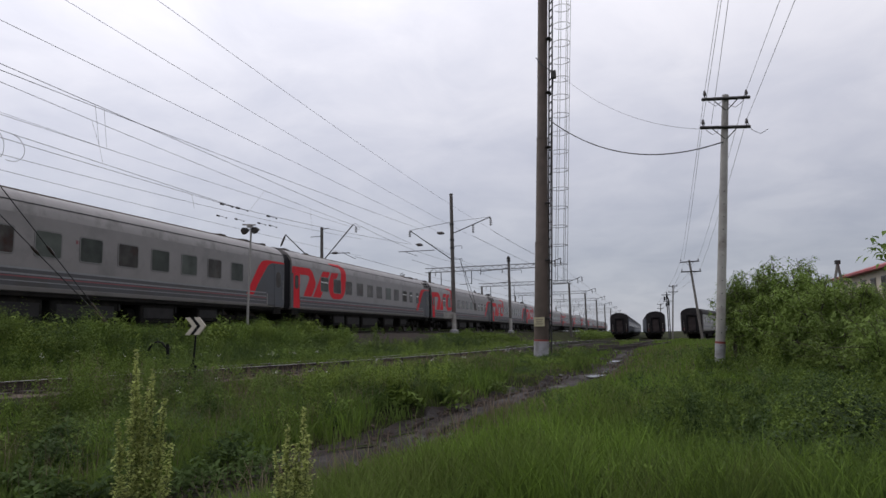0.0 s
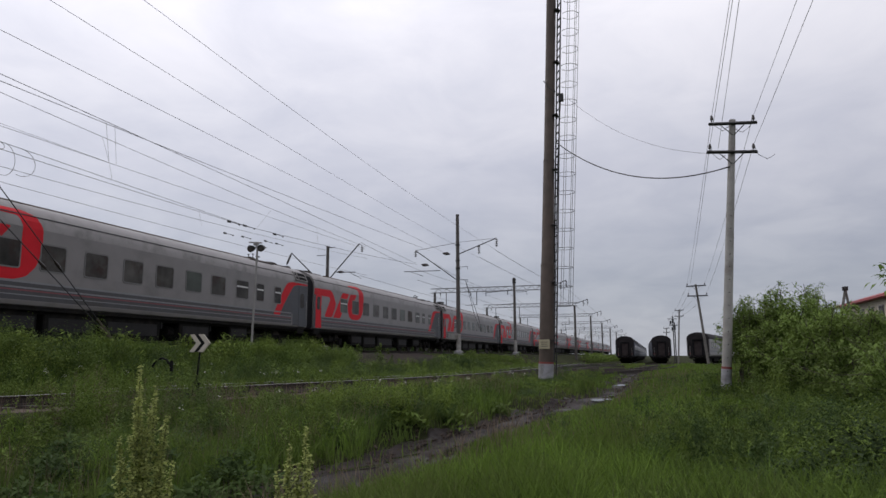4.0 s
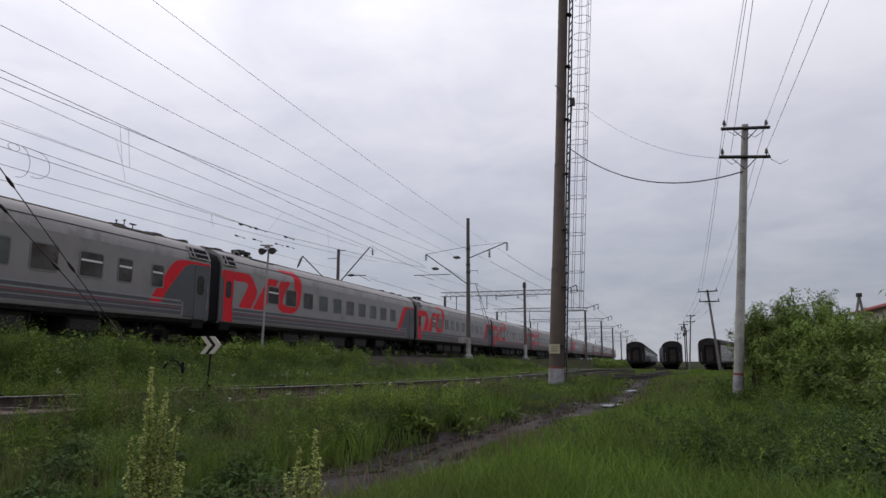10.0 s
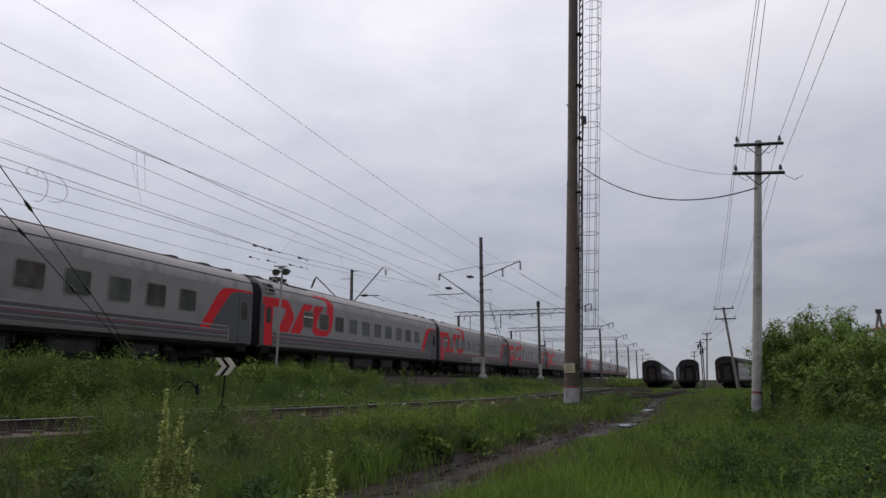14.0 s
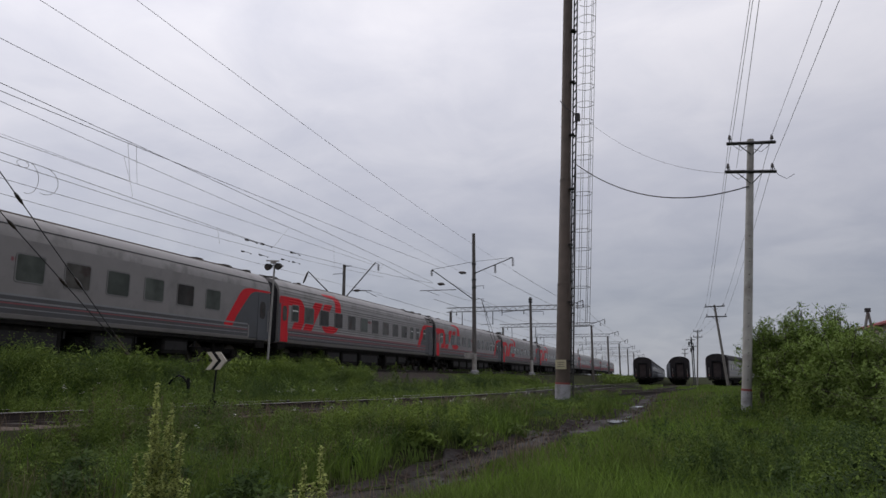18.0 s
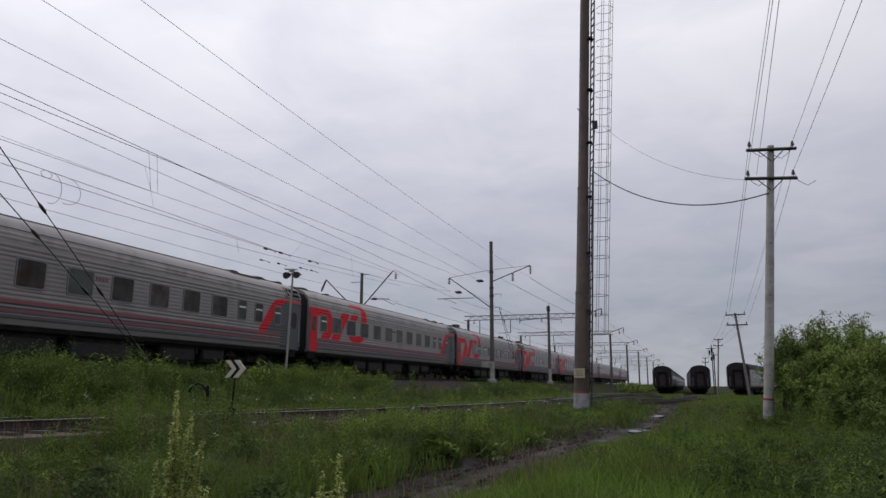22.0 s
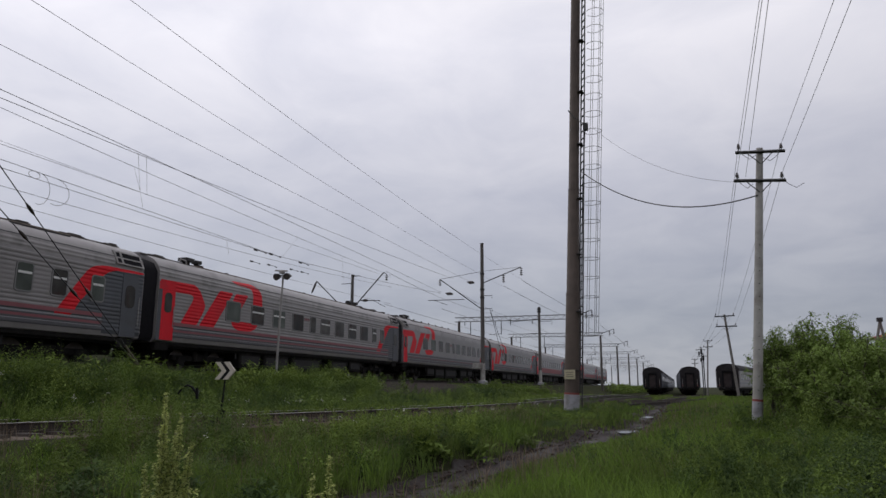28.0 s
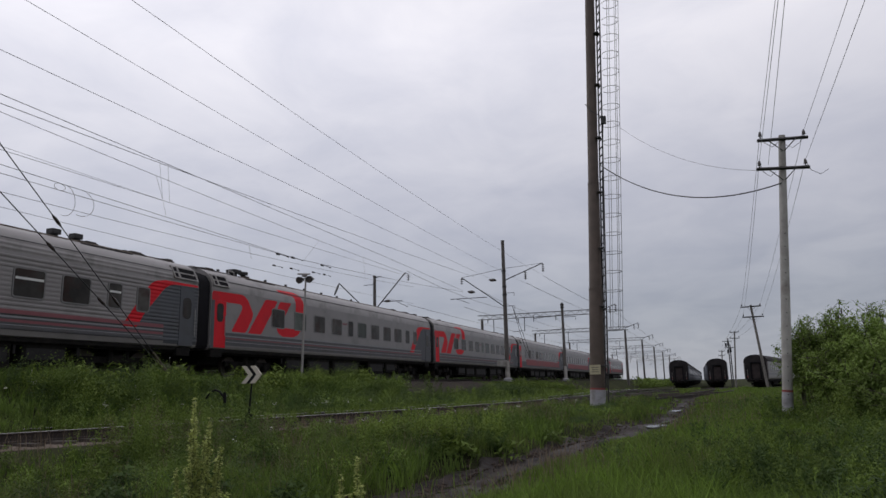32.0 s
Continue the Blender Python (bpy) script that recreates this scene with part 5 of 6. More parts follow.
def switch_indicator(x, y, z):
    s = thing("switch_indicator", Matrix(), "white double-chevron switch indicator on a black stem", "railway sign")
    part("stem", Shape().tube([(x - 0.12, y, z - 0.25), (x - 0.06, y, z + 0.5), (x - 0.03, y, z + 0.9)], [0.03, 0.022, 0.02], 8), BLACKPAINT, s)
    part("lever_box", Shape().box(x - 0.15, y, z - 0.1, 0.18, 0.22, 0.30, 0.04).tube([(x - 0.26, y, z - 0.2), (x - 0.12, y, z + 0.18)], 0.03, 6).tube([(x - 0.12, y, z + 0.18), (x - 0.02, y, z + 0.05)], 0.035, 6).box(x - 0.05, y, z + 0.12, 0.14, 0.1, 0.07, 0.02), BLACKPAINT, s, "black switch stand")
    cx, cz = x - 0.06, z + 1.04
    def chev(a, b):
        h = 0.2
        return [(cx + a, cz - h), (cx + b, cz - h), (cx + b + 0.18, cz), (cx + b, cz + h), (cx + a, cz + h), (cx + a + 0.18, cz)]
    for a, b, m, lab in ((-0.25, -0.12, CREAM, "dirty cream chevron"), (-0.12, -0.02, BLACKPAINT, "black chevron"), (-0.02, 0.11, CREAM, "dirty cream chevron")):
        part("chevron", Shape().slab([(p[0], p[1]) for p in chev(a, b)], y - 0.02, y + 0.02).swap(), m, s, lab)


switch_indicator(-9.85, 13.8, 0.70)
arc = [(-12.86, 15.8, 0.62), (-12.85, 15.8, 0.95), (-12.78, 15.8, 1.18), (-12.65, 15.8, 1.34), (-12.48, 15.8, 1.41), (-12.33, 15.8, 1.36), (-12.22, 15.8, 1.24), (-12.17, 15.8, 1.16)]
tagged(part("bent_pipe", Shape().tube(arc, 0.026, 8).tube([(-12.17, 15.8, 1.34), (-12.16, 15.8, 1.06)], 0.04, 8), BLACKPAINT, smooth=True), "black bent pipe that arches out of the weeds", "pipe")


def old_timber(x, y, turn, length):
    z = float(land(x, y))
    ob = part("old_sleeper", Shape().box(0, 0, 0.1, length, 0.25, 0.24, 0.03), SLEEPER)
    ob.matrix_basis = pose(x, y, z, 0, 0, turn)
    tagged(ob, "dark old timber sleeper lying in the grass", "sleeper", "loose old sleepers")


for x, y, turn, length in ((-3.0, 44.5, 62, 2.5), (-3.3, 41.0, 75, 2.6), (-2.5, 47.0, 58, 2.5), (-2.2, 36.5, 50, 2.4), (-0.7, 39.5, 28, 2.6), (-0.2, 42.0, 40, 2.5), (-3.6, 37.2, 82, 2.6)):
    old_timber(x, y, turn, length)


# ---- the house on the far side of the bushes ----
def house():
    h = thing("long_house", Matrix(), "cream plastered house with a red metal roof behind bushes", "house")
    x0, x1, y0, y1, e = 16.0, 25.0, 38.0, 66.5, 5.5
    part("wall", Shape().box((x0 + x1) / 2, (y0 + y1) / 2, e / 2, x1 - x0, y1 - y0, e), CREAMWALL, h)
    rf = Shape()
    o, rz, xm = 0.6, 7.0, (x0 + x1) / 2
    pts = [(x0 - o, y0 - o, e), (x1 + o, y0 - o, e), (x1 + o, y1 + o, e), (x0 - o, y1 + o, e), (xm, y0 + 3, rz), (xm, y1 - 4, rz)]
    rf.add(pts + [(a, b, c - 0.16) for a, b, c in pts[:4]], [(0, 1, 4), (1, 2, 5, 4), (2, 3, 5), (3, 0, 4, 5), (0, 6, 7, 1), (1, 7, 8, 2), (2, 8, 9, 3), (3, 9, 6, 0), (6, 9, 8, 7)])
    r = part("roof", rf, REDROOF, h, "red metal roof")
    part("roof_vent", Shape().box(18.6, 58.5, 6.5, 0.9, 1.7, 0.8).add([(17.9, 57.4, 6.85), (19.4, 57.4, 7.05), (19.4, 59.6, 7.05), (17.9, 59.6, 6.85), (17.9, 57.4, 6.95), (19.4, 57.4, 7.15), (19.4, 59.6, 7.15), (17.9, 59.6, 6.95)], [(0, 1, 2, 3), (4, 7, 6, 5), (0, 4, 5, 1), (1, 5, 6, 2), (2, 6, 7, 3), (3, 7, 4, 0)]), REDROOF, r)
    for k in range(11):
        y = 64.0 - 2.4 * k
        w = part("window", Shape().box(x0 - 0.02, y, 4.25, 0.1, 1.05, 1.25), FRAME, h)
        part("pane", Shape().box(x0 - 0.075, y, 4.25, 0.03, 0.92, 1.1), GLASS, w)
        part("sill", Shape().box(x0 - 0.1, y, 3.6, 0.2, 1.2, 0.06), CREAMWALL, w)


house()


def small_masts():
    a = thing("a_frame_post", Matrix(), "weathered wooden A-frame post behind the bushes", "post")
    for p, q in (((13.9, 60, 3.4), (14.55, 60, 6.3)), ((15.3, 60, 0.5), (14.55, 60, 6.3))):
        part("leg", Shape().tube([p, q], 0.1, 6), WOODPOLE, a)
    part("tie", Shape().tube([(13.6, 60, 4.9), (15.3, 60, 4.9)], 0.06, 6), WOODPOLE, a)
    part("cap", Shape().box(14.55, 60, 6.4, 0.35, 0.35, 0.3), DARKSTEEL, a)
    for x, y, h in ((3.0, 100, 6.2), (3.25, 101.5, 5.4)):
        s = thing("signal_mast", Matrix(), "slender dark signal mast with lamp heads", "signal", "signal masts")
        part("post", Shape().tube([(x, y, -0.2), (x, y, 0.5 + h)], 0.07, 8), DARKSTEEL, s)
        part("signal_head", Shape().box(x, y - 0.15, h - 0.2, 0.24, 0.3, 0.6, 0.05), BLACKPAINT, s)
        part("signal_head", Shape().box(x - 0.3, y - 0.15, h - 0.4, 0.22, 0.3, 0.5, 0.05), BLACKPAINT, s)
        part("cross_piece", Shape().tube([(x - 0.7, y, h + 0.1), (x + 0.5, y, h + 0.1)], 0.05, 6), DARKSTEEL, s)


small_masts()



# ---- grass, weeds and shrubs ----
rng = np.random.default_rng(7)
AZ0, AZ1 = radians(-60), radians(26)


def spread(n, r0, r1, p):
    """n places in front of the spot where the path is seen from, thinner with distance."""
    r = (r0 ** p + rng.random(n) * (r1 ** p - r0 ** p)) ** (1 / p)
    a = AZ0 + rng.random(n) * (AZ1 - AZ0)
    return r * np.sin(a), r * np.cos(a), r


def tufts(n, r0, r1, p, each=14):
    """Places of blades gathered in tufts, with the way each leans out of its tuft."""
    x, y, r = spread(n // each, r0, r1, p)
    x, y, r = np.repeat(x, each), np.repeat(y, each), np.repeat(r, each)
    k = rng.normal(0, 1, (2, len(x))) * (0.035 + 0.004 * r)
    tall = np.repeat(0.75 + 0.5 * rng.random(len(x) // each), each)
    return x + k[0], y + k[1], r, np.arctan2(k[1], k[0]), tall


def patchy(x, y, s):
    return 0.5 + 0.5 * np.sin(x * s + 1.7 * np.sin(y * s * 0.7)) * np.sin(y * s * 0.9 + 1.3 * np.sin(x * s * 0.6 + 2))


def blades(name, x, y, h, w, material, label, bend=0.5, way=None):
    n = len(x)
    z = land(x, y) - 0.02
    a = rng.random(n) * math.tau
    b = rng.random(n) * math.tau if way is None else way + rng.normal(0, 0.5, n)
    lean = bend * h * (0.3 + rng.random(n))
    dx, dy = np.cos(a) * w / 2, np.sin(a) * w / 2
    bx, by = np.cos(b) * lean, np.sin(b) * lean
    P = np.empty((n, 5, 3))
    P[:, 0] = np.stack([x - dx, y - dy, z], 1)
    P[:, 1] = np.stack([x + dx, y + dy, z], 1)
    P[:, 2] = np.stack([x - dx * 0.8 + bx * 0.3, y - dy * 0.8 + by * 0.3, z + h * 0.55], 1)
    P[:, 3] = np.stack([x + dx * 0.8 + bx * 0.3, y + dy * 0.8 + by * 0.3, z + h * 0.55], 1)
    P[:, 4] = np.stack([x + bx, y + by, z + h * 0.95], 1)
    base = np.arange(n)[:, None, None] * 5
    F = (base + np.array([[0, 1, 3], [0, 3, 2], [2, 3, 4]])[None]).reshape(-1, 3)
    ob = new(name, fast_mesh(name, P.reshape(-1, 3), F, material))
    return tagged(ob, label, "grass", kind="stuff")


def leaves(name, c, size, material, label, category, up=0.35, narrow=0.5, way=None):
    """Leaf shapes, folded along the midrib, at the places c."""
    n = len(c)
    a = rng.random(n) * math.tau if way is None else way
    e = (rng.random(n) - up) * 1.5
    d = np.stack([np.cos(a) * np.cos(e), np.sin(a) * np.cos(e), np.sin(e)], 1)
    s = np.stack([-np.sin(a), np.cos(a), 0.5 * (rng.random(n) - 0.5)], 1)
    k = np.cross(d, s)
    L = size[:, None]
    W = L * narrow
    if n and float(np.mean(size)) < 0.085:
        P = np.empty((n, 4, 3))
        P[:, 0] = c
        P[:, 1] = c + d * L * 0.42 + s * W * 0.5 + k * W * 0.12
        P[:, 2] = c + d * L - k * L * 0.12
        P[:, 3] = c + d * L * 0.42 - s * W * 0.5 + k * W * 0.12
        F = (np.arange(n)[:, None, None] * 4 + np.array([[0, 1, 2], [0, 2, 3]])[None]).reshape(-1, 3)
        return tagged(new(name, fast_mesh(name, P.reshape(-1, 3), F, material)), label, category, kind="stuff")
    P = np.empty((n, 5, 3))
    P[:, 0] = c
    P[:, 1] = c + d * L * 0.35 + s * W * 0.5 + k * W * 0.12
    P[:, 2] = c + d * L * 0.4
    P[:, 3] = c + d * L * 0.35 - s * W * 0.5 + k * W * 0.12
    P[:, 4] = c + d * L - k * L * 0.15
    base = np.arange(n)[:, None, None] * 5
    F = (base + np.array([[0, 1, 2], [0, 2, 3], [2, 1, 4], [2, 4, 3]])[None]).reshape(-1, 3)
    me = fast_mesh(name, P.reshape(-1, 3), F, material)
    return tagged(new(name, me), label, category, kind="stuff")


def lump(x, y):
    return 0.55 * patchy(x, y, 0.42) + 0.45 * patchy(x + 3, y, 1.1)


def off_road(x, y):
    """True where grass has a hold: never in the ruts, now and then at the rim and far along the road."""
    d = np.abs(x - road_x(y)) + 0.16 * (patchy(x, y, 2.1) - 0.5)
    wide = road_half(y)
    return rng.random(len(x)) < step(wide - 0.12, wide + 0.06, d) * (0.5 + 0.5 * step(wide, wide + 0.2, d)) + 0.02 + 0.10 * step(15, 20, y)


def side_of(x, y):
    return siding_x(y) - x


def clear(x, y):
    """Low growth on the trampled strips in front of the pole and the mast."""
    a = (np.abs(x - 0.0918 * y) < 0.55) & (y > 7) & (y < 22)
    b = (np.abs(x + 0.1445 * y) < 0.75) & (y > 14) & (y < 29)
    return np.where(a | b, 0.42, 1.0)


def cap(x, y):
    """The most that anything grows along the siding, where its rail stays in sight."""
    s = side_of(x, y)
    return np.where((s > -4.5) & (s < 0.7) & (y > 13.2) & (y < 33), 0.165 + 0.035 * np.clip(-s, 0, 5) + 0.14 * patchy(x, y, 1.7) ** 2, 9.0)


# right of the road: tall fresh grass
x, y, r, way, tall = tufts(300000, 4.6, 60, 0.75)
keep = (x > road_x(y)) & off_road(x, y) & ~((np.abs(x - branch_x(y)) < 1.35) & (y > 31) & (rng.random(len(x)) < 0.6)) & (x < 14) & ~((y > 31) & (np.abs(x - yard_x(y)) < 1.3) & (rng.random(len(x)) < 0.75))
x, y, r, way, tall = x[keep], y[keep], r[keep], way[keep], tall[keep]
h = clear(x, y) * tall * (0.16 + 0.24 * rng.random(len(x)) + 0.2 * lump(x, y)) * (1 - 0.35 * step(20, 50, y)) * (0.30 + 0.70 * step(0.0, 1.7, x - road_x(y) - road_half(y))) * (1 + 0.3 * (1 - step(5, 10, y))) * (1 - 0.25 * step(12, 24, y))
fresh = rng.random(len(x)) < np.where(np.abs(x - road_x(y) - 2.2) < 1.6, 0.8, 0.4)
w = 0.006 + 0.0008 * r
blades("tall_grass", x[fresh], y[fresh], h[fresh], w[fresh], GRASS_A, "tall fresh green grass beside the dirt road", 0.6, way[fresh])
blades("dark_grass", x[~fresh], y[~fresh], h[~fresh] * 0.95, w[~fresh], GRASS_B, "dense dark green grass beside the bushes", 0.45, way[~fresh])

# the meadow goes on behind and beside the standpoint
n = 30000
a, r = rng.random(n) * math.tau, 0.6 + 11.4 * rng.random(n) ** 0.6
x, y = r * np.sin(a), r * np.cos(a)
ang = np.arctan2(x, y)
keep = ((ang < AZ0) | (ang > AZ1) | (r < 4.8)) & (np.abs(x - road_x(y)) > 0.9)
x, y = x[keep], y[keep]
blades("meadow_grass", x, y, 0.1 + 0.2 * rng.random(len(x)), 0.02 + 0 * x, GRASS_A, "short green meadow grass round the standpoint", 0.6)

# left of the road, up to and over the siding
x, y, r, way, tall = tufts(480000, 4.6, 75, 0.8)
s = side_of(x, y)
keep = (x < road_x(y)) & off_road(x, y) & ~((np.abs(x - branch_x(y)) < 1.35) & (y > 31) & (rng.random(len(x)) < 0.6)) & (x > -15.9) & ~((s > -0.85) & (s < 0.2) & (rng.random(len(x)) < 0.85)) & ~((s > -1.15) & (s < 0.15) & (y < 12.6))
keep &= ~((s < 0.1) & (s > -1.7) & (y < 12.6) & (rng.random(len(x)) < 0.8))
keep &= ~((y > 44) & (s > -2.0) & (s < 2.4)) & ~((y > 31) & (np.abs(x - yard_x(y)) < 1.3) & (rng.random(len(x)) < 0.75))
x, y, r, s, way, tall = x[keep], y[keep], r[keep], s[keep], way[keep], tall[keep]
h = clear(x, y) * tall * (0.09 + 0.14 * rng.random(len(x)) + 0.32 * lump(x, y) ** 2) * np.where(s > 1.2, 1.55, 1.0) * (1 - 0.5 * step(29, 34, y) * (s > 1.2)) * (1 - 0.75 * step(13.4, 14.2, -x) * step(31, 34, y) * (1 - step(46, 50, y)))
h = h * np.where(s < 0.4, 0.3 + 0.7 * step(1.2, 3.2, -s), 0.45 + 0.55 * step(1.6, 3, s)) * (1 - 0.4 * step(20, 34, y))
h = np.minimum(h, cap(x, y))
w = 0.006 + 0.0009 * r
fresh = rng.random(len(x)) < 0.45 * patchy(x, y, 0.5) + 0.1
blades("verge_grass", x[fresh], y[fresh], h[fresh], w[fresh], GRASS_A, "rough fresh grass on both sides of the siding", 0.5, way[fresh])
blades("verge_grass", x[~fresh], y[~fresh], h[~fresh], w[~fresh], GRASS_B, "rough dark grass on both sides of the siding", 0.5, way[~fresh])

# dry seed stalks along the road, thickest on its near rim
x, y, r = spread(24000, 3.5, 34, 0.9)
d = x - road_x(y) - road_half(y)
keep = ((d > -0.05) & (d < 0.6) & (rng.random(len(x)) < 1.0 - 0.85 * step(9, 14, y)) | (d > 0.5) & (d < 1.5) & (rng.random(len(x)) < 0.12) | (x < road_x(y)) & (d < -1.1 * road_half(y)) & (rng.random(len(x)) < 0.01)) & (patchy(x, y, 1.3) > 0.25)
x, y, r = x[keep], y[keep], r[keep]
blades("dry_grass", x, y, 0.26 + 0.26 * rng.random(len(x)), 0.004 + 0.0006 * r, GRASS_DRY, "thin dry pinkish seed stalks along the road", 0.4)

# seed heads that stand above the grass, thickest between the road and the siding
x, y, r = spread(110000, 5, 30, 0.9)
d = x - road_x(y)
keep = ((d > 1.0) & (d < 4.5) & (rng.random(len(x)) < 0.12) | (d < -1.1) & (side_of(x, y) < -0.8) & (rng.random(len(x)) < 0.34)) & (patchy(x + 2, y, 0.55) > 0.35) & (clear(x, y) > 0.9) & ((y > 8.5) | (rng.random(len(x)) < 0.25))
x, y, r = x[keep], y[keep], r[keep]
blades("seed_grass", x, y, np.minimum(0.28 + 0.28 * rng.random(len(x)), 1.6 * cap(x, y)), 0.0026 + 0.00045 * r, GRASS_DRY, "thin pinkish seed heads above the grass", 0.25)


def weed_bed(name, n, r0, r1, test, hgt, per, size, material, label, p=0.9):
    x, y, r = spread(n, r0, r1, p)
    keep = test(x, y)
    per, size = int(per * 1.6), size * 0.72
    x, y, r = x[keep], y[keep], r[keep]
    H = np.minimum(hgt(x, y) * clear(x, y), cap(x, y))
    m = len(x)
    u = rng.random((m, per))
    rad = (0.03 + 0.16 * rng.random((m, per)) ** 0.7 * (1.1 - u)) * (0.7 + 0.7 * rng.random(m))[:, None]
    a = rng.random((m, per)) * math.tau
    lx, ly = 0.12 * (rng.random(m) - 0.5), 0.12 * (rng.random(m) - 0.5)
    c = np.stack([x[:, None] + rad * np.cos(a) + lx[:, None] * u, y[:, None] + rad * np.sin(a) + ly[:, None] * u, land(x, y)[:, None] + H[:, None] * (0.12 + 0.88 * u)], 2).reshape(-1, 3)
    sz = (size * (0.6 + 0.7 * rng.random((m, per))) * (1 + 0.03 * r[:, None])).ravel()
    leaves(name, c, sz, material, label, "weeds")


# weeds on the bank below the main line, tufts by the siding, nettles on the right
def bank(x, y):
    return (side_of(x, y) > 1.5) & (x > -16.0) & ~((x < -13.6) & (y > 31.5) & (y < 48))


weed_bed("bank_weeds", 7000, 11, 90, lambda x, y: bank(x, y) & (rng.random(len(x)) < 0.25 + lump(x, y)), lambda x, y: (0.16 + 0.2 * rng.random(len(x)) + 0.6 * lump(x, y) ** 2 + 0.15 * step(12.5, 14.5, -x)) * (1 + 0.4 * step(19, 14.5, y)) * (1 - 0.55 * step(29, 34, y)), 18, 0.055, LEAF_A, "leafy green weeds on the railway bank")
weed_bed("bank_nettles", 5000, 11, 60, lambda x, y: bank(x, y) & (lump(x + 5, y + 2) > 0.5), lambda x, y: (0.2 + 0.5 * rng.random(len(x)) * lump(x, y)) * (1 - 0.55 * step(29, 34, y)), 20, 0.05, LEAF_B, "dark nettles on the railway bank")
weed_bed("verge_weeds", 4500, 4, 45, lambda x, y: (side_of(x, y) < np.where(y < 12.6, -1.9, -0.9)) & (x < road_x(y) - 0.9) & (lump(x, y) > 0.42), lambda x, y: 0.09 + 0.15 * rng.random(len(x)) + 0.24 * lump(x, y), 18, 0.05, LEAF_B, "leafy weeds between road and siding")
weed_bed("siding_tufts", 9000, 8, 50, lambda x, y: ((side_of(x, y) > -1.6) & (side_of(x, y) < 0.1) & (patchy(x, y, 1.0) > 0.8) | (side_of(x, y) > 0.25) & (side_of(x, y) < 2.2)) & (y < 48) & ((y > 12.6) | (side_of(x, y) > 0.2)), lambda x, y: 0.25 + 0.35 * rng.random(len(x)), 16, 0.05, LEAF_A, "weed tufts that hide parts of the siding rail")
weed_bed("right_weeds", 7500, 5.4, 26, lambda x, y: (x > road_x(y) + 1.5) & (x > -1.6) & (rng.random(len(x)) < 0.2 + lump(x, y)), lambda x, y: (0.2 + 0.22 * rng.random(len(x)) + 0.4 * lump(x, y) ** 2) * (0.55 + 0.45 * step(-0.3, 2.2, x)), 18, 0.06, LEAF_B, "dense leafy weeds at the edge of the bushes")
weed_bed("right_weeds", 6500, 5.4, 26, lambda x, y: (x > road_x(y) + 1.2) & (x > -1.8) & (lump(x + 2, y) > 0.45), lambda x, y: (0.3 + 0.35 * rng.random(len(x)) * lump(x + 2, y)) * (0.55 + 0.45 * step(-0.3, 2.2, x)), 18, 0.055, LEAF_A, "dense leafy weeds at the edge of the bushes")


def clumps(name, n, place, size_r, size_h, per, leaf, material, label):
    """Rounded clumps of leaves, with the leaves thickest on the outside."""
    x, y = place(n)
    if leaf < 0.08:
        per, leaf = int(per * 1.5), leaf * 0.74
    m = len(x)
    R = size_r[0] + (size_r[1] - size_r[0]) * rng.random(m)
    H = (size_h[0] + (size_h[1] - size_h[0]) * rng.random(m)) * clear(x, y)
    H = np.minimum(H, cap(x, y))
    a = rng.random((m, per)) * math.tau
    e = np.arcsin(rng.random((m, per)))
    q = 0.55 + 0.5 * rng.random((m, per)) + 0.18 * np.sin(3 * a + x[:, None] * 5) * np.cos(2 * e)
    px = x[:, None] + R[:, None] * q * np.cos(e) * np.cos(a)
    py = y[:, None] + R[:, None] * q * np.cos(e) * np.sin(a)
    pz = land(x, y)[:, None] + H[:, None] * q * np.sin(e)
    sz = (leaf * (0.6 + 0.8 * rng.random((m, per)))).ravel()
    leaves(name, np.stack([px, py, pz], 2).reshape(-1, 3), sz, material, label, "weeds")


def bank_spots(n):
    y = 12 + 32 * rng.random(n) ** 1.3
    x = np.minimum(siding_x(y) - 2.2, -11.2) - (3.8 + 0 * y) * rng.random(n)
    keep = (x > -16.2) & ~((x < -13.6) & (y > 31.5) & (y < 48))
    return x[keep], y[keep]


def right_spots(n):
    y = 6.0 + 16.5 * rng.random(n)
    x = 0.9 + 0.02 * y + 6 * rng.random(n) ** 1.3
    keep = (np.abs(x - 0.0918 * y) > 0.6) | (y < 7)
    return x[keep], y[keep]


def verge_spots(n):
    y = 6 + 26 * rng.random(n)
    u = rng.random(n)
    x = (siding_x(y) + 1.8) * (1 - u) + (road_x(y) - 1.1) * u
    keep = siding_x(y) + 1.8 < road_x(y) - 1.1
    return x[keep], y[keep]


def mound_spots(n):
    """Where the scrub stands highest, by the lamp post and further back."""
    y = np.concatenate([22 + 9 * rng.random(n * 2 // 3), 11.5 + 5 * rng.random(n - n * 2 // 3)])
    x = -15.6 + 2.2 * rng.random(n)
    return x, y


clumps("bank_scrub", 10, mound_spots, (0.35, 0.7), (0.6, 1.0), 700, 0.07, LEAF_D, "pale yellow-green scrub on top of the railway bank")
clumps("bank_scrub", 30, mound_spots, (0.35, 0.75), (0.65, 1.1), 700, 0.07, LEAF_A, "high leafy scrub on top of the railway bank")
for n, per, leaf, m, lab in ((70, 520, 0.06, LEAF_A, "rounded leafy clumps on the railway bank"), (55, 480, 0.055, LEAF_B, "dark leafy clumps on the railway bank"),
                             (18, 520, 0.06, LEAF_D, "pale yellow-green clumps on the railway bank"), (80, 460, 0.05, LEAF_E, "grey-green clumps on the railway bank")):
    clumps("bank_bushes", n, bank_spots, (0.28, 0.7), (0.4, 0.95), per, leaf, m, lab)
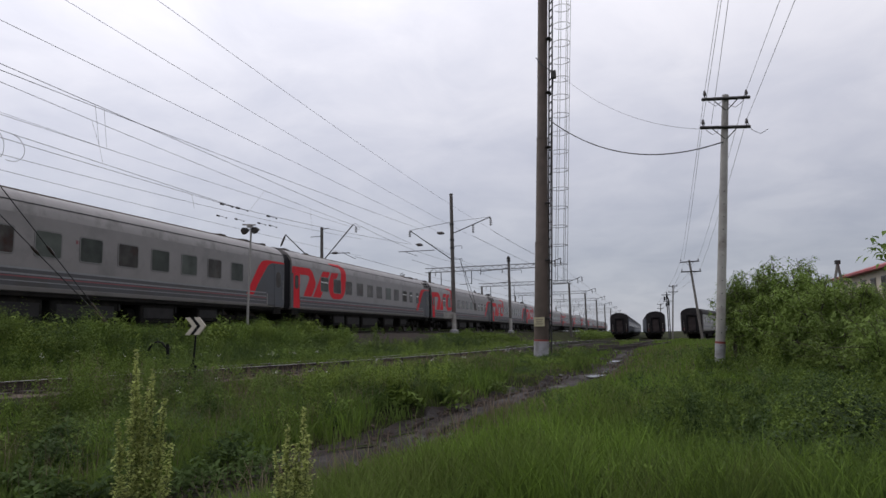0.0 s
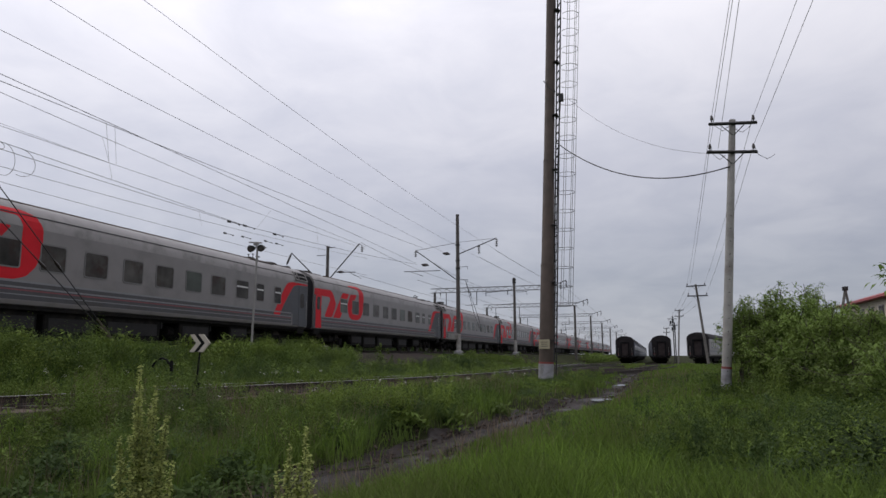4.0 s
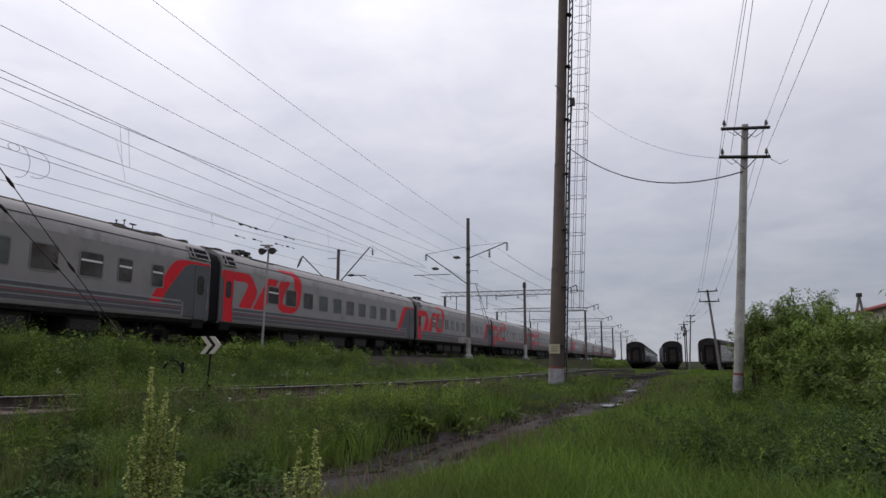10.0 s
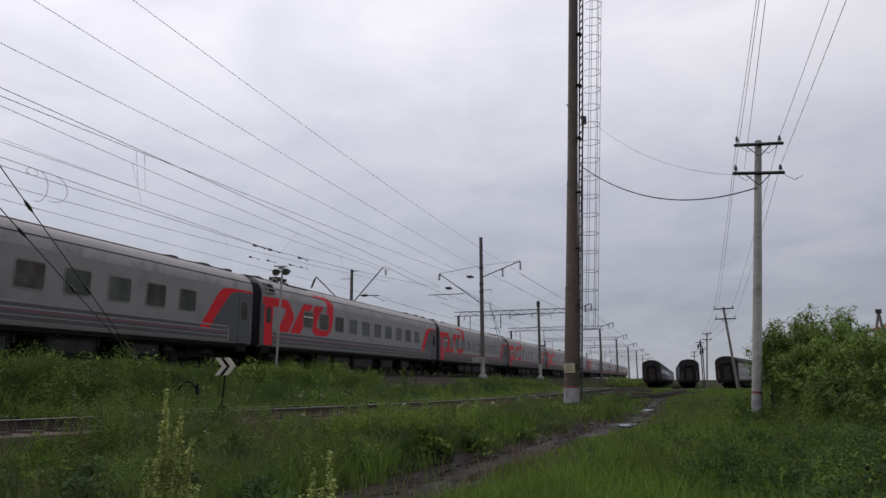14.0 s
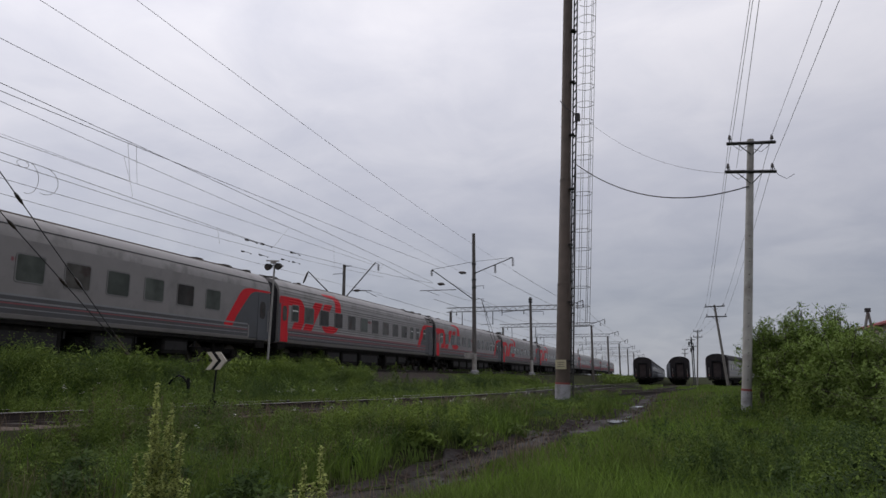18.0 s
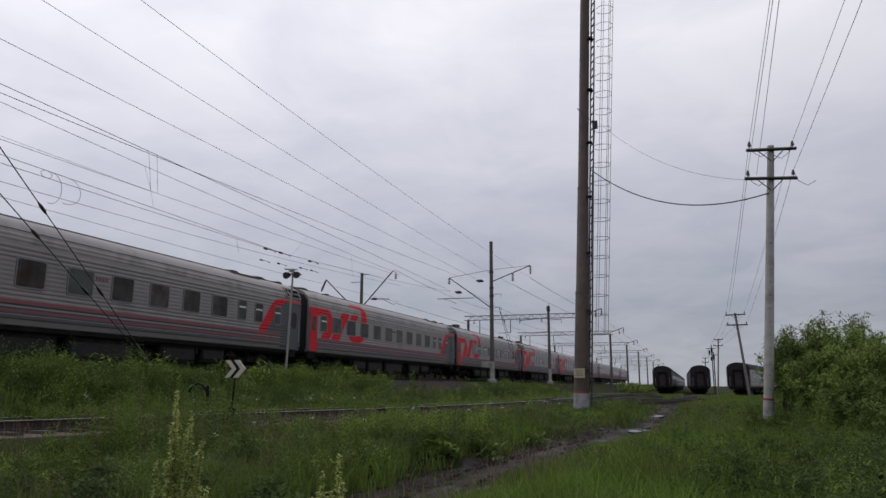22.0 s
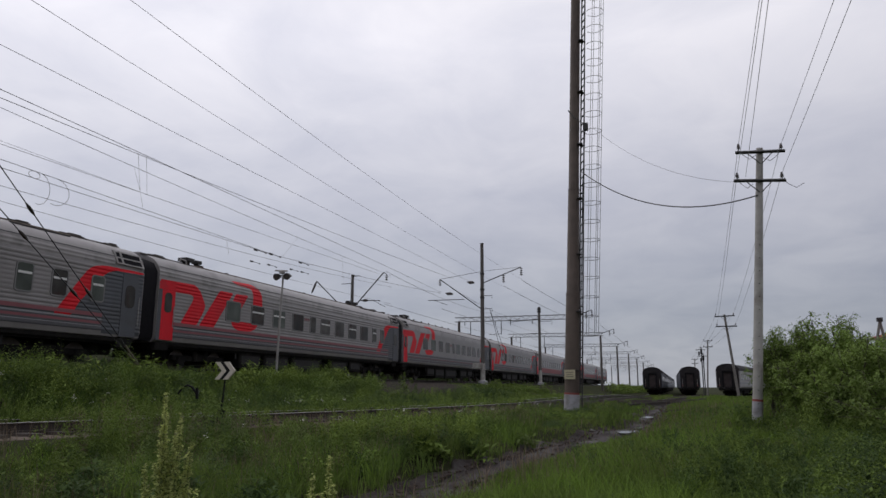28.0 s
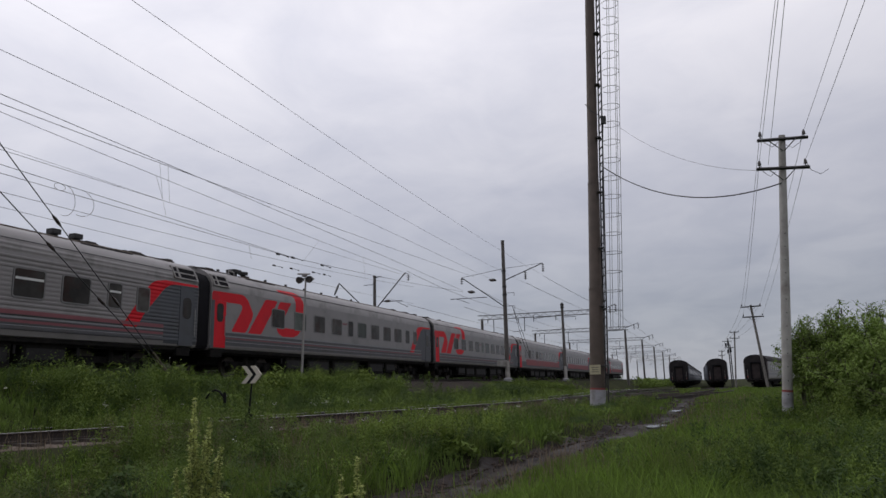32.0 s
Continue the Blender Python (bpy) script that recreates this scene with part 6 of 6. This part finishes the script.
for n, per, leaf, m, lab in ((60, 640, 0.062, LEAF_A, "rounded leafy clumps below the shrubs"), (75, 580, 0.055, LEAF_B, "dark leafy clumps below the shrubs"),
                             (26, 640, 0.06, LEAF_D, "pale yellow-green clumps below the shrubs"), (50, 600, 0.05, LEAF_E, "grey-green clumps below the shrubs")):
    clumps("side_bushes", n, right_spots, (0.22, 0.6), (0.35, 0.95), per, leaf, m, lab)
# upright weeds that stand out of the verge
weed_bed("tall_weeds", 2600, 4.5, 34, lambda x, y: (side_of(x, y) < np.where(y < 12.6, -1.9, -0.7)) & (x < road_x(y) - 1.0) & (patchy(x + 1, y, 0.8) > 0.45), lambda x, y: 0.22 + 0.3 * rng.random(len(x)), 48, 0.055, LEAF_A, "upright leafy weeds between road and siding")
weed_bed("tall_weeds", 1800, 12, 40, lambda x, y: (side_of(x, y) > 1.2) & (x > -15.5) & (patchy(x, y + 1, 0.9) > 0.4), lambda x, y: 0.45 + 0.4 * rng.random(len(x)), 60, 0.07, LEAF_A, "upright leafy weeds behind the siding")


def upright(name, x, y, h, stems, per, leaf, material, label, wide=0.10, narrow=0.32):
    """Stiff upright weeds: several stems from one foot, with narrow leaves that point up along them."""
    m = len(x)
    a = rng.random((m, stems)) * math.tau
    foot = wide * 0.5 * rng.random((m, stems))
    out = wide * (0.4 + rng.random((m, stems)))
    hs = h[:, None] * (0.6 + 0.4 * rng.random((m, stems)))
    u = 0.08 + 0.92 * rng.random((m, stems, per))
    rr = (foot[..., None] * (1 - u) + out[..., None] * u)
    b = rng.random((m, stems, per)) * math.tau
    px = x[:, None, None] + rr * np.cos(a)[..., None] + 0.012 * np.cos(b)
    py = y[:, None, None] + rr * np.sin(a)[..., None] + 0.012 * np.sin(b)
    pz = land(x, y)[:, None, None] + hs[..., None] * u
    sz = 0.85 * leaf * (1.25 - 0.75 * u) * (0.7 + 0.5 * rng.random(u.shape))
    leaves(name, np.stack([px, py, pz], 3).reshape(-1, 3), sz.ravel(), material, label, "weeds", 0.12, narrow, b.ravel())


def strip(n, y0, y1, s0, s1, p=1.0):
    """Places along the siding, s metres beyond its nearer rail."""
    y = y0 + (y1 - y0) * rng.random(n) ** p
    x = siding_x(y) - (s0 + (s1 - s0) * rng.random(n))
    return x, y


def own_spots(spots):
    return lambda n: (np.array([p[0] for p in spots]), np.array([p[1] for p in spots]))


STOUT = [(-4.9, 9.9), (-4.95, 11.4), (-9.6, 11.9), (-8.6, 10.6), (-9.3, 12.6), (-7.8, 7.6), (-5.5, 13.2), (-6.6, 9.4), (-6.9, 15.0), (-8.2, 14.2), (-5.6, 16.5), (-4.6, 18.4), (-6.2, 19.5), (-7.0, 12.0)]
clumps("stout_weeds", len(STOUT), own_spots(STOUT), (0.3, 0.5), (0.5, 0.75), 1300, 0.055, LEAF_A, "stout leafy weeds beside the siding and road")
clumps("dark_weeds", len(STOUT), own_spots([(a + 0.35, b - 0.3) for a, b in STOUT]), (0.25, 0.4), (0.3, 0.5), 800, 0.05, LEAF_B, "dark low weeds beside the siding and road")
for n, per, leaf, m, lab in ((60, 480, 0.042, LEAF_A, "leafy clumps between road and siding"), (60, 480, 0.04, LEAF_B, "dark leafy clumps between road and siding"),
                             (35, 480, 0.042, LEAF_D, "pale yellow-green clumps between road and siding"), (40, 420, 0.038, LEAF_E, "grey-green clumps between road and siding")):
    clumps("verge_bushes", n, verge_spots, (0.14, 0.45), (0.22, 0.62), per, leaf, m, lab)


# a bright row of nettles behind the siding, darker upright growth up the bank
x, y = strip(380, 11, 34, 0.75, 1.7, 1.25)
upright("rail_nettles", x, y, 0.26 + 0.26 * rng.random(len(x)), 4, 26, 0.085, LEAF_A, "bright upright nettles in a row behind the rail")
x, y = strip(160, 11, 34, 0.75, 1.9, 1.2)
upright("rail_nettles", x, y, 0.3 + 0.2 * rng.random(len(x)), 4, 26, 0.085, LEAF_D, "pale upright nettles in a row behind the rail")
x, y = strip(400, 11.5, 36, 1.8, 4.2, 1.2)
upright("bank_stalks", x, y, 0.4 + 0.4 * rng.random(len(x)) * patchy(x, y, 0.7), 5, 26, 0.08, LEAF_B, "dark upright weeds on the railway bank")
x, y = strip(130, 11.5, 30, 2.8, 4.2)
upright("bank_spikes", x, y, 0.62 + 0.28 * rng.random(len(x)), 2, 60, 0.06, LEAF_E, "grey-green leafy spikes above the bank weeds", 0.03)
# broad-leaved hogweed on the crest of the bank
CREST = [(-15.2, 15.0), (-15.0, 16.1), (-15.0, 17.4), (-14.9, 19.9), (-15.0, 22.7), (-14.6, 13.4), (-15.1, 25.4), (-14.8, 27.6), (-15.1, 29.3), (-14.7, 24.2), (-14.5, 21.4), (-15.3, 30.4)]
clumps("crest_hogweed", len(CREST), own_spots(CREST), (0.4, 0.65), (0.6, 0.85), 300, 0.15, LEAF_D, "broad-leaved yellow-green hogweed on the crest of the bank")
clumps("crest_hogweed", len(CREST), own_spots([(a + 0.5, b + 0.6) for a, b in CREST]), (0.35, 0.6), (0.45, 0.7), 280, 0.14, LEAF_A, "broad-leaved green hogweed on the crest of the bank")
# upright weeds in front of the siding rail
FRONT = [(-10.1, 10.6), (-9.7, 10.3), (-9.4, 10.7), (-9.1, 9.9), (-8.9, 10.7), (-8.6, 9.6), (-8.3, 10.2), (-8.0, 9.2), (-7.7, 9.9), (-7.4, 9.4), (-8.9, 9.1), (-9.5, 9.3), (-7.2, 10.4), (-6.9, 9.7)]
x, y = np.repeat(np.array(FRONT), 4, 0).T + rng.normal(0, 0.22, (2, 4 * len(FRONT)))
upright("rail_front_weeds", x, y, 0.84 + 0.32 * rng.random(len(x)), 4, 50, 0.075, LEAF_A, "tall upright weeds in front of the siding rail")
x, y = np.repeat(np.array(FRONT), 2, 0).T + rng.normal(0, 0.25, (2, 2 * len(FRONT)))
upright("rail_front_weeds", x, y, 0.88 + 0.25 * rng.random(len(x)), 4, 44, 0.075, GRASS_DRY, "brownish stalks in front of the siding rail", 0.08, 0.2)
clumps("rail_front_bush", len(FRONT), own_spots([(a, b + 0.2) for a, b in FRONT]), (0.2, 0.36), (0.68, 1.0), 800, 0.055, LEAF_A, "bushy weeds that hide part of the siding rail")
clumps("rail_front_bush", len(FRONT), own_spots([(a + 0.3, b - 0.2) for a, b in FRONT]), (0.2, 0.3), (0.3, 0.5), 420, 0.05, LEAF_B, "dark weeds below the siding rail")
# scrub at the foot of the line's poles, beyond the bare shoulder
SCRUB = [(-13.3, 44.2), (-13.1, 45.6), (-13.0, 47.0), (-12.7, 48.3), (-12.4, 49.6), (-12.2, 51.0), (-13.4, 46.4), (-12.9, 49.2)]
clumps("pole_scrub", len(SCRUB), own_spots(SCRUB), (0.6, 0.95), (0.55, 0.85), 700, 0.10, LEAF_B, "dark scrub at the foot of the catenary pole")
TOPS = [(-13.6, 45.0), (-13.4, 48.4), (-12.9, 50.6), (-14.1, 60.5), (-13.9, 63.0), (-13.6, 66.0), (-13.7, 69.5), (-13.3, 73.0), (-14.5, 57.0), (-14.4, 53.8), (-14.3, 31.6), (-14.6, 32.6), (-14.0, 30.6)]
clumps("pole_scrub", len(TOPS), own_spots(TOPS), (0.5, 0.9), (0.5, 0.85), 600, 0.11, LEAF_A, "green scrub along the top of the bank")
# bushy weeds beside the road
BUSHY = [(-5.4, 11.0), (-5.0, 11.4), (-5.7, 11.6), (-5.2, 12.2), (-4.4, 11.6), (-4.0, 10.9), (-4.6, 12.8), (-5.7, 13.3), (-3.9, 12.4), (-6.2, 12.4), (-6.4, 14.0), (-4.9, 14.2)]
x, y = np.repeat(np.array(BUSHY), 3, 0).T + rng.normal(0, 0.2, (2, 3 * len(BUSHY)))
upright("verge_stalks", x, y, 0.55 + 0.32 * rng.random(len(x)), 6, 70, 0.09, LEAF_D, "bushy upright weeds between road and siding", 0.2, 0.4)
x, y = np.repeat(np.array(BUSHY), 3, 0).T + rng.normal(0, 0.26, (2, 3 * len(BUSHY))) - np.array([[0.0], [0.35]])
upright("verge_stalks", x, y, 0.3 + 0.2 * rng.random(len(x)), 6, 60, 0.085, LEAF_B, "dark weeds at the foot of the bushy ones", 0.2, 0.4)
LOW = [(-4.3, 6.1), (-4.8, 5.7), (-5.3, 6.3), (-5.9, 5.6), (-6.4, 6.4), (-4.5, 6.9), (-5.6, 7.2), (-6.9, 6.9), (-3.9, 6.6), (-6.2, 7.7), (-7.4, 7.6), (-4.9, 7.7), (-5.2, 5.2)]
clumps("low_burdock", len(LOW), own_spots(LOW), (0.25, 0.42), (0.24, 0.4), 420, 0.085, LEAF_B, "low dark broad-leaved weeds in the near verge")
ROSETTE = [(-4.75, 9.5), (-4.5, 9.8), (-3.95, 10.65), (-3.75, 10.9), (-3.35, 11.9), (-2.95, 13.9), (-4.95, 9.1)]
clumps("burdock", len(ROSETTE), own_spots(ROSETTE), (0.2, 0.34), (0.2, 0.34), 90, 0.13, LEAF_A, "low broad-leaved burdock by the road rim")


# leaf colour darkened to stand in for deep shadow between these weeds
NEAR = [(1.55, 6.6), (1.95, 6.9), (2.3, 7.3), (1.7, 7.4), (2.6, 7.9), (2.1, 8.0), (1.3, 7.1), (2.45, 6.6), (2.9, 8.5)]
clumps("near_burdock", len(NEAR), own_spots(NEAR), (0.3, 0.45), (0.42, 0.62), 800, 0.09, LEAF_F, "dense broad-leaved weeds near the standpoint, shade painted into their colour")
UP = [(0.6, 8.3), (0.9, 9.2), (1.3, 8.9), (0.2, 9.8), (0.7, 10.6), (-0.2, 11.2), (1.2, 11.4), (0.3, 12.4), (1.0, 7.6), (1.7, 9.6), (2.4, 9.4), (1.9, 11.0), (2.5, 12.6), (0.9, 13.6), (-0.1, 8.1), (2.2, 14.2)]
x, y = np.repeat(np.array(UP), 5, 0).T + rng.normal(0, 0.32, (2, 5 * len(UP)))
upright("meadow_stalks", x, y, 0.38 + 0.3 * rng.random(len(x)), 4, 40, 0.085, LEAF_A, "green upright leafy weeds in the meadow", 0.12, 0.36)
x, y = np.repeat(np.array(UP), 5, 0).T + rng.normal(0, 0.5, (2, 5 * len(UP)))
upright("meadow_stalks", x, y, 0.36 + 0.3 * rng.random(len(x)), 5, 40, 0.085, LEAF_B, "dark upright leafy weeds in the meadow", 0.14, 0.4)


# small white flower heads here and there
y = 8.5 + 13 * rng.random(60)
x = np.where(rng.random(60) < 0.6, siding_x(y) - 1.4 - 3.2 * rng.random(60), siding_x(y) + 2.6 + 2.6 * rng.random(60))
keep = (x > -15.5) & (x < road_x(y) - 1.0)
x, y = np.repeat(x[keep], 7), np.repeat(y[keep], 7)
c = np.stack([x, y, land(x, y) + np.minimum(0.5, 1.3 * cap(x, y))], 1) + rng.normal(0, 0.022, (len(x), 3))
leaves("white_flowers", c, 0.03 + 0.015 * rng.random(len(x)), FLOWER, "small white flower heads among the weeds", "flowers", 0.3, 0.9)


def hedge():
    """Low scrub beyond the tracks."""
    n = 26000
    x = -32.0 - 6 * rng.random(n)
    y = -5 + 300 * rng.random(n) ** 1.5
    top = 1.7 + 0.6 * patchy(x, y, 0.3) + 0.4 * patchy(x, y, 1.3)
    c = np.stack([x, y, land(x, y) + top * rng.random(n) ** 0.7], 1)
    leaves("far_scrub", c, 0.42 + 0.3 * rng.random(n), LEAF_B, "low scrub beyond the railway tracks", "bushes", 0.35, 0.7)
    n = 5000
    y = 140 + 90 * rng.random(n)
    x = -12.2 + 0.055 * (y - 140) + 3.0 * (rng.random(n) - 0.5)
    c = np.stack([x, y, land(x, y) + (1.2 + 0.9 * patchy(x, y, 0.35)) * rng.random(n)], 1)
    leaves("far_scrub", c, 0.3 + 0.25 * rng.random(n), LEAF_A, "low scrub between the distant tracks", "bushes", 0.35, 0.7)


hedge()


def shrub(x, y, h, spread_r, seed, n_leaf, size, label):
    """A shrub of several limbs, with leaves along twigs."""
    rnd = random.Random(seed)
    z0 = float(land(x, y))
    t = thing("shrub", Matrix.Translation((x, y, z0)), label, "shrub", "shrubs beside the pole")
    limbs, twigs = Shape(), []
    for k in range(rnd.randint(7, 9)):
        a, f = rnd.uniform(0, math.tau), rnd.uniform(0.3, 1.0)
        tip = Vector((math.cos(a) * spread_r * f, math.sin(a) * spread_r * f, h * rnd.uniform(0.72, 1.0) * (1.08 - 0.35 * f)))
        mid = tip * 0.5 + Vector((rnd.uniform(-0.12, 0.12), rnd.uniform(-0.12, 0.12), 0.12 * h))
        s = part("limb", Shape().tube([(0.1 * math.cos(a), 0.1 * math.sin(a), -0.1), mid, tip], [0.035, 0.022, 0.006], 5), BARK, t)
        twigs += [(mid * 0.5, mid), (mid, tip)]
        for j in range(9):
            u = rnd.uniform(0.2, 1.0)
            p = mid.lerp(tip, u * 2 - 1) if u > 0.5 else mid * (u * 2)
            q = p + Vector((rnd.gauss(0, 0.34), rnd.gauss(0, 0.34), rnd.uniform(-0.12, 0.5)))
            limbs.tube([p, q], [0.009, 0.003], 4, False)
            twigs.append((p, q))
    part("twig_mass", limbs, BARK, t)
    tw = np.array([[*a, *b] for a, b in twigs])
    # leaves in sprays: six leaflets along a drooping stalk
    m = n_leaf // 6
    i = rng.integers(0, len(tw), m)
    u = rng.random(m)[:, None] ** 0.7
    c0 = tw[i, :3] * (1 - u) + tw[i, 3:] * u + rng.normal(0, 0.05, (m, 3))
    a0 = rng.random(m) * math.tau
    k = np.tile(np.arange(6), m)
    c0, a0 = np.repeat(c0, 6, 0), np.repeat(a0, 6)
    run = 0.05 * (k // 2 + 0.5)
    c = c0 + np.stack([np.cos(a0) * run, np.sin(a0) * run, 0.25 * run - 1.3 * run * run / 0.15], 1)
    way = a0 + np.where(k % 2 == 0, 0.75, -0.75) * (1 - 0.25 * (k // 2)) + rng.normal(0, 0.2, len(k))
    n_leaf = len(c)
    c[:, 2] = np.maximum(c[:, 2], 0.05)
    ob = leaves("foliage", c, size * (0.6 + 0.8 * rng.random(n_leaf)), LEAF_C, "", "", 0.62, 0.42, way)
    ob.parent = t
    for key in ("label", "category"):
        if key in ob:
            del ob[key]


def leaning_sapling(x, y):
    """A young tree whose tip leans out over the weeds."""
    z0 = float(land(x, y))
    t = thing("sapling", Matrix.Translation((x, y, z0)), "slender sapling with a leafy leaning tip", "tree")
    part("trunk", Shape().tube([(0, 0, -0.1), (-0.05, 0, 1.2), (-0.25, 0, 2.1), (-0.55, 0, 2.38)], [0.035, 0.028, 0.018, 0.006], 6), BARK, t)
    n = 110
    u = 0.45 + 0.55 * rng.random(n)
    c = np.stack([-0.1 - 0.6 * u, rng.normal(0, 0.16, n), 1.75 + 0.62 * u], 1) + rng.normal(0, 0.09, (n, 3))
    ob = leaves("foliage", c, 0.09 + 0.06 * rng.random(n), LEAF_C, "", "", 0.65, 0.5)
    ob.parent = t
    for key in ("label", "category"):
        if key in ob:
            del ob[key]


SHRUB = "leafy green shrub with thin grey limbs"
for k, (x, y, h, r) in enumerate(((2.75, 21.5, 2.45, 0.8), (3.25, 23.5, 3.0, 0.85), (2.95, 20.2, 2.0, 0.75), (3.05, 22.4, 2.6, 0.8), (3.45, 22.0, 3.05, 0.9), (3.54, 20.5, 2.52, 0.9), (4.36, 23.0, 2.87, 1.0), (4.2, 21.0, 2.95, 1.0), (4.20, 19.0, 2.24, 0.9), (5.28, 22.5, 2.0, 1.0), (4.66, 18.5, 1.93, 1.0), (5.57, 20.5, 1.65, 1.1), (5.37, 18.0, 1.5, 1.2), (5.18, 16.0, 1.4, 1.2), (5.58, 15.5, 1.35, 1.3), (3.33, 18.5, 1.68, 0.8), (3.95, 15.5, 1.10, 0.9), (3.60, 17.0, 1.37, 0.8), (3.98, 13.0, 1.34, 0.9))):
    shrub(x, y, h, r, 40 + k, 7200, 0.088, SHRUB)
# slender tops that stand out of the shrubs
for k, (x, y, h, r) in enumerate(((2.66, 22.6, 2.75, 0.35), (3.62, 22.5, 3.15, 0.42), (3.92, 22.8, 3.0, 0.38), (4.52, 22.5, 3.28, 0.45), (4.75, 22.9, 2.9, 0.4), (5.12, 22.5, 2.9, 0.4), (5.9, 23.0, 2.25, 0.8), (6.6, 23.2, 2.05, 0.9))):
    shrub(x, y, h, r, 80 + k, 3300 if r < 0.6 else 7200, 0.092, "tall slender leafy shrub with gaps between its sprays")
leaning_sapling(3.6, 10.0)



def bare(ob, parent):
    ob.parent = parent
    for key in ("label", "category"):
        if key in ob:
            del ob[key]


def dock_plant(x, y, stems, seed, base_leaves=0):
    """A dock plant gone to yellowish seed: upright stems (aside, top height, spread), each crowded with whorls of seeds."""
    rnd = random.Random(seed)
    z0 = float(land(x, y))
    t = thing("dock_plant", Matrix.Translation((x, y, z0)), "tall yellow-green dock plant gone to seed", "plant", "tall dock plants")
    for aside, high, wide in stems:
        h = high - z0
        top = Vector((aside, rnd.uniform(-0.05, 0.05), h))
        wide = wide * 1.15
        foot = Vector((aside * 0.55, rnd.uniform(-0.04, 0.04), 0))
        mid = foot.lerp(top, 0.5) + Vector((rnd.uniform(-0.015, 0.015), 0, 0))
        part("stem", Shape().tube([foot, mid, top], [0.008, 0.006, 0.0025], 5), STEM, t)
        cs, shoots = [], Shape()
        z = 0.16 * h
        while z < h:
            u = z / h
            p = foot.lerp(mid, u * 2) if u < 0.5 else mid.lerp(top, u * 2 - 1)
            r = wide * min(1.0, 2.4 * (1.02 - u)) * (0.75 + 0.25 * math.sin(z * 90))
            for i in range(7):
                cs.append(p + Vector((rnd.gauss(0, 0.52) * r, rnd.gauss(0, 0.52) * r, rnd.gauss(0, 0.01))))
            if rnd.random() < 0.55 and u < 0.86:
                a, l = rnd.uniform(0, math.tau), rnd.uniform(0.08, 0.2) * (1.1 - u)
                tip = p + Vector((math.cos(a) * l * 0.6 * wide / 0.04, math.sin(a) * l * 0.5, l))
                shoots.tube([p, tip], [0.003, 0.0015], 3, False)
                for i in range(12):
                    cs.append(p.lerp(tip, 0.2 + 0.8 * rnd.random()) + Vector((rnd.gauss(0, 0.009), rnd.gauss(0, 0.009), rnd.gauss(0, 0.008))))
            z += 0.014
        if shoots.v:
            part("side_shoot", shoots, STEM, t)
        c = np.array([tuple(v) for v in cs])
        bare(leaves("seed_head", c, 0.014 + 0.014 * rng.random(len(c)), SORREL, "", "", 0.4, 0.85), t)
        lf = rng.random(10)
        c2 = np.array(foot)[None] * (1 - lf[:, None] * 0.6) + np.array(top)[None] * lf[:, None] * 0.6
        bare(leaves("leaf", c2, 0.07 + 0.06 * rng.random(10), LEAF_A, "", "", 0.5, 0.3), t)
    for k in range(base_leaves):
        a, l, w = rnd.uniform(0, math.tau), rnd.uniform(0.16, 0.26), rnd.uniform(0.05, 0.08)
        o = Vector((rnd.gauss(0, 0.12), rnd.gauss(0, 0.06), rnd.uniform(0.40, 0.55)))
        d, sd = Vector((math.cos(a), math.sin(a), 0)), Vector((-math.sin(a), math.cos(a), 0))
        rise, v = rnd.uniform(0.4, 1.1), []
        for i in range(9):
            u = i / 8
            ww = w * math.sin(math.pi * min(1, u * 0.93 + 0.07)) ** 0.6
            p = o + d * l * u + Vector((0, 0, l * (rise * u - 0.9 * u * u)))
            wave = Vector((0, 0, 0.012 * math.sin(u * 14 + k)))
            v += [p - sd * ww + wave + Vector((0, 0, ww * 0.35)), p, p + sd * ww - wave + Vector((0, 0, ww * 0.35))]
        f = [(i * 3 + j, i * 3 + j + 1, i * 3 + j + 4, i * 3 + j + 3) for i in range(8) for j in range(2)]
        part("base_leaf", Shape().add([tuple(q) for q in v], f), LEAF_B, t, "broad wavy green leaf", True)
        part("stalk", Shape().tube([(o.x * 0.3, o.y * 0.3, 0), o], 0.005, 5), STEM, t)


dock_plant(-2.82, 3.45, [(-0.03, 1.35, 0.034), (0.08, 1.24, 0.028), (-0.08, 1.22, 0.034), (0.02, 1.12, 0.040), (0.15, 1.07, 0.030), (-0.13, 0.95, 0.034), (0.10, 1.0, 0.04), (-0.04, 1.0, 0.045), (0.22, 0.82, 0.03)], 3, 6)
dock_plant(-1.86, 3.50, [(0.04, 1.02, 0.046), (-0.07, 0.92, 0.038), (0.09, 0.88, 0.04), (-0.12, 0.78, 0.03), (0.0, 0.84, 0.045)], 5, 4)


# ---- movement ----
def motions():
    times = [0.0] + [0.5 * k for k in range(1, 64)] + [32.0]
    for k, c in enumerate(TRAIN):
        walk(c, [(t, pose(MAIN_X, train_place(t) + ALONG[k], RAIL_MAIN)) for t in times])
    quick = [0.1 * k for k in range(0, 321)]
    for c in TRAIN[:9]:
        for w in [o for o in c.children if o.name.startswith("wheelset")]:
            y, z = w.location.y, w.location.z
            walk(w, [(t, Matrix.Translation((0, y, z)) @ Matrix.Rotation((train_place(0) - train_place(t)) / 0.475, 4, "X")) for t in quick])


motions()
